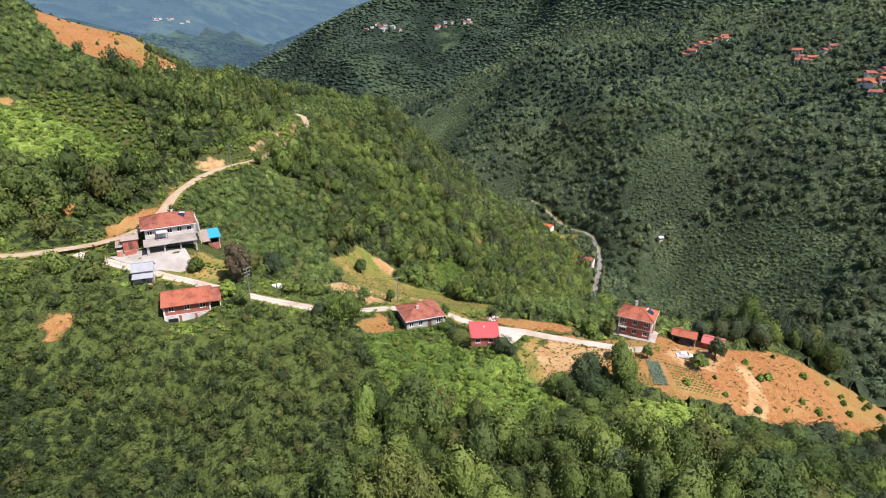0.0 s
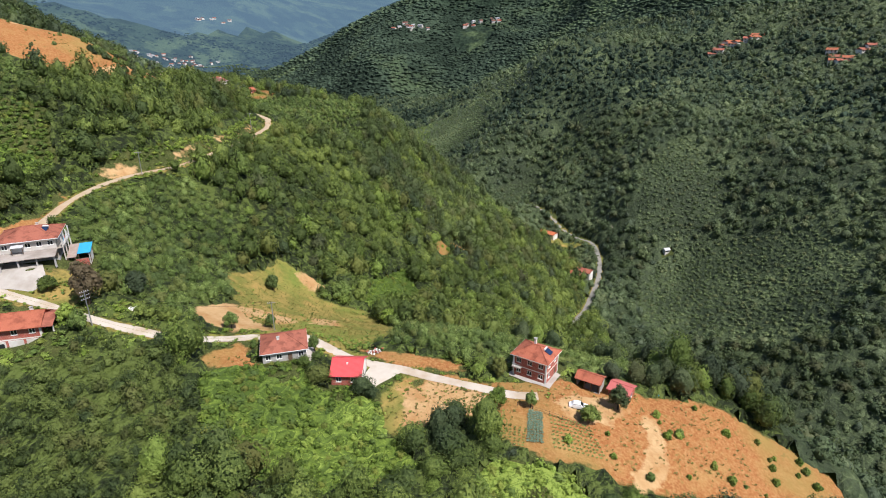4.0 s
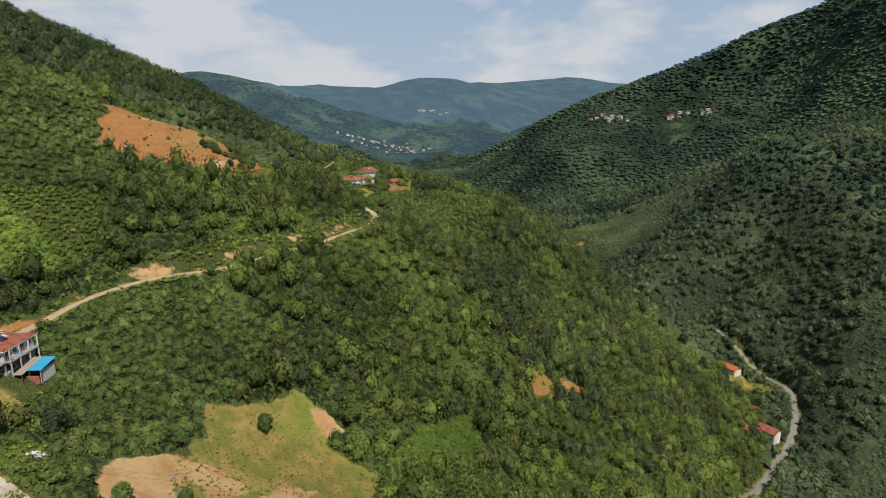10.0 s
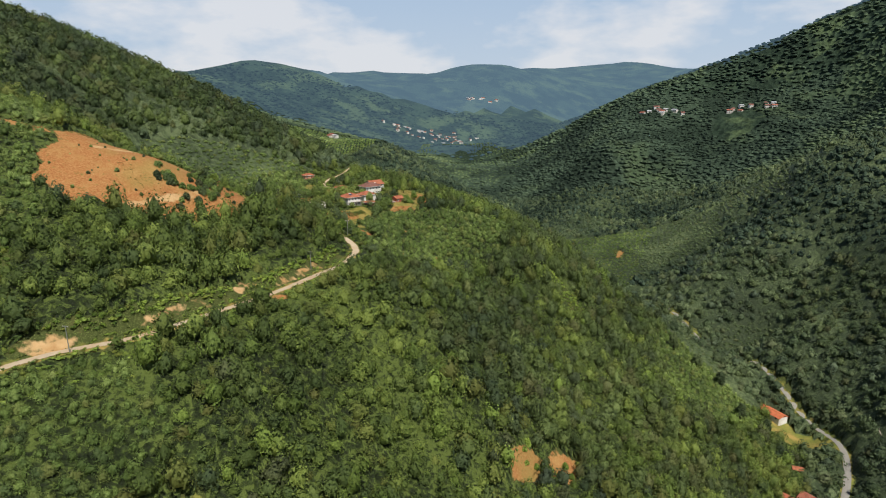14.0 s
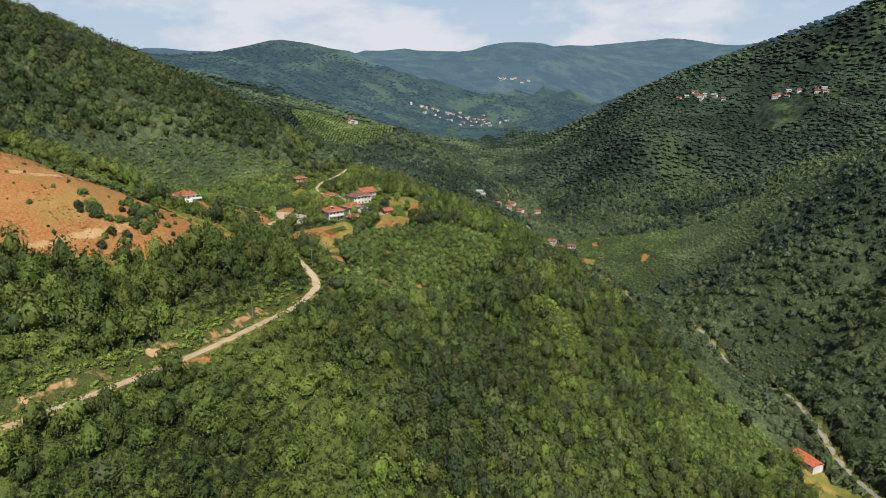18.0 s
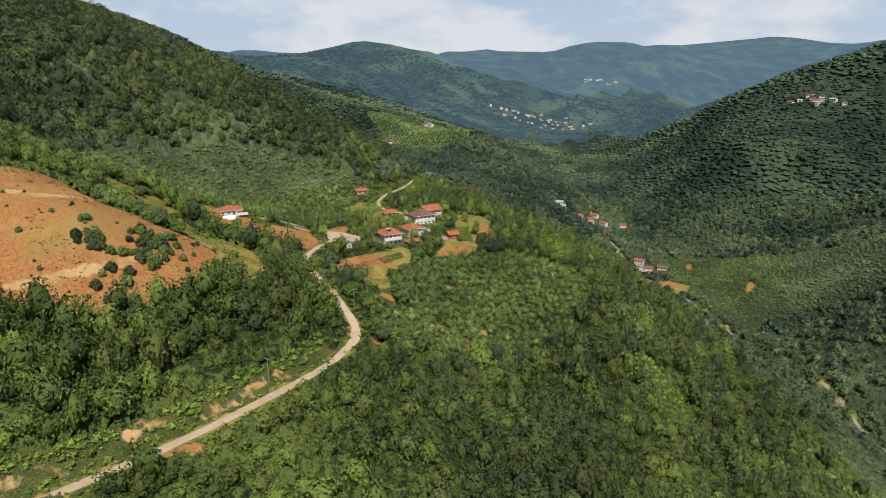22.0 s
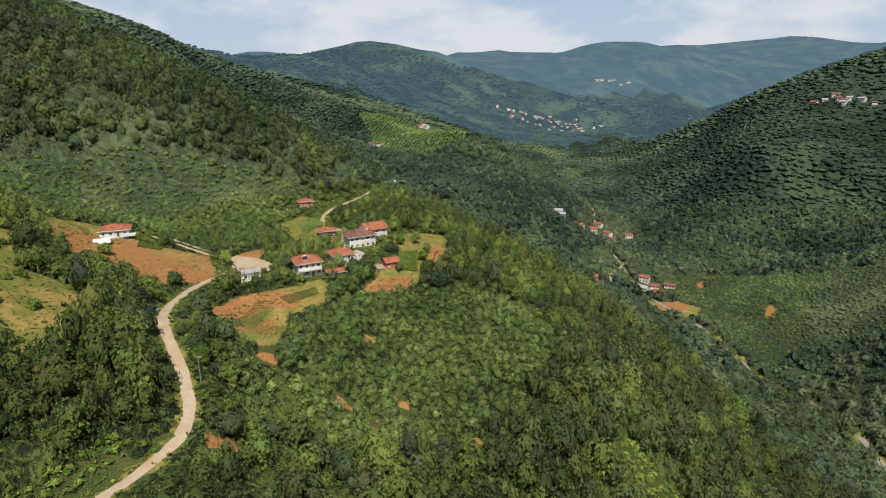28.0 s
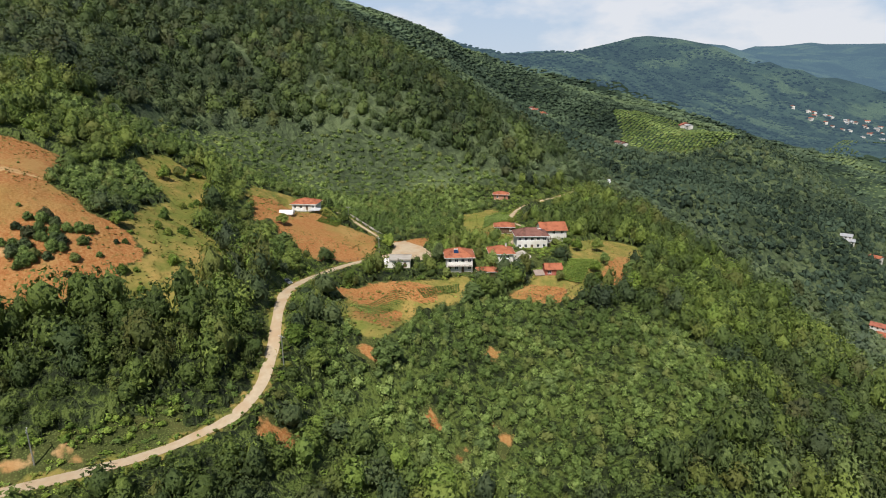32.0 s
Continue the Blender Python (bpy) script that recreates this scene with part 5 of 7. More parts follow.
M_WHITE = surface("white_plaster", (0.70, 0.685, 0.65), (0.82, 0.81, 0.78), 0.7, 0.9, 0.15, (0.58, 0.545, 0.49))
M_OLDWHITE = surface("aged_plaster", (0.58, 0.56, 0.53), (0.76, 0.745, 0.71), 0.9, 0.92, 0.3, (0.46, 0.42, 0.37))
M_REDWALL = brick_material("red_brick", (0.36, 0.085, 0.06), (0.46, 0.125, 0.085), (0.42, 0.30, 0.25))
M_HOLLOW = brick_material("hollow_brick", (0.44, 0.19, 0.11), (0.52, 0.25, 0.15), (0.50, 0.42, 0.36))
M_GREYWALL = surface("grey_block_wall", (0.34, 0.33, 0.31), (0.50, 0.49, 0.46), 1.4, 0.92, 0.4, (0.27, 0.26, 0.24))
M_STONEWALL = surface("stone_wall", (0.28, 0.27, 0.25), (0.46, 0.44, 0.41), 2.2, 0.95, 0.9)
M_DUSTY = surface("dusty_cement", (0.30, 0.27, 0.24), (0.44, 0.40, 0.36), 0.8, 0.92, 0.3, (0.24, 0.21, 0.18))
M_TRIM = surface("white_paint", (0.74, 0.74, 0.72), (0.84, 0.84, 0.82), 1.0, 0.6, 0.05)
M_WOODDARK = surface("old_timber", (0.09, 0.055, 0.035), (0.19, 0.125, 0.08), 3.0, 0.85, 0.5)
M_METAL = surface("grey_metal", (0.32, 0.33, 0.34), (0.46, 0.47, 0.48), 2.0, 0.45, 0.05, metal=0.7)
M_RUBBER = surface("rubber", (0.018, 0.018, 0.018), (0.035, 0.035, 0.035), 5.0, 0.8, 0.2)
M_CARWHITE = surface("white_car_paint", (0.76, 0.76, 0.76), (0.82, 0.82, 0.82), 0.5, 0.25, 0.0, spec=0.6)
M_CARGREY = surface("grey_car_paint", (0.22, 0.24, 0.26), (0.28, 0.30, 0.32), 0.5, 0.25, 0.0, metal=0.4, spec=0.6)
M_PLASTIC = surface("white_film", (0.70, 0.71, 0.70), (0.80, 0.81, 0.80), 0.8, 0.4, 0.2)
_g = Nodes("window_glass", 0.06, 0.7)
_g.bsdf.inputs["Base Color"].default_value = (0.02, 0.025, 0.03, 1)
M_GLASS = _g.mat
_g = Nodes("solar_glass", 0.12, 0.7)
_g.bsdf.inputs["Base Color"].default_value = (0.018, 0.035, 0.085, 1)
M_SOLAR = _g.mat


# ---- building blocks ----
def part(name, bm, mat, parent, label=""):
    me = bpy.data.meshes.new(name)
    bm.normal_update()
    bm.to_mesh(me)
    bm.free()
    me.materials.append(mat)
    ob = new(name, me)
    ob.parent = parent
    if label:
        ob["label"] = label
    return ob


def add_box(bm, x0, x1, y0, y1, z0, z1):
    v = [bm.verts.new(p) for p in ((x0, y0, z0), (x1, y0, z0), (x1, y1, z0), (x0, y1, z0), (x0, y0, z1), (x1, y0, z1), (x1, y1, z1), (x0, y1, z1))]
    for f in ((0, 3, 2, 1), (4, 5, 6, 7), (0, 1, 5, 4), (1, 2, 6, 5), (2, 3, 7, 6), (3, 0, 4, 7)):
        bm.faces.new([v[k] for k in f])


def boxes(*bs):
    bm = bmesh.new()
    for b in bs:
        add_box(bm, *b)
    return bm


def tube(bm, a, b, r0, r1=None, n=8):
    a, b, r1 = Vector(a), Vector(b), r0 if r1 is None else r1
    q = (b - a).to_track_quat("Z", "Y")
    rings = []
    for c, r in ((a, r0), (b, r1)):
        rings.append([bm.verts.new(c + q @ Vector((r * math.cos(2 * math.pi * k / n), r * math.sin(2 * math.pi * k / n), 0))) for k in range(n)])
    for k in range(n):
        bm.faces.new((rings[0][k], rings[0][(k + 1) % n], rings[1][(k + 1) % n], rings[1][k]))
    bm.faces.new(rings[0][::-1])
    bm.faces.new(rings[1])


def slab(bm, corners, thick):
    """A sloping plate under four or three corners."""
    top = [bm.verts.new(c) for c in corners]
    low = [bm.verts.new((c[0], c[1], c[2] - thick)) for c in corners]
    bm.faces.new(top)
    bm.faces.new(low[::-1])
    n = len(top)
    for k in range(n):
        bm.faces.new((top[k], low[k], low[(k + 1) % n], top[(k + 1) % n]))


def thing(name, label, category, x, y, z, turn=0.0, group=""):
    ob = new(name)
    ob.empty_display_size = 0.5
    ob.matrix_world = pose(x, y, z, 0, 0, turn)
    return tagged(ob, label, category, group)


SIDES = {"front": (0, -1), "right": (1, 0), "back": (0, 1), "left": (-1, 0)}


def side_frame(side, L, W):
    """For one side of a house: its length, and a placing of (along, out, up)."""
    sx, sy = SIDES[side]
    if sy:
        return L, lambda u, o, z: (u * -sy, sy * (W / 2 + o), z)
    return W, lambda u, o, z: (sx * (L / 2 + o), u * sx, z)


def place_box(bm, at, u0, u1, o0, o1, z0, z1):
    (xa, ya, _), (xb, yb, _) = at(u0, o0, 0), at(u1, o1, 0)
    add_box(bm, min(xa, xb), max(xa, xb), min(ya, yb), max(ya, yb), z0, z1)


def wall_side(house, side, L, W, z0, z1, openings, mat, thick=0.25, door_at=None):
    """One storey of one wall, with real openings for its windows and doors."""
    length, at = side_frame(side, L, W)
    lo, hi = -length / 2, length / 2
    if side in ("left", "right"):
        lo, hi = lo + thick, hi - thick
    holes = [(c - w / 2, c + w / 2, z0 + sill, z0 + sill + h) for c, sill, w, h in openings]
    us = sorted({round(q, 4) for q in [lo, hi] + [v for g in holes for v in g[:2]]})
    zs = sorted({round(min(q, z1), 4) for q in [z0, z1] + [v for g in holes for v in g[2:]]})
    solid = {}
    for i in range(len(us) - 1):
        for j in range(len(zs) - 1):
            u, z = (us[i] + us[i + 1]) / 2, (zs[j] + zs[j + 1]) / 2
            solid[i, j] = not any(g[0] < u < g[1] and g[2] < z < g[3] for g in holes)
    bm = bmesh.new()
    out = {(i, j): bm.verts.new(at(u, 0, z)) for i, u in enumerate(us) for j, z in enumerate(zs)}
    inn = {(i, j): bm.verts.new(at(u, -thick, z)) for i, u in enumerate(us) for j, z in enumerate(zs)}
    for (i, j), s in solid.items():
        if not s:
            continue
        ring = [(i, j), (i + 1, j), (i + 1, j + 1), (i, j + 1)]
        bm.faces.new([out[k] for k in ring])
        bm.faces.new([inn[k] for k in ring[::-1]])
        for n, (di, dj) in enumerate(((0, -1), (1, 0), (0, 1), (-1, 0))):
            if not solid.get((i + di, j + dj), False):
                p, q = ring[n], ring[(n + 1) % 4]
                bm.faces.new((out[q], out[p], inn[p], inn[q]))
    bmesh.ops.delete(bm, geom=[v for v in bm.verts if not v.link_faces], context="VERTS")
    bmesh.ops.recalc_face_normals(bm, faces=bm.faces)
    part("wall", bm, mat, house)
    for c, sill, w, h in openings:
        a, b, e, g = c - w / 2, c + w / 2, z0 + sill, z0 + sill + h
        fr = bmesh.new()
        if sill > 0.05:
            f = 0.09
            for q in ((a, b, e, e + f), (a, b, g - f, g), (a, a + f, e + f, g - f), (b - f, b, e + f, g - f), (c - f / 2, c + f / 2, e + f, g - f)):
                place_box(fr, at, q[0], q[1], -0.14, -0.05, q[2], q[3])
            win = part("window", fr, M_TRIM, house)
            pb = bmesh.new()
            place_box(pb, at, a + f, b - f, -0.11, -0.09, e + f, g - f)
            part("pane", pb, M_GLASS, win)
            sb = bmesh.new()
            place_box(sb, at, a - 0.08, b + 0.08, 0.002, 0.1, e - 0.07, e)
            part("sill", sb, M_TRIM, win)
        else:
            place_box(fr, at, a + 0.03, b - 0.03, -0.13, -0.07, e, g - 0.03)
            d = part("door", fr, M_WOODDARK, house)
            hb = bmesh.new()
            place_box(hb, at, b - 0.2, b - 0.08, -0.07, 0.0, e + 1.0, e + 1.06)
            part("handle", hb, M_METAL, d)


def hip_roof(house, L, W, z, rise, over, mat, shift=(0, 0)):
    a, b = L / 2 + over, W / 2 + over
    run = min(a, b) * 0.98
    ax, ay = (a - run, 0.0) if a >= b else (0.0, b - run)
    ax, ay = max(ax, 0.05 if a >= b else 0.0), max(ay, 0.05 if b > a else 0.0)
    t = z + rise
    r1, r2 = ((-ax, 0, t), (ax, 0, t)) if a >= b else ((0, -ay, t), (0, ay, t))
    c = [(-a, -b, z), (a, -b, z), (a, b, z), (-a, b, z)]
    bm = bmesh.new()
    v = [bm.verts.new(p) for p in c] + [bm.verts.new(r1), bm.verts.new(r2)]
    low = [bm.verts.new((p[0], p[1], p[2] - 0.16)) for p in c]
    if a >= b:
        fs = ((0, 1, 5, 4), (1, 2, 5), (2, 3, 4, 5), (3, 0, 4))
    else:
        fs = ((0, 1, 4), (1, 2, 5, 4), (2, 3, 5), (3, 0, 4, 5))
    for f in fs:
        bm.faces.new([v[k] for k in f])
    for k in range(4):
        bm.faces.new((v[k], low[k], low[(k + 1) % 4], v[(k + 1) % 4]))
    bm.faces.new(low[::-1])
    roof = part("roof", bm, mat, house)
    ends = [(c[0], r1), (c[3], r1 if a >= b else r2), (c[1], r2 if a >= b else r1), (c[2], r2), (r1, r2)]
    for p, q in ends:
        rb = bmesh.new()
        tube(rb, (p[0], p[1], p[2] + 0.03), (q[0], q[1], q[2] + 0.03), 0.11, n=6)
        part("ridge_cap", rb, mat, roof)
    fb = boxes((-a, a, -b - 0.03, -b, z - 0.2, z - 0.02), (-a, a, b, b + 0.03, z - 0.2, z - 0.02), (-a - 0.03, -a, -b, b, z - 0.2, z - 0.02), (a, a + 0.03, -b, b, z - 0.2, z - 0.02))
    part("fascia", fb, M_TRIM, roof)
    return roof


def gable_roof(house, L, W, z, rise, over, mat, gable_mat, end=0.4, ridge=0.0):
    a, b = L / 2 + end, W / 2 + over
    drop = rise * over / (W / 2)
    bm = bmesh.new()
    slab(bm, [(-a, -b, z - drop + 0.14), (a, -b, z - drop + 0.14), (a, ridge, z + rise + 0.14), (-a, ridge, z + rise + 0.14)], 0.12)
    slab(bm, [(-a, ridge, z + rise + 0.14), (a, ridge, z + rise + 0.14), (a, b, z - drop + 0.14), (-a, b, z - drop + 0.14)], 0.12)
    roof = part("roof", bm, mat, house)
    rb = bmesh.new()
    tube(rb, (-a, ridge, z + rise + 0.17), (a, ridge, z + rise + 0.17), 0.12, n=6)
    part("ridge_cap", rb, mat, roof)
    for s in (-1, 1):
        x = s * (L / 2 - 0.125)
        gb = bmesh.new()
        pts = [(-W / 2, z), (W / 2, z), (ridge, z + rise)]
        v0 = [gb.verts.new((x - 0.12, p, q)) for p, q in pts]
        v1 = [gb.verts.new((x + 0.12, p, q)) for p, q in pts]
        gb.faces.new(v0[::-1])
        gb.faces.new(v1)
        for k in range(3):
            gb.faces.new((v0[k], v0[(k + 1) % 3], v1[(k + 1) % 3], v1[k]))
        part("gable", gb, gable_mat, house)
    return roof


def flat_roof(house, L, W, z, over, mat):
    a, b = L / 2 + over, W / 2 + over
    roof = part("roof", boxes((-a, a, -b, b, z, z + 0.22)), mat, house)
    part("parapet", boxes((-a, a, -b, -b + 0.15, z + 0.22, z + 0.5), (-a, a, b - 0.15, b, z + 0.22, z + 0.5), (-a, -a + 0.15, -b + 0.15, b - 0.15, z + 0.22, z + 0.5), (a - 0.15, a, -b + 0.15, b - 0.15, z + 0.22, z + 0.5)), mat, roof)


def chimney(house, x, y, z0, z1, mat=None):
    c = part("chimney", boxes((x - 0.28, x + 0.28, y - 0.28, y + 0.28, z0, z1)), mat or M_WHITE, house)
    part("cap", boxes((x - 0.4, x + 0.4, y - 0.4, y + 0.4, z1 + 0.12, z1 + 0.2), (x - 0.25, x - 0.15, y - 0.25, y + 0.25, z1, z1 + 0.12), (x + 0.15, x + 0.25, y - 0.25, y + 0.25, z1, z1 + 0.12)), M_GREYWALL, c)


def solar_heater(house, x, y, z, turn):
    """Roof solar water heater: tilted panel and tank."""
    bm = bmesh.new()
    slab(bm, [(-0.9, -0.8, 0.2), (0.9, -0.8, 0.2), (0.9, 0.75, 0.95), (-0.9, 0.75, 0.95)], 0.1)
    panel = part("solar_panel", bm, M_SOLAR, house, "dark blue solar water panel")
    panel.matrix_local = pose(x, y, z, 0, 0, turn)
    tb = bmesh.new()
    tube(tb, (-0.75, 0.92, 1.12), (0.75, 0.92, 1.12), 0.2, n=12)
    part("water_tank", tb, M_TRIM, panel)
    for s in (-1, 1):
        for v, top in ((0.9, 1.0), (-0.72, 0.2)):
            lb = bmesh.new()
            tube(lb, (0.7 * s, v, top), (0.7 * s, v, -0.4), 0.035, n=6)
            part("leg", lb, M_METAL, panel)


def house(name, label, x, y, turn, L, W, storeys, wall, roof, roof_mat, wins=(3, 2, 2, 1), rise=2.0, over=0.6, low=1.6, drop=0.0, bands=None, door="front", skip=(), side_mats=None):
    """A house: plinth, walls storey by storey, windows, door, roof."""
    z = float(height(x, y)) - drop
    h = thing(name, label, "shed" if name == "shed" else "house", x, y, z, turn)
    part("plinth", boxes((-L / 2 - 0.08, L / 2 + 0.08, -W / 2 - 0.08, W / 2 + 0.08, -low - 1.5, 0.25)), M_GREYWALL, h)
    for s in range(storeys):
        z0, z1 = 0.25 + s * 2.8, 0.25 + (s + 1) * 2.8
        for side, n in zip(("front", "right", "back", "left"), wins):
            if (side, s) in skip:
                continue
            length = L if side in ("front", "back") else W
            ops = []
            for k in range(n):
                c = -length / 2 + length * (k + 0.5) / n
                if side == door and s == 0 and k == n // 2:
                    ops.append((c, 0.0, 1.0, 2.05))
                else:
                    ops.append((c, 0.95, min(1.25, length / n * 0.55), 1.25))
            wall_side(h, side, L, W, z0, z1, ops, (side_mats or {}).get(side, wall))
        if bands:
            part("band", boxes((-L / 2 - 0.05, L / 2 + 0.05, -W / 2 - 0.05, W / 2 + 0.05, z1 - 0.24, z1 - 0.004)), bands, h)
    if bands:
        for sx in (-1, 1):
            for sy in (-1, 1):
                cx, cy = sx * (L / 2 - 0.12), sy * (W / 2 - 0.12)
                part("corner_column", boxes((cx - 0.2, cx + 0.2, cy - 0.2, cy + 0.2, 0.252, 0.25 + storeys * 2.8 - 0.01)), bands, h)
    part("ceiling_slab", boxes((-L / 2 + 0.26, L / 2 - 0.26, -W / 2 + 0.26, W / 2 - 0.26, 0.25 + storeys * 2.8 - 0.2, 0.25 + storeys * 2.8 - 0.02)), M_CONCRETE, h)
    top = 0.25 + storeys * 2.8
    if roof == "hip":
        hip_roof(h, L, W, top + 0.16, rise, over, roof_mat)
    elif roof == "gable":
        gable_roof(h, L, W, top, rise, over, roof_mat, wall)
    else:
        flat_roof(h, L, W, top, over, roof_mat)
    return h, top


def railing(house, pts, z, h=0.95, name="railing"):
    bm = bmesh.new()
    for a, b in zip(pts[:-1], pts[1:]):
        n = max(2, int(math.dist(a, b) / 0.6))
        for k in range(n + 1):
            u = k / n
            q = (a[0] + (b[0] - a[0]) * u, a[1] + (b[1] - a[1]) * u)
            tube(bm, (*q, z), (*q, z + h), 0.03, n=5)
        for g in (0.45, h):
            tube(bm, (*a, z + g), (*b, z + g), 0.035, n=5)
    return part(name, bm, M_TRIM, house)


def lean_to(house, x0, x1, y0, y1, z0, z1, mat, posts=True, base=-1.0):
    """A sloping roof on posts; z0 at y0, z1 at y1."""
    bm = bmesh.new()
    slab(bm, [(x0, y0, z0), (x1, y0, z0), (x1, y1, z1), (x0, y1, z1)], 0.1)
    r = part("awning", bm, mat, house)
    if posts:
        for x in (x0 + 0.2, x1 - 0.2):
            pb = boxes((x - 0.07, x + 0.07, y0 + 0.15, y0 + 0.29, base, z0 - 0.1))
            part("post", pb, M_WOODDARK, r)
    return r


# ---- farm houses on the lane ----
def big_house():
    h, top = house("house", "two-storey white farmhouse with red hip roof and open concrete ground floor", -77.4, 152.6, 28, 12.4, 10.5, 2, M_OLDWHITE, "hip", M_TILE_OLD,
                   (5, 4, 3, 2), 2.3, 0.9, 2.5, 0.0, None, "back", (("front", 0), ("right", 0)))
    for u in (-5.9, -2.0, 2.0, 5.9):
        part("column", boxes((u - 0.2, u + 0.2, -5.2, -4.8, 0.25, 3.0)), M_CONCRETE, h)
        part("column", boxes((u - 0.2, u + 0.2, -9.3, -8.9, -0.9, 2.35)), M_GREYWALL, h)
    for v in (-1.6, 1.6):
        part("column", boxes((5.7, 6.1, v - 0.2, v + 0.2, 0.25, 3.0)), M_CONCRETE, h)
    part("inner_wall", boxes((-5.9, 5.7, 0.0, 0.25, 0.25, 3.0)), M_GREYWALL, h)
    part("carport_wall", boxes((-6.3, -6.05, -9.2, -5.27, -0.9, 2.4)), M_OLDWHITE, h)
    bm = bmesh.new()
    slab(bm, [(-6.9, -9.9, 2.45), (6.3, -9.9, 2.45), (6.3, -5.28, 3.0), (-6.9, -5.28, 3.0)], 0.18)
    part("carport_roof", bm, M_DUSTY, h, "dusty grey carport roof below the upper windows")
    part("balcony", boxes((6.21, 7.6, -5.2, 5.2, 2.8, 3.05)), M_CONCRETE, h)
    railing(h, [(7.5, -5.1), (7.5, 5.1)], 3.05)
    for v in (-5.0, -1.7, 1.7, 5.0):
        part("column", boxes((7.35, 7.6, v - 0.12, v + 0.12, -1.5, 5.8)), M_OLDWHITE, h)
    lean_to(h, -3.4, -0.6, -7.4, -5.3, 4.9, 5.25, M_GREYSHEET, True, 3.05)
    a = lean_to(h, 9.9, 13.0, -3.6, 2.6, 0.2, 1.1, M_BLUETARP, True, -3.0)
    a["label"] = "bright blue tarpaulin over the lean-to"
    lean_to(h, 7.7, 9.88, -5.6, 2.6, 0.0, 1.1, M_RUSTSHEET, True, -3.0)
    part("side_wall", boxes((7.8, 12.6, 2.2, 2.4, -3.0, 0.9)), M_REDWALL, h)
    part("side_wall", boxes((12.4, 12.6, -3.2, 2.18, -3.4, -0.2)), M_OLDWHITE, h)
    part("side_wall", boxes((7.9, 12.3, -3.6, -3.4, -3.4, -1.4)), M_REDWALL, h)
    part("crossbeam", boxes((5.9, 6.1, -9.3, -5.3, 1.6, 1.75)), M_WOODDARK, h)
    part("washing_line", boxes((7.42, 7.46, -4.8, 4.8, 4.7, 4.74)), M_METAL, h)
    for k in range(5):
        part("washing", boxes((7.40, 7.44, -4.4 + 1.8 * k, -3.5 + 1.8 * k, 3.9, 4.7)), (M_TRIM, M_BLUETARP, M_REDSHEET, M_TRIM, M_GREYSHEET)[k], h)
    chimney(h, 1.5, 2.2, top + 0.8, top + 2.3)
    solar_heater(h, 3.6, -1.6, top + 1.05, -25)


def small_red_store():
    h, top = house("shed", "small red brick store with a rusty roof beside the yard", -85, 145.5, 28, 3.6, 3.4, 1, M_REDWALL, "gable", M_RUSTSHEET, (1, 1, 0, 0), 0.7, 0.3, 2.0)
    lean_to(h, -3.6, -1.9, -2.6, 1.4, 1.7, 2.2, M_RUSTSHEET, True, -1.0)
    part("brick_stack", boxes((-3.4, -2.0, -4.2, -2.9, -1.0, 1.0)), M_HOLLOW, h)
    part("plank_stack", boxes((-1.5, 1.2, -4.0, -2.6, -1.0, 0.5)), M_REDWALL, h)


def grey_barn():
    h, top = house("shed", "weathered barn with dull grey sheet roof above the orchard", -75.5, 132.5, 20, 4.4, 3.8, 1, M_GREYWALL, "gable", M_OLDSHEET, (1, 1, 0, 1), 1.2, 0.5, 3.0)
    lean_to(h, -2.4, 2.4, -3.6, -1.96, 1.5, 2.4, M_OLDSHEET, True, -2.4)
    part("lower_store", boxes((0.2, 2.2, -3.8, -2.2, -3.0, -0.4)), M_REDWALL, h)


def brick_house():
    h, top = house("house", "red brick house with white framed base and wide red tile roof", -63, 127, 20, 10.5, 7.5, 2, M_REDWALL, "gable", M_TILE, (3, 2, 2, 1), 1.8, 0.8, 1.0, 3.2, M_WHITE, "right")
    for u in (-3.5, 0.0, 3.5):
        part("base_wall", boxes((u - 1.45, u + 1.45, -3.95, -3.77, 0.3, 2.7)), M_OLDWHITE, h)
    # dark sheet on the solid base wall stands for a shaded opening
    part("opening_shade_panel", boxes((-4.5, -2.3, -3.98, -3.955, 0.35, 2.2)), M_GLASS, h)
    for v in (-3.3, 0.4, 3.2):
        part("porch_post", boxes((7.4, 7.65, v - 0.12, v + 0.12, 1.0, 5.8)), M_WHITE, h)
    bm = bmesh.new()
    slab(bm, [(5.2, -4.4, 5.5), (7.9, -4.4, 5.5), (7.9, 0, 6.9), (5.2, 0, 6.9)], 0.12)
    slab(bm, [(5.2, 0, 6.9), (7.9, 0, 6.9), (7.9, 4.4, 5.5), (5.2, 4.4, 5.5)], 0.12)
    part("porch_roof", bm, M_TILE_OLD, h)
    part("porch_floor", boxes((5.34, 7.9, -3.7, 3.7, 0.3, 3.0)), M_CONCRETE, h)
    chimney(h, 2.5, 1.2, top + 0.8, top + 2.2)


def stone_house():
    h, top = house("house", "old stone house with a weathered red hip roof", -6.2, 137.5, 20, 10, 9, 1, M_STONEWALL, "hip", M_TILE_OLD, (4, 2, 2, 0), 2.3, 0.55, 2.0, 0.5, None, "front", (), {"front": M_GREYWALL, "right": M_WHITE})
    chimney(h, -1.2, -1.4, top + 0.9, top + 2.2)
    part("apron", boxes((-7.0, -5.1, -4.8, 5.0, -1.4, 0.15)), M_CONCRETE, h)


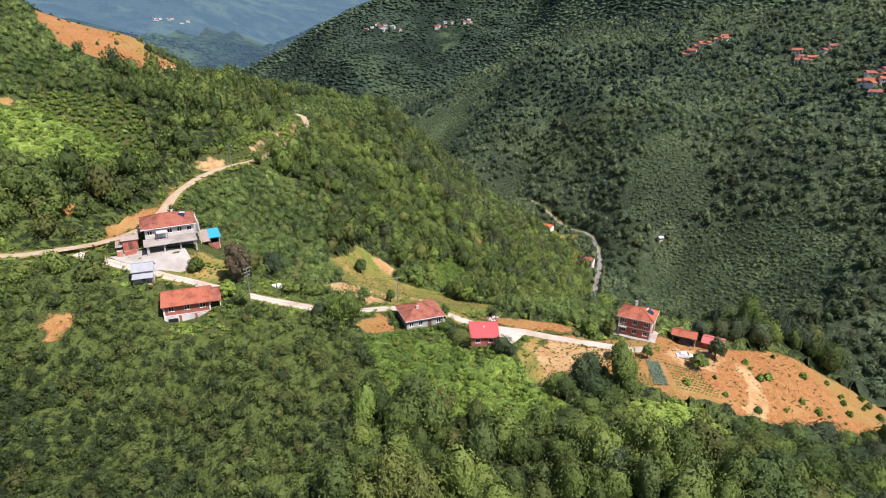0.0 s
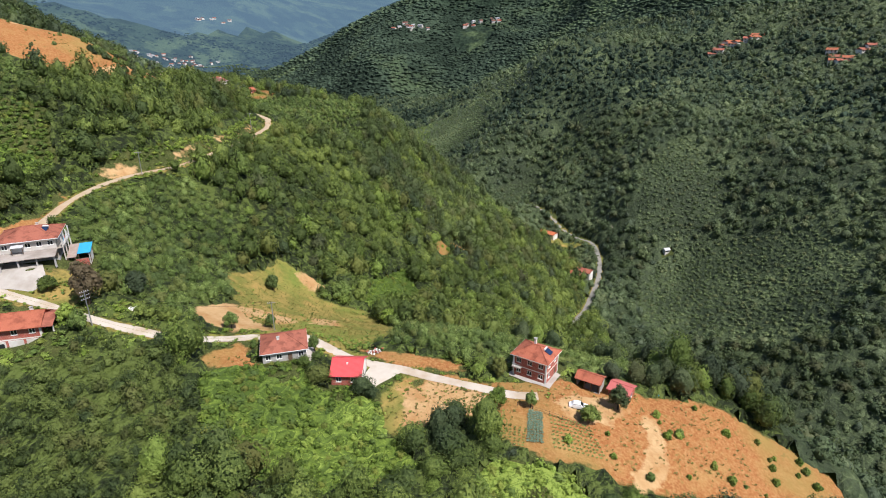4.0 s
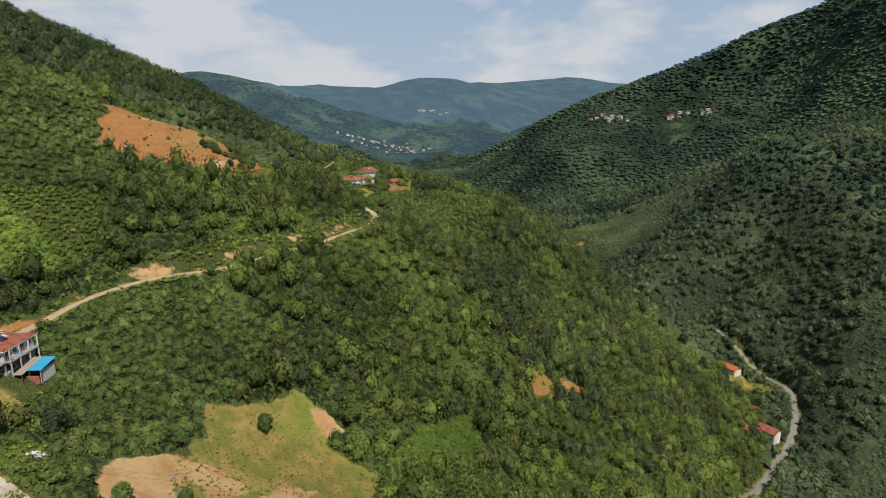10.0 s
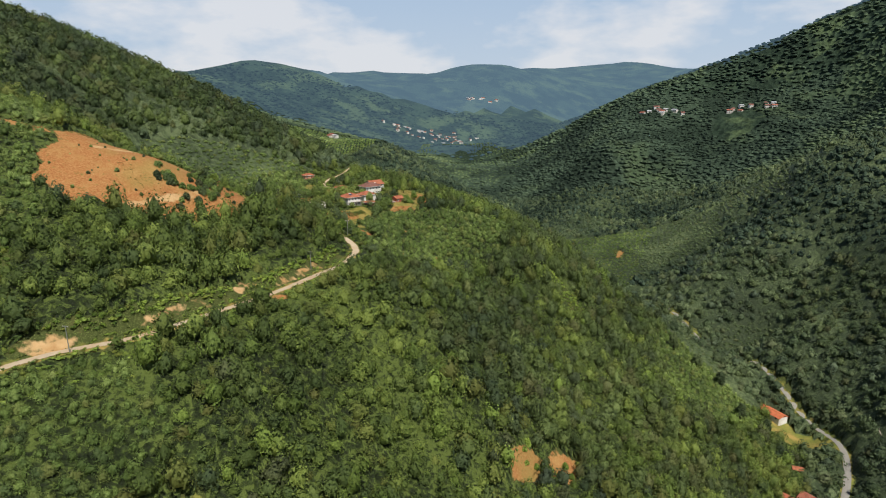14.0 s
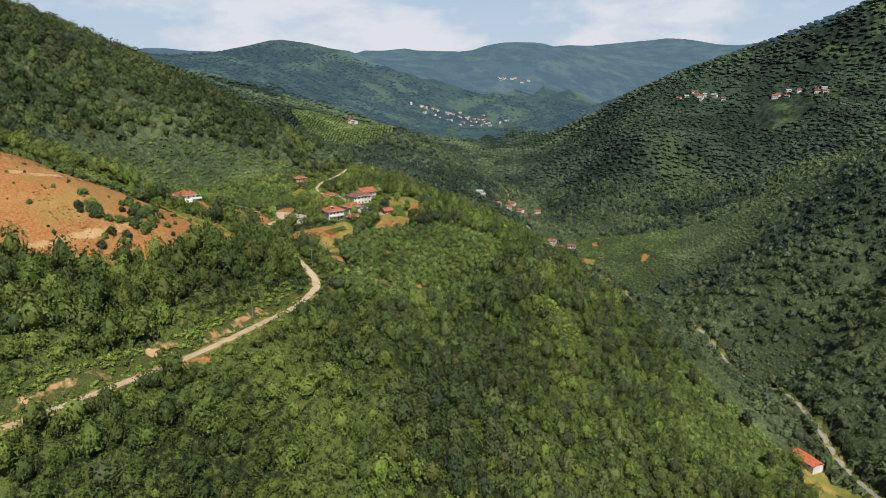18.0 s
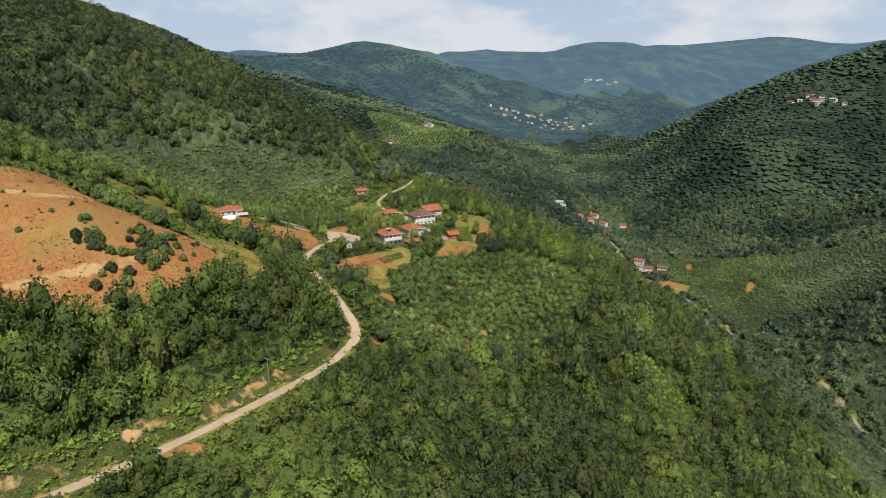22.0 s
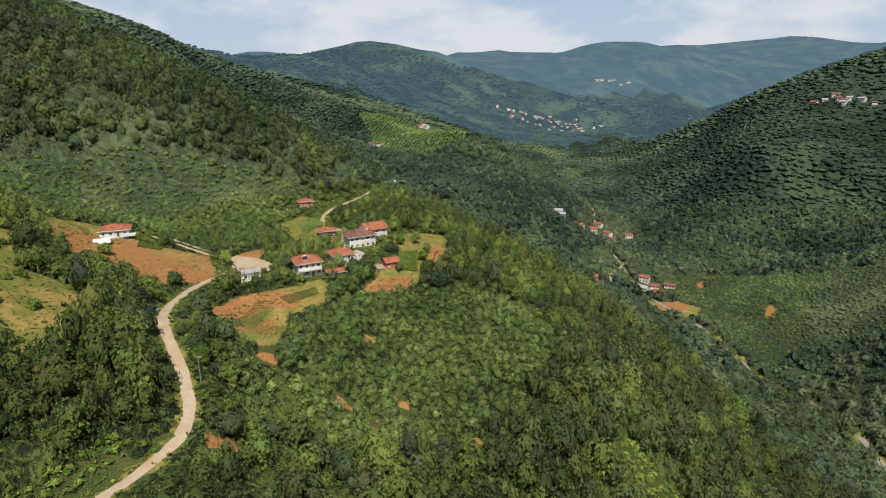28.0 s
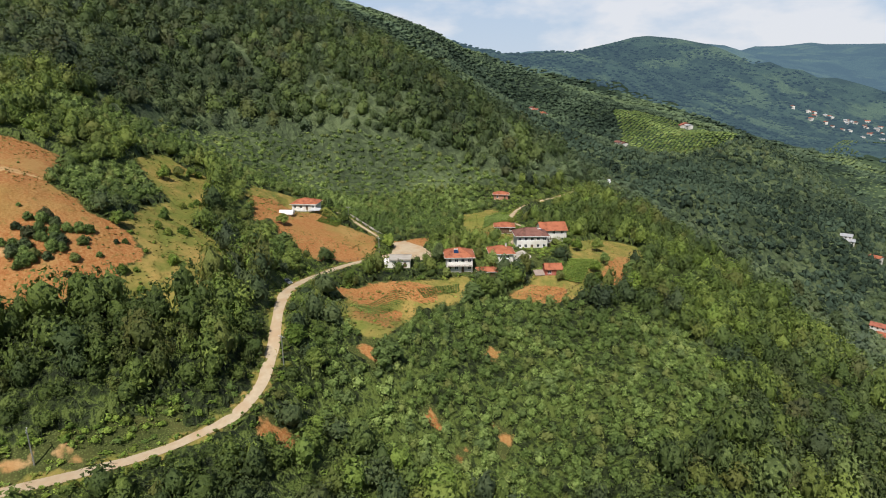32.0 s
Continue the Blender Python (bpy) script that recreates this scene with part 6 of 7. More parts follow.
def red_house():
    h, top = house("house", "low red-walled house with bright red sheet roof", 10.6, 133.2, 2, 6.8, 8.0, 1, M_REDWALL, "gable", M_REDSHEET, (2, 1, 1, 0), 2.0, 0.5, 2.0, 0.3, None, "right", (), {"right": M_WHITE})
    for g in [o for o in h.children if o.name.startswith("gable")]:
        g.data.materials[0] = M_WHITE
    part("vent", boxes((-0.2, 0.2, -1.6, -1.3, top + 1.2, top + 1.7)), M_TRIM, h)


def brick_two_storey():
    h, top = house("house", "two-storey red brick house with white bands and red hip roof", 55.2, 144.2, 61, 7.2, 8.8, 2, M_REDWALL, "hip", M_TILE, (2, 2, 2, 3), 2.0, 0.65, 2.0, 0.1, M_WHITE, "front")
    solar_heater(h, 0.2, -3.2, top + 0.72, 0)
    chimney(h, 1.5, 1.0, top + 1.3, top + 2.9)
    part("balcony", boxes((-4.75, -3.66, 2.0, 4.3, 2.85, 3.05)), M_CONCRETE, h)
    railing(h, [(-4.65, 2.1), (-4.65, 4.2)], 3.05)


def long_barn():
    h, top = house("shed", "open-fronted barn with orange tile roof", 68.8, 143.0, -28, 6.0, 3.8, 1, M_GREYWALL, "gable", M_TILE, (1, 0, 0, 0), 0.9, 0.5, 2.5, 0.2, None, "none", (("front", 0),))
    for u in (-2.8, -0.9, 0.9, 2.8):
        part("post", boxes((u - 0.1, u + 0.1, -1.9, -1.7, 0.25, 3.05)), M_WOODDARK, h)


def low_barn():
    h, top = house("shed", "low shed under faded red roof sheets", 76.0, 140.6, -32, 5.0, 4.6, 1, M_REDWALL, "gable", M_FADEDSHEET, (1, 1, 0, 0), 0.7, 0.5, 2.5, 1.2)


def wood_stack():
    s = thing("wood_stack", "pile of grey boards under white sheets beside the barn", "wood stack", 83, 146, float(height(83, 146)), -30)
    for k in range(6):
        part("board", boxes((-1.8, 1.8, -0.9 + 0.3 * k, -0.66 + 0.3 * k, 0.0, 0.5 + 0.08 * (k % 3))), M_WOODDARK, s)
    part("sheet", boxes((-1.2, 0.6, -0.6, 0.5, 0.72, 0.78)), M_GREYSHEET, s)
    part("tarpaulin", boxes((2.6, 4.0, -0.5, 0.5, -0.6, 0.3)), M_BLUETARP, s, "blue tarpaulin over a heap")


for _f in (big_house, small_red_store, grey_barn, brick_house, stone_house, red_house, brick_two_storey, long_barn, low_barn, wood_stack):
    _f()

patch("yard_1", M_CONCRETE, "pale concrete farmyard in front of the farmhouse")
patch("yard_6", M_CONCRETE, "pale concrete apron round the brick house")
patch("yard_7", M_CONCRETE, "pale concrete apron beside the stone house")
patch("yard_2", M_LANE, "white concrete ramp beside the red-roofed house")
patch("yard_3", M_CONCRETE, "pale concrete path behind the stone house")


# ---- hill village ----
def village():
    h, top = house("house", "white bungalow with orange hip roof beside the ploughed field", -226, 371.5, 66, 11, 8.5, 1, M_WHITE, "hip", M_TILE_ORANGE, (4, 2, 2, 2), 1.9, 0.7, 2.5)
    part("veranda", boxes((-5.5, 5.5, -6.3, -4.3, -2.0, 0.2)), M_GREYWALL, h)
    railing(h, [(-5.4, -6.2), (5.4, -6.2)], 0.2, 0.8)
    lean_to(h, 3.6, 8.2, -8.6, -4.6, 1.2, 1.6, M_GREYSHEET, True, -2.5)
    h, top = house("house", "small white house with flat grey roof beside the yard", -160.5, 397, 70, 7.5, 6, 1, M_WHITE, "flat", M_CONCRETE, (2, 1, 1, 1), 0.5, 0.4, 3.0)
    part("extension", boxes((-6.4, -3.85, -2.6, 2.2, -2.5, 2.3)), M_WHITE, h)
    h, top = house("house", "two-storey house with orange hip roof and solar panel", -150.9, 416.9, 72, 9.5, 9, 2, M_WHITE, "hip", M_TILE_ORANGE, (4, 3, 2, 2), 2.4, 0.9, 3.0, 0.3, None, "front", (), {"right": M_HOLLOW})
    solar_heater(h, -1.2, -2.2, top + 1.1, 0)
    part("balcony", boxes((-4.5, 4.5, -6.0, -4.52, 2.8, 3.0)), M_CONCRETE, h)
    railing(h, [(-4.4, -5.9), (4.4, -5.9)], 3.0)
    for u in (-4.3, 0.0, 4.3):
        part("column", boxes((u - 0.12, u + 0.12, -5.9, -5.66, -1.5, 2.8)), M_CONCRETE, h)
    house("shed", "low shed with orange tile roof under the house", -140.5, 423.5, 72, 6.2, 4.0, 1, M_WOODDARK, "hip", M_TILE_ORANGE, (1, 0, 0, 0), 1.0, 0.7, 2.0, 1.0)
    h, top = house("house", "two-storey white house with orange hip roof", -151.8, 434.6, 72, 8.6, 8.0, 2, M_WHITE, "hip", M_TILE_ORANGE, (2, 2, 2, 1), 2.1, 0.8, 3.0, 1.6)
    chimney(h, 2.0, 1.0, top + 1.2, top + 2.6)
    h, top = house("house", "long two-storey white house with brown tile roof", -163, 453.5, 72, 12.5, 8.5, 2, M_WHITE, "hip", M_TILE_BROWN, (5, 4, 3, 2), 2.4, 0.9, 3.0, 0.9)
    solar_heater(h, 3.4, -1.8, top + 1.0, 0)
    part("balcony", boxes((6.26, 7.6, -4.2, 4.2, 2.8, 3.0)), M_CONCRETE, h)
    for v in (-4.0, -1.3, 1.3, 4.0):
        part("post", boxes((7.35, 7.55, v - 0.1, v + 0.1, -2.0, 5.6)), M_WOODDARK, h)
    railing(h, [(7.5, -4.1), (7.5, 4.1)], 3.0)
    h, top = house("house", "white house with broad orange gable roof", -170, 467.5, 74, 11, 9, 2, M_WHITE, "gable", M_TILE_ORANGE, (3, 2, 2, 1), 2.2, 0.8, 3.0, 0.6)
    h, top = house("house", "timber house with orange tile roof above the village", -192, 456, 66, 8.5, 6, 1, M_WOODDARK, "hip", M_TILE_ORANGE, (3, 1, 1, 1), 1.5, 0.7, 3.0, 0.0)
    house("house", "small house with orange roof on the upper slope", -249, 482, 64, 8, 5.5, 1, M_HOLLOW, "hip", M_TILE_ORANGE, (2, 1, 1, 1), 1.4, 0.7, 3.0)
    h, top = house("shed", "red brick garden shed with orange roof", -135, 447.5, 72, 6, 4.8, 1, M_REDWALL, "gable", M_TILE_ORANGE, (2, 1, 0, 0), 1.3, 0.5, 2.5, 0.6)
    lean_to(h, -6.8, -3.2, -3.2, 1.8, 1.0, 1.5, M_RUSTSHEET, True, -2.0)
    house("shed", "half-built orange roofed shelter on the far slope", -238, 548, 60, 6, 4.5, 1, M_HOLLOW, "gable", M_TILE_ORANGE, (1, 1, 0, 0), 1.2, 0.5, 3.0)
    house("house", "small house with grey roof beyond the orchard", -262, 560, 60, 7, 6, 1, M_WHITE, "gable", M_GREYSHEET, (2, 1, 0, 0), 1.4, 0.5, 3.0)
    patch("yard_4", M_ROAD, "pale dusty yard between the village houses")
    patch("yard_5", M_CONCRETE, "pale concrete yard between the white houses")


village()


def polytunnel(x, y, turn, label):
    p = thing("greenhouse", label, "greenhouse", x, y, float(height(x, y)), turn)
    bm = bmesh.new()
    n, L, r = 10, 3.0, 1.9
    rows = [[bm.verts.new((s * L, r * math.cos(math.pi * k / n), 1.7 * math.sin(math.pi * k / n))) for k in range(n + 1)] for s in (-1, 1)]
    for k in range(n):
        bm.faces.new((rows[0][k], rows[1][k], rows[1][k + 1], rows[0][k + 1]))
    bm.faces.new(rows[0][::-1])
    bm.faces.new(rows[1])
    part("cover", bm, M_PLASTIC, p)
    for s in (-0.95, -0.32, 0.32, 0.95):
        hb = bmesh.new()
        q = [(s * L, 1.94 * math.cos(math.pi * k / n), 1.74 * math.sin(math.pi * k / n)) for k in range(n + 1)]
        for a, b in zip(q[:-1], q[1:]):
            tube(hb, a, b, 0.03, n=5)
        part("hoop", hb, M_METAL, p)


polytunnel(-208, 361, 70, "small white plastic tunnel greenhouse beside the field")


def wall_run(name, label, pts, h, thick, mat, step=6.0):
    c = curve(pts, step)
    bm = bmesh.new()
    z = height(c[:, 0], c[:, 1])
    for k in range(len(c) - 1):
        a, b = Vector((*c[k], z[k])), Vector((*c[k + 1], z[k + 1]))
        s = Vector((-(b - a).y, (b - a).x, 0)).normalized() * thick / 2
        v = [bm.verts.new(q) for q in (a - s, b - s, b + s, a + s)]
        w = [bm.verts.new(q.co + Vector((0, 0, h))) for q in v]
        for q in v:
            q.co.z -= 0.6
        bm.faces.new(w)
        for i in range(4):
            bm.faces.new((v[i], v[(i + 1) % 4], w[(i + 1) % 4], w[i]))
    me = bpy.data.meshes.new(name)
    bm.to_mesh(me)
    bm.free()
    me.materials.append(mat)
    return tagged(new(name, me), label, "wall")


wall_run("garden_wall", "low pale concrete wall along the ploughed field", [(-228, 392), (-216, 395.3), (-204, 398.3), (-195, 401.3)], 0.8, 0.35, M_CONCRETE)


def fence(label, pts, gap=3.0, h=1.2):
    c = curve(pts, gap)
    z = height(c[:, 0], c[:, 1])
    f = thing("fence", label, "fence", float(c[0, 0]), float(c[0, 1]), float(z[0]))
    o = Vector((c[0, 0], c[0, 1], z[0]))
    for k in range(len(c)):
        p = Vector((*c[k], z[k])) - o
        bm = bmesh.new()
        tube(bm, p - Vector((0, 0, 0.3)), p + Vector((0, 0, h)), 0.06, 0.05, 6)
        part("post", bm, M_WOODDARK, f)
        if k:
            q = Vector((*c[k - 1], z[k - 1])) - o
            bm = bmesh.new()
            for g in (0.55, 1.05):
                tube(bm, q + Vector((0, 0, g)), p + Vector((0, 0, g)), 0.03, n=5)
            part("rail", bm, M_WOODDARK, f)


fence("weathered wooden fence along the field edge", [(-161, 364), (-164, 374), (-171, 388)])
fence("weathered wooden fence between the yard and the planted soil", [(50, 128.5), (57, 126.5), (66, 124.5)])
fence("weathered wooden fence round the village meadow", [(-126, 429), (-121, 440), (-127, 456)])


# ---- poles, cars ----
def power_pole(x, y, turn, h=8.5, arms=2):
    p = thing("power_pole", "grey wooden power pole with crossarms beside the road", "power pole", x, y, float(height(x, y)), turn, "power poles")
    bm = bmesh.new()
    tube(bm, (0, 0, -0.8), (0, 0, h), 0.15, 0.10, 8)
    part("mast", bm, M_METAL, p)
    for k in range(arms):
        z = h - 0.4 - 0.9 * k
        arm = part("crossarm", boxes((-1.0, 1.0, -0.06, 0.06, z, z + 0.12)), M_METAL, p)
        for u in (-0.9, -0.4, 0.4, 0.9):
            ib = bmesh.new()
            tube(ib, (u, 0, z + 0.12), (u, 0, z + 0.34), 0.05, 0.03, 6)
            part("insulator", ib, M_WHITE, arm)
    return p


for _p in ((-13, 149, 20, 8.5, 1), (-49, 131, 60, 9.0, 3), (-96, 348, 40, 8.0, 1), (-76, 300, 10, 8.0, 1), (-77, 205, 15, 8.0, 1), (-171, 391.5, 30, 8.0, 1), (-212, 388, 60, 8.0, 1)):
    power_pole(*_p)


def wires(a, b, h):
    pa, pb = Vector((*a, float(height(*a)) + h)), Vector((*b, float(height(*b)) + h))
    w = thing("power_line", "thin dark overhead power line between poles", "power line", *pa)
    for off in (-0.8, 0.8):
        bm = bmesh.new()
        q = [(pb - pa) * (k / 12) + Vector((0, off, -1.6 * (1 - (2 * k / 12 - 1) ** 2))) for k in range(13)]
        for u, v in zip(q[:-1], q[1:]):
            tube(bm, u, v, 0.02, n=4)
        part("wire", bm, M_RUBBER, w)


wires((-13, 149), (-49, 131), 8.2)


def vehicle(name, label, x, y, turn, L, W, H, paint, van):
    z = float(height(x, y))
    c = thing(name, label, "van" if van else "car", x, y, z, turn)
    prof = [(-L / 2, 0.35), (-L / 2, H * 0.55), (-L / 2 + 0.12, H * 0.62)]
    prof += [(-L / 2 + 0.3, H), (L / 2 - 1.55, H), (L / 2 - 0.75, H * 0.6)] if van else [(-L / 2 + 0.55, H * 0.63), (-L / 2 + 1.05, H), (L / 2 - 1.9, H), (L / 2 - 1.15, H * 0.62)]
    prof += [(L / 2 - 0.08, H * 0.5), (L / 2, 0.35)]
    bm = bmesh.new()
    a = [bm.verts.new((u, -W / 2 + (0.12 if v > H * 0.7 else 0), v)) for u, v in prof]
    b = [bm.verts.new((u, W / 2 - (0.12 if v > H * 0.7 else 0), v)) for u, v in prof]
    bm.faces.new(a)
    bm.faces.new(b[::-1])
    for k in range(len(prof)):
        bm.faces.new((a[k], b[k], b[(k + 1) % len(prof)], a[(k + 1) % len(prof)]))
    bmesh.ops.recalc_face_normals(bm, faces=bm.faces)
    bmesh.ops.bevel(bm, geom=bm.edges[:], offset=0.05, segments=2, affect="EDGES")
    body = part("body", bm, paint, c)
    lo, hi = H * 0.64, H * 0.9
    for s in (-1, 1):
        for u0, u1 in (((-L / 2 + 0.4, -0.3), (-0.2, L / 2 - 1.6)) if van else ((-L / 2 + 1.0, -0.15), (-0.05, L / 2 - 1.75))):
            part("side_window", boxes((u0, u1, s * (W / 2 - 0.09) - 0.02, s * (W / 2 - 0.09) + 0.025, lo, hi)), M_GLASS, body)
    wb = bmesh.new()
    if van:
        slab(wb, [(L / 2 - 0.80, -W / 2 + 0.25, H * 0.64), (L / 2 - 0.80, W / 2 - 0.25, H * 0.64), (L / 2 - 1.5, W / 2 - 0.25, H * 0.97), (L / 2 - 1.5, -W / 2 + 0.25, H * 0.97)], 0.05)
    else:
        slab(wb, [(L / 2 - 1.18, -W / 2 + 0.2, H * 0.65), (L / 2 - 1.18, W / 2 - 0.2, H * 0.65), (L / 2 - 1.86, W / 2 - 0.2, H * 0.98), (L / 2 - 1.86, -W / 2 + 0.2, H * 0.98)], 0.05)
    part("windscreen", wb, M_GLASS, body)
    for s in (-1, 1):
        part("headlight", boxes((L / 2 - 0.03, L / 2 + 0.03, s * W * 0.36 - 0.16, s * W * 0.36 + 0.16, H * 0.38, H * 0.47)), M_TRIM, body)
        for u in (-L / 2 + 0.8, L / 2 - 0.85):
            tb = bmesh.new()
            tube(tb, (u, s * (W / 2 - 0.2), 0.32), (u, s * (W / 2 + 0.01), 0.32), 0.32, n=16)
            w = part("wheel", tb, M_RUBBER, c)
            rb = bmesh.new()
            tube(rb, (u, s * (W / 2 + 0.01), 0.32), (u, s * (W / 2 + 0.03), 0.32), 0.19, n=12)
            part("rim", rb, M_METAL, w)


vehicle("car", "white estate car parked on the bare yard", 64.2, 131.2, -8, 4.5, 1.75, 1.55, M_CARWHITE, False)
vehicle("car", "grey car parked beside the hill road", -139.5, 353.6, 30, 4.2, 1.7, 1.42, M_CARGREY, False)


def slab_stack(x, y):
    s = thing("slab_stack", "pale concrete slabs stacked on the grass beside the lane", "slabs", x, y, float(height(x, y)), 15)
    for k in range(4):
        part("slab", boxes((-2.4 + 1.5 * k, -1.3 + 1.5 * k, -0.9 + 0.2 * (k % 2), 0.9, -0.2, 0.35 + 0.12 * (k % 3))), M_TRIM, s)


slab_stack(-45.5, 141)


def rubble(x, y, turn):
    rng = random.Random(8)
    s = thing("brick_pile", "heap of broken bricks and pale rubble beside the lane", "rubble", x, y, float(height(x, y)), turn)
    for k in range(26):
        bm = boxes((-0.3, 0.3, -0.18, 0.18, 0, 0.22))
        b = part("brick", bm, (M_REDWALL, M_CONCRETE, M_TRIM)[k % 3], s)
        b.matrix_local = pose(rng.gauss(0, 1.0), rng.gauss(0, 0.7), rng.uniform(-0.05, 0.35), rng.uniform(-30, 30), rng.uniform(-30, 30), rng.uniform(0, 180))


rubble(14.5, 144.5, 20)


# ---- single trees and shrubs ----
def tree_mesh(seed, blades=760, size=0.105, squash=1.0):
    """Crown of leaf clumps on a few limbs, unit radius."""
    rng = np.random.default_rng(seed)
    cc, rr = crown_lumps(rng, 12)
    v, f = cards(blades, rng, squash, size, (cc, rr), -0.75)
    allv, t, base = [v], [f], len(v)
    for c, r in zip(cc, rr):
        cv, cf = core(rng, squash, r * 0.8, 1)
        allv.append(cv + c * [1, 1, squash])
        t.append(cf[:, :3] + base)
        base += len(cv)
    me = bpy.data.meshes.new("crown")
    fill_mesh(me, np.vstack(allv), np.vstack(t))
    return me


def trunk_mesh():
    bm = bmesh.new()
    tube(bm, (0, 0, -0.4), (0.02, 0, 0.35), 0.07, 0.05, 8)
    tube(bm, (0.02, 0, 0.35), (0.0, 0.03, 0.8), 0.05, 0.025, 7)
    for k in range(5):
        a = k * 1.3
        tube(bm, (0.02, 0, 0.28 + 0.07 * k), (0.32 * math.cos(a), 0.32 * math.sin(a), 0.55 + 0.07 * k), 0.03, 0.012, 6)
    me = bpy.data.meshes.new("trunk")
    bm.to_mesh(me)
    bm.free()
    me.materials.append(M_BARK)
    return me


TRUNK = trunk_mesh()
CROWNS = {}


def crown_of(mat, k):
    key = (mat.name, k)
    if key not in CROWNS:
        me = tree_mesh(50 + k)
        me.materials.append(mat)
        CROWNS[key] = me
    return CROWNS[key]


def tree(x, y, r, h, mat, k, label, group="", name="tree", category="tree"):
    """A tree: trunk with limbs, and a crown of leaf clumps."""
    ob = thing(name, label, category, x, y, float(height(x, y)), (k * 67) % 360, group)
    t = new("trunk", TRUNK)
    t.parent = ob
    t.scale = (h * 0.6, h * 0.6, h * 0.9)
    c = new("crown", crown_of(mat, k % 4))
    c.parent = ob
    c.location = (0, 0, h * 0.56)
    c.scale = (r, r, h * 0.46)
    return ob


# x, y, radius, height
VILLAGE_TREES_A = [(-195, 358, 2.8, 4.5), (-171, 356, 3.6, 6), (-157, 352, 4.0, 7), (-152, 357, 3.6, 7), (-162, 369, 2.6, 6), (-181, 398, 2.8, 6.5), (-157, 411, 2.8, 8), (-143, 427, 2.6, 7.5), (-133, 432, 3.4, 9), (-127, 417, 4.4, 9), (-98, 375, 4.8, 8), (-104, 352, 3.6, 6), (-97, 356, 3.6, 6.5), (-129, 447, 1.8, 4), (-133, 465, 2.6, 5), (-122, 455, 2.4, 6), (-127, 476, 3.2, 7), (-115, 468, 3.6, 9), (-112, 474, 3.4, 9), (-126, 412, 4.2, 7)]
VILLAGE_TREES_B = [(-131, 427, 3.6, 8), (-136, 436.5, 3.0, 9.5), (-159, 411, 2.6, 8), (-152, 469, 2.4, 5), (-151, 478, 2.6, 6), (-139, 473, 2.0, 5), (-122, 458, 2.6, 6), (-156, 427, 2.4, 5), (-143, 409, 2.0, 4), (-205, 466, 2.4, 4), (-214, 478, 2.6, 5), (-181, 447, 2.2, 4), (-172, 441, 2.4, 4.5), (-226, 486, 2.8, 5), (-185, 462, 2.0, 4)]
VILLAGE_TREES = VILLAGE_TREES_A + VILLAGE_TREES_B
FIELD_TREES = [(-202, 316, 2.4, 4), (-209, 321, 2.6, 4.5), (-215, 325, 2.2, 3.6), (-206, 331, 2.0, 4), (-143, 309, 2.4, 5), (-189, 334, 2.6, 5), (-178, 339, 2.8, 6), (-170, 338, 2.4, 5), (-196, 338, 2.2, 5), (-220, 336, 2.6, 5), (-164, 333, 1.8, 3)]
for _k, (_x, _y, _r, _h) in enumerate(FIELD_TREES):
    tree(_x, _y, _r, _h, M_YOUNG if _k % 3 else M_BUSH, _k + 1, "bright green young tree on the grass slope", "slope trees")
for _k, (_x, _y, _r, _h) in enumerate(VILLAGE_TREES):
    tree(_x, _y, _r, _h, (M_WOOD, M_HAZEL, M_BUSH)[(_k * 7) % 3] if _k not in (6, 8) else M_DARKTREE, _k, "leafy broadleaf tree beside the village houses and fields", "village trees")
LANE_TREES = [(-30, 192, 2.6, 5.5), (9, 193, 3.4, 6.5), (-11, 209, 4.0, 8), (-18, 216, 4.2, 9), (-15.5, 153, 1.7, 4), (0.5, 139.6, 1.6, 4.2), (46, 139.5, 2.4, 6), (45.5, 128, 2.4, 5), (53, 128.4, 1.5, 4),
              (66, 127, 2.6, 4.6), (74, 134.5, 2.5, 6.5), (-22, 144, 2.2, 4.5), (-66, 140.5, 2.3, 4), (-54, 130, 2.4, 5), (-50, 128.5, 2.2, 6), (-34, 139, 2.0, 4)]
for _k, (_x, _y, _r, _h) in enumerate(LANE_TREES):
    tree(_x, _y, _r, _h, M_DARKTREE if _k == 10 else (M_WOOD, M_BUSH, M_HAZEL)[_k % 3], _k + 3, "green broadleaf tree beside the lane and yards", "lane trees")
tree(-54.0, 138.2, 3.7, 11.5, M_COPPER, 2, "tall brown-leaved tree beside the lane")
tree(-48, 148, 3.2, 7.0, M_DARKTREE, 3, "dark green tree beside the brown-leaved one")
for _k in range(16):
    _a = _k * 0.13
    tree(-128 + 19 * _k * 0.8, 566 + 11 * math.sin(_k * 2.1) - 3.1 * _k, 3.6, 11 + (_k % 3), M_DARKTREE, _k, "tall dark tree on the wooded spur", "spur trees")


def shrub(x, y, r, k, mat=None, label="dark green hazel shrub on the bare red soil", group="field shrubs"):
    ob = new("shrub", crown_of(mat or (M_DARKTREE if k % 3 == 1 else M_HAZEL), k % 4))
    ob.matrix_world = pose(x, y, float(height(x, y)) + r * 0.42, 0, 0, (k * 83) % 360) @ Matrix.Diagonal((r, r, r * 1.0, 1))
    return tagged(ob, label, "shrub", group)


_rng = random.Random(4)
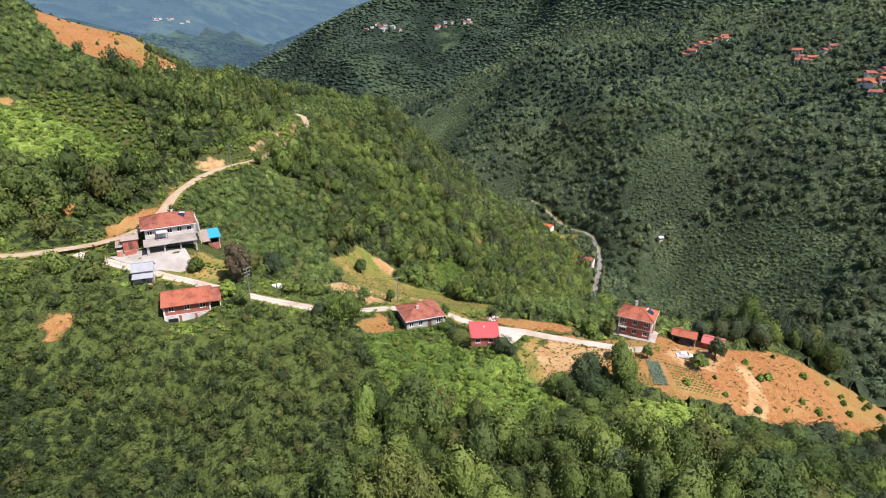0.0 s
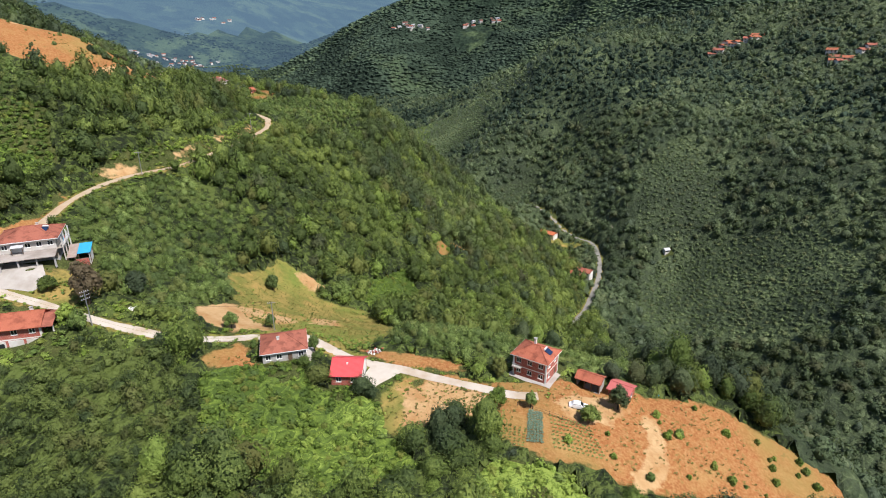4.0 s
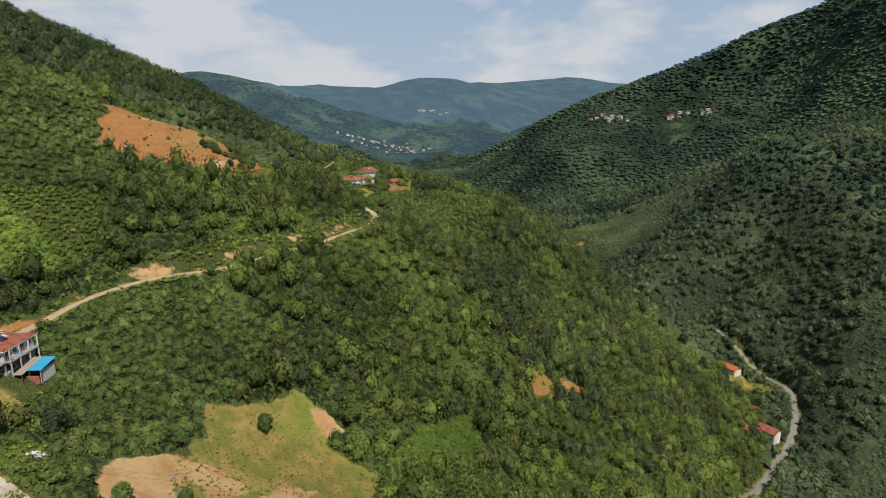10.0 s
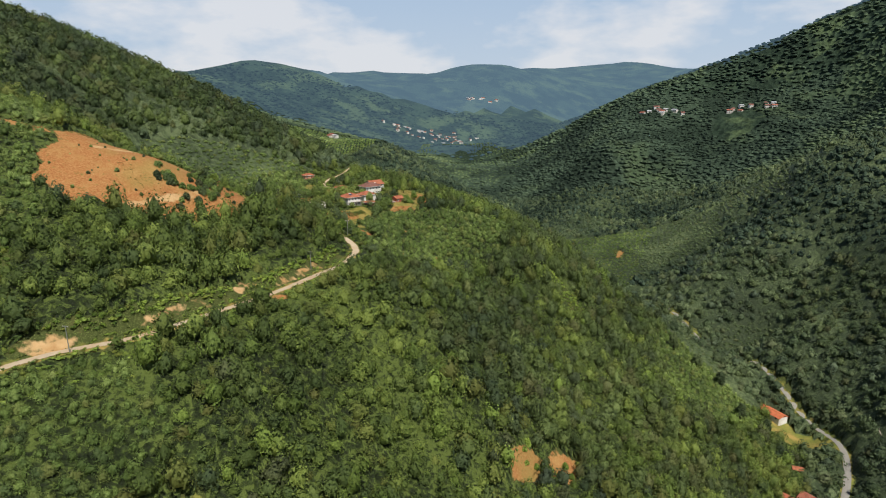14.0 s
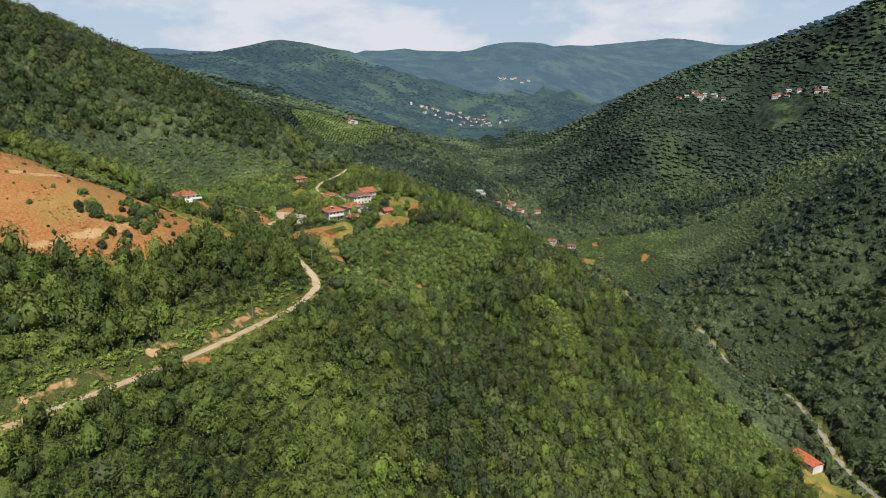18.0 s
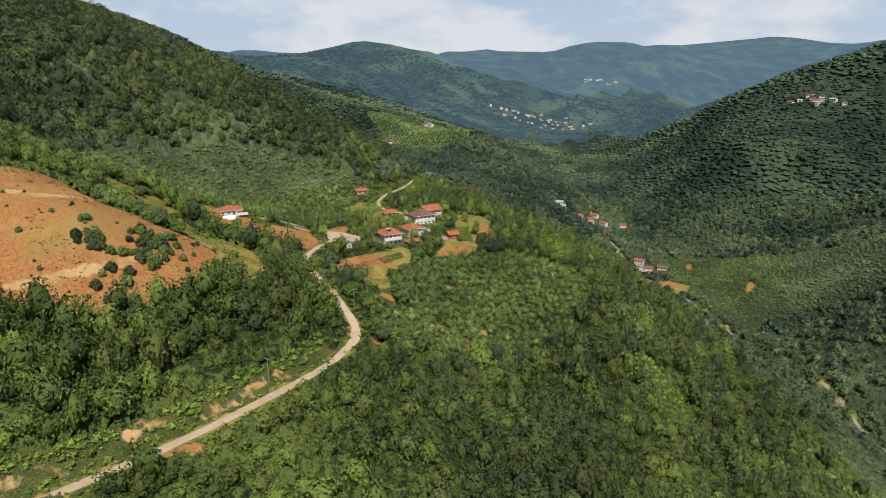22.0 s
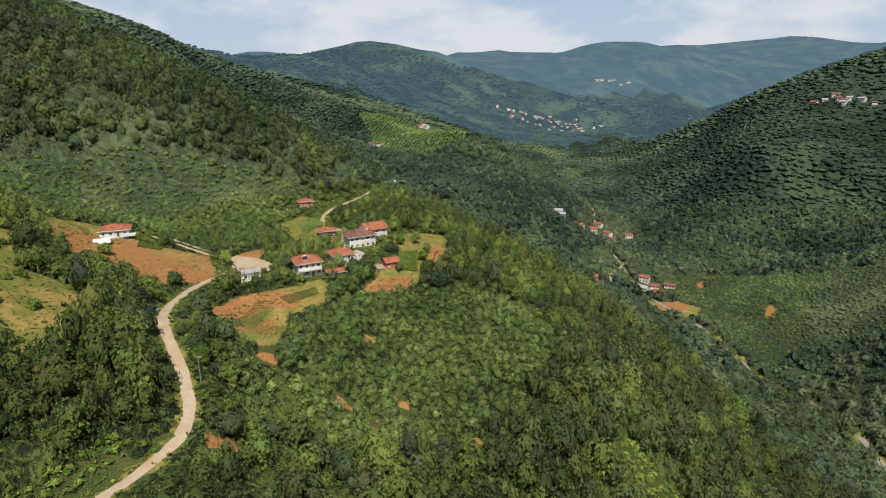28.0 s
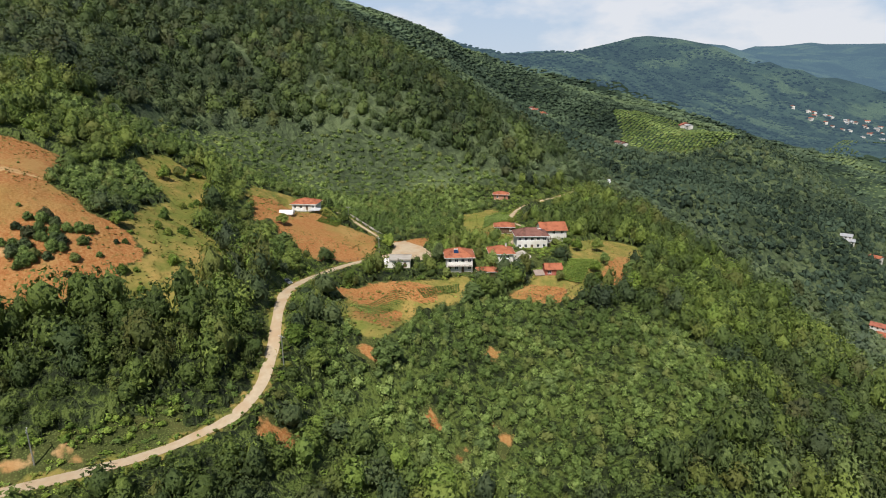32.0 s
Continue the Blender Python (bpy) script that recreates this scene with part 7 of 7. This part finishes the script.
SHRUB_ROWS = [(-128, 281, 1.7), (-123, 279, 2.0), (-127, 284, 1.8), (-118, 281, 2.0), (-119, 273, 1.9), (-131, 302, 1.6), (-125, 301, 1.5), (-125, 288, 1.6), (-136, 303, 1.7), (-136, 311, 1.0), (-114, 274, 1.5), (-139, 278, 1.4), (-122, 276, 1.4), (-121, 283, 1.9), (-123, 292, 1.8), (-128, 306, 1.0), (-120, 300, 1.1), (-145, 272, 1.0), (-141, 262, 1.1)]
SHRUB_PLOTS = [[(-133, 286), (-139, 295), (-136, 302), (-123, 296), (-120, 289), (-127, 284)], [(-131, 267), (-136, 273), (-140, 281), (-129, 280)]]
for _p in SHRUB_PLOTS:
    for _u in range(10):
        for _v in range(14):
            _x, _y = -142 + 2.5 * _u + _rng.uniform(-0.6, 0.6), 266 + 2.7 * _v + _rng.uniform(-0.6, 0.6)
            if float(inside(_x, _y, _p)) > 0.5 and _rng.random() < 0.8:
                SHRUB_ROWS.append((_x, _y, _rng.uniform(1.3, 2.1)))
for _k, (_x, _y, _r) in enumerate(SHRUB_ROWS):
    shrub(_x, _y, _r, _k)
for _k in range(70):
    _x, _y = _rng.uniform(-186, -112), _rng.uniform(238, 312)
    if max(float(inside(_x, _y, SOIL[3])), 0) > 0.9:
        shrub(_x, _y, _rng.uniform(0.35, 0.9), _k)
for _k in range(60):
    _x, _y = _rng.uniform(60, 130), _rng.uniform(114, 145)
    if float(inside(_x, _y, SOIL[0])) > 0.9 and not (58 < _x < 82 and 127 < _y):
        shrub(_x, _y, _rng.uniform(0.5, 1.3), _k, M_BUSH, "small green shrub on the bare red slope", "slope shrubs")
for _k in range(26):
    shrub(_rng.uniform(13, 33), _rng.uniform(298, 338), _rng.uniform(0.7, 1.8), _k, M_BUSH, "bright green shrub on the eroded slope", "erosion shrubs")
for _k in range(46):
    _x, _y = _rng.uniform(-225, -108), _rng.uniform(300, 341)
    if float(inside(_x, _y, GRASS[1])) > 0.8:
        shrub(_x, _y, _rng.uniform(0.6, 2.0), _k, M_BUSH, "bright green shrub on the dry grass slope", "grass shrubs")


def crop_rows(name, label, corners, rows, cols, size, mat, seed):
    """Planted rows: every plant a small tuft of leaves."""
    rng = np.random.default_rng(seed)
    a, b, c, d = (np.array(p, float) for p in corners)
    v, f = [], []
    for i in range(rows):
        for j in range(cols):
            u, w = (i + 0.5) / rows, (j + 0.5) / cols
            p = (a * (1 - u) + b * u) * (1 - w) + (d * (1 - u) + c * u) * w + rng.uniform(-0.12, 0.12, 2)
            z = float(height(p[0], p[1]))
            for k in range(7):
                an = k * 0.9 + rng.uniform(0, 0.5)
                s = size * rng.uniform(0.7, 1.2)
                dx, dy = math.cos(an), math.sin(an)
                n = len(v)
                v += [(p[0], p[1], z), (p[0] + dx * s * 0.6 - dy * s * 0.35, p[1] + dy * s * 0.6 + dx * s * 0.35, z + s * 0.7), (p[0] + dx * s * 1.1, p[1] + dy * s * 1.1, z + s * 0.6), (p[0] + dx * s * 0.6 + dy * s * 0.35, p[1] + dy * s * 0.6 - dx * s * 0.35, z + s * 0.7)]
                f.append((n, n + 1, n + 2, n + 3))
    me = bpy.data.meshes.new(name)
    me.from_pydata(v, [], f)
    me.materials.append(mat)
    return tagged(new(name, me), label, "crop", kind="stuff")


M_CABBAGE = leaf_material("cabbage_leaf", (0.13, 0.20, 0.13), (0.20, 0.29, 0.19), (0.30, 0.38, 0.27), 0.1, (0.25, 0.30, 0.2), (0.16, 0.24, 0.16))
crop_rows("vegetable_rows", "rows of small green seedlings on bare red soil", [(57, 117), (69, 117.5), (66, 126), (57, 127)], 12, 9, 0.32, M_HAZEL, 1)
crop_rows("vegetable_rows", "rows of small green seedlings on bare red soil", [(44, 117), (51, 116.5), (52, 122), (43.5, 123)], 8, 7, 0.3, M_HAZEL, 2)
crop_rows("cabbage_bed", "blue-green cabbage bed between the red soil plots", [(51.5, 118), (55, 118), (55.5, 127), (52.5, 127.5)], 5, 14, 0.45, M_CABBAGE, 3)
crop_rows("garden_crop", "green vegetable plot beside the ploughed field", [(-207, 373), (-203, 381), (-217, 389), (-222, 379)], 14, 14, 0.5, M_BUSH, 4)
crop_rows("garden_crop", "pale green vegetable beds below the village houses", [(-129, 371), (-140, 388), (-137, 394), (-124, 376)], 22, 9, 0.35, M_HAZEL, 5)
crop_rows("garden_crop", "pale green vegetable beds below the village houses", [(-138, 396), (-138, 412), (-133, 410), (-133, 397)], 16, 8, 0.4, M_HAZEL, 6)


crop_rows("corn_plot", "tall green maize rows on the village terrace", [(-145, 460), (-143, 471), (-126, 454), (-130, 446)], 12, 16, 0.8, M_BUSH, 7)
crop_rows("corn_plot", "green maize and beans above the village houses", [(-226, 462), (-233, 477), (-219, 474), (-203, 450)], 18, 14, 0.7, M_HAZEL, 8)


# ---- grass and weeds ----
def weeds(name, label, n, box_, seed, test, size, mat):
    rng = np.random.default_rng(seed)
    x, y = rng.uniform(box_[0], box_[1], n), rng.uniform(box_[2], box_[3], n)
    k = test(x, y) & road_gap(x, y, 0.3) & ~in_yard(x, y)
    x, y = x[k], y[k]
    z = height(x, y)
    m = 6
    a = rng.uniform(0, 6.28, (len(x), m))
    s = size * rng.uniform(0.5, 1.5, (len(x), 1)) * rng.uniform(0.7, 1.2, (len(x), m))
    dx, dy = np.cos(a) * s, np.sin(a) * s
    X, Y, Z = (np.repeat(q[:, None], m, 1) for q in (x, y, z))
    v = np.stack([np.stack([X, Y, Z - 0.05], -1), np.stack([X + dx * 0.6 - dy * 0.4, Y + dy * 0.6 + dx * 0.4, Z + s * 0.7], -1),
                  np.stack([X + dx, Y + dy, Z + s * 0.75], -1), np.stack([X + dx * 0.6 + dy * 0.4, Y + dy * 0.6 - dx * 0.4, Z + s * 0.7], -1)], 2).reshape(-1, 3)
    me = bpy.data.meshes.new(name)
    fill_mesh(me, v, np.arange(len(v)).reshape(-1, 4))
    at = me.attributes.new("tone", "FLOAT", "POINT")
    at.data.foreach_set("value", np.repeat(rng.uniform(0.02, 1.0, len(x)), 4 * m).astype(np.float32))
    me.materials.append(mat)
    return tagged(new(name, me), label, "weeds", kind="stuff")


M_DRYGRASS = leaf_material("dry_grass_blade", (0.16, 0.15, 0.03), (0.26, 0.23, 0.06), (0.38, 0.30, 0.09), 0.3, (0.32, 0.24, 0.08), (0.13, 0.15, 0.04))
NEARBOX = (-250, 120, 84, 500)


def on_grass(x, y):
    return cover(x, y)[1] > 0.45


def on_verge(x, y):
    d = np.full(x.shape, 1e9)
    for c, _, w in list(ROADS.values())[:3]:
        for k in range(0, len(c), 2):
            d = np.minimum(d, np.hypot(x - c[k, 0], y - c[k, 1]) - w / 2)
    s, g, e = cover(x, y)
    return (d < 9) & (np.maximum(s, e) < 0.4)


weeds("meadow_grass", "dry yellow and green grass of the meadows", 90000, NEARBOX, 61, on_grass, 0.26, M_DRYGRASS)
weeds("meadow_weeds", "bright green weeds in the meadows", 16000, NEARBOX, 62, lambda x, y: on_grass(x, y) & (vnoise(x, y, 16, 72) > -0.1), 0.42, M_BUSH)
weeds("verge_weeds", "green weeds and brambles along the road verges", 80000, NEARBOX, 63, on_verge, 0.5, M_BUSH)
weeds("soil_weeds", "sparse dry weeds on the bare red soil", 60000, NEARBOX, 64, lambda x, y: (cover(x, y)[0] > 0.45) & (vnoise(x, y, 14, 71) > 0.05), 0.3, M_DRYGRASS)


# ---- valley hamlets and far villages ----
def small_house(name, label, x, y, turn, L, W, storeys, wall, roof_mat, rise=1.6, group=""):
    z = float(height(x, y))
    h = thing(name, label, "house", x, y, z, turn, group)
    H = 2.9 * storeys
    part("wall", boxes((-L / 2, L / 2, -W / 2, W / 2, -4, H)), wall, h)
    bm = bmesh.new()
    a, b = L / 2 + 0.6, W / 2 + 0.6
    d = rise * 0.6 / (W / 2)
    slab(bm, [(-a, -b, H - d + 0.15), (a, -b, H - d + 0.15), (a, 0, H + rise), (-a, 0, H + rise)], 0.15)
    slab(bm, [(-a, 0, H + rise), (a, 0, H + rise), (a, b, H - d + 0.15), (-a, b, H - d + 0.15)], 0.15)
    for s in (-1, 1):
        v = [bm.verts.new((s * (L / 2 - 0.05), q, r)) for q, r in ((-W / 2, H), (W / 2, H), (0, H + rise - 0.1))]
        bm.faces.new(v if s > 0 else v[::-1])
    part("roof", bm, roof_mat, h)
    for s in range(storeys):
        for k in range(3):
            u = -L / 2 + L * (k + 0.5) / 3
            part("window", boxes((u - 0.6, u + 0.6, -W / 2 - 0.03, -W / 2 + 0.02, 2.9 * s + 1.0, 2.9 * s + 2.3)), M_GLASS, h)
    return h


small_house("house", "valley house with dark red gable roof beside the road", 124, 455, -30, 11, 8, 2, M_WHITE, M_TILE_OLD, 2.0)
small_house("house", "low valley house with red roof above the road", 114, 447, -25, 10, 7, 1, M_HOLLOW, M_TILE, 1.6)
small_house("house", "long low building with orange roof beside the valley road", 104, 549, -38, 15, 8, 1, M_WHITE, M_TILE_BRIGHT, 1.8)
small_house("shed", "small orange roofed hut in the valley", 118, 490, 10, 5, 4, 1, M_HOLLOW, M_TILE_ORANGE, 1.0)
small_house("shed", "white hut among the hazel bushes across the river", 195, 482, 20, 4.2, 3.4, 1, M_OLDWHITE, M_GREYSHEET, 1.2)
HAMLET = [(-318, 928, 10, 2, 0), (-322, 972, 30, 2, 1), (-310, 990, -10, 2, 1), (-298, 978, 20, 2, 2), (-306, 962, 0, 1, 2), (-338, 914, 40, 1, 3), (-345, 920, 30, 1, 3), (-222, 790, 25, 2, 1), (-214, 786, 20, 1, 0),
          (-197, 856, 10, 2, 1), (-182, 845, 30, 2, 2), (-190, 838, 0, 1, 3), (-174, 838, -20, 1, 0), (-171, 860, 15, 1, 2), (-290, 1010, 40, 2, 1), (-330, 1000, 0, 1, 1)]
_roofs = (M_TILE_ORANGE, M_TILE_OLD, M_TILE_BROWN, M_OLDSHEET)
for _x, _y, _t, _s, _r in HAMLET:
    small_house("house", "white valley house with tiled roof near the river", _x, _y, _t, 10, 8, _s, M_OLDWHITE, _roofs[_r], 1.9, "valley hamlet")


def far_village(count, cx, cy, sx, sy, seed, group, label, big=1.0, slope=0.0, roofs=None):
    rng = random.Random(seed)
    for k in range(count):
        u, w = rng.uniform(-1, 1), rng.gauss(0, 0.45)
        x, y = cx + u * sx + w * sy * 0.3, cy + w * sy + u * slope
        small_house("house", label, x, y, rng.uniform(-40, 40), 11 * big * rng.uniform(0.8, 1.3), 9 * big, rng.choice((1, 2, 2)), M_OLDWHITE, rng.choice(roofs or _roofs[1:]), 2.0, group)


far_village(46, -1035, 1960, 110, 150, 11, "far village", "pale house with red roof in the far village", 0.9, 60)
far_village(10, -760, 1800, 60, 70, 12, "far village", "pale house with red roof below the far village", 1.2)
far_village(9, -140, 1392, 40, 22, 13, "slope village", "pale house in the village across the valley", 0.8)
far_village(9, 30, 1425, 50, 20, 14, "slope village", "pale house in the village across the valley", 0.8)
far_village(11, 333, 770, 30, 12, 15, "east village", "pale house with tiled roof on the eastern slope", 0.95, 0.0, (M_TILE_ORANGE, M_TILE_OLD))
far_village(8, 405, 662, 22, 14, 16, "east village", "pale house with tiled roof on the eastern slope", 0.95, 0.0, (M_TILE_ORANGE, M_TILE_OLD))
far_village(11, 408, 560, 12, 26, 17, "east village", "pale house with tiled roof on the eastern slope", 0.95, 0.0, (M_TILE_ORANGE, M_TILE_OLD))
far_village(3, -694, 1033, 14, 8, 18, "knoll farm", "pale farmhouse with orange roof on the wooded knoll")
far_village(2, -606, 834, 10, 6, 19, "knoll farm", "grey roofed farm building on the wooded knoll")
far_village(6, -812, 820, 16, 18, 22, "gully hamlet", "pale house in the wooded side valley", 0.9, 0.0, (M_TILE_OLD, M_TILE_ORANGE))
far_village(7, -1204, 691, 40, 16, 20, "ridge farm", "pale house on the western ridge")
far_village(9, -1105, 2490, 60, 40, 21, "mountain village", "white house in the far mountain village", 1.2)


# ---- clouds ----
def cloud_material():
    m = Nodes("cloud", 1.0, 0.0)
    v = m.local()
    mp = m.t.nodes.new("ShaderNodeMapping")
    mp.inputs["Scale"].default_value = (0.0011, 0.0011, 0.0026)
    m.link(v, mp.inputs["Vector"])
    n = m.noise(mp.outputs[0], 1.0, 5.0, 0.52)
    sep = m.t.nodes.new("ShaderNodeSeparateXYZ")
    m.link(v, sep.inputs[0])
    rise = m.t.nodes.new("ShaderNodeMapRange")
    for k, q in (("From Min", 200.0), ("From Max", 1500.0), ("To Min", 0.13), ("To Max", 0.0)):
        rise.inputs[k].default_value = q
    m.link(sep.outputs[2], rise.inputs["Value"])
    dens = m.ramp(m.math("ADD", n, rise.outputs[0]), [(0.52, (0, 0, 0)), (0.66, (1, 1, 1))])
    up = m.t.nodes.new("ShaderNodeMapRange")
    for k, q in (("From Min", 300.0), ("From Max", 1500.0)):
        up.inputs[k].default_value = q
    m.link(sep.outputs[2], up.inputs["Value"])
    air = m.mix(up.outputs[0], (0.62, 0.73, 0.86), (0.40, 0.58, 0.82))
    em = m.node("ShaderNodeEmission", Strength=0.88)
    m.link(m.mix(m.math("MULTIPLY", dens, 0.9), air, (0.90, 0.91, 0.94)), em.inputs["Color"])
    tr = m.t.nodes.new("ShaderNodeBsdfTransparent")
    mx = m.t.nodes.new("ShaderNodeMixShader")
    mx.inputs[0].default_value = 0.9
    m.link(tr.outputs[0], mx.inputs[1])
    m.link(em.outputs[0], mx.inputs[2])
    m.link(mx.outputs[0], m.t.nodes["Material Output"].inputs[0])
    return m.mat


def cloud_bank():
    """A curved sheet of cumulus far behind the last range."""
    gx = np.radians(np.linspace(-110, 40, 60))
    gz = np.linspace(0, 2200, 16)
    r = 4720.0
    a, z = np.meshgrid(gx, gz)
    x, y = np.sin(a) * r, np.cos(a) * r
    idx = np.arange(a.size).reshape(a.shape)
    me = bpy.data.meshes.new("cloud_bank")
    fill_mesh(me, np.stack([x, y, z], -1).reshape(-1, 3), np.stack([idx[:-1, :-1], idx[:-1, 1:], idx[1:, 1:], idx[1:, :-1]], -1).reshape(-1, 4))
    me.materials.append(cloud_material())
    ob = tagged(new("backdrop_clouds", me), "bank of white summer cloud behind the mountains", "clouds", kind="structure")
    ob.visible_shadow = False


cloud_bank()
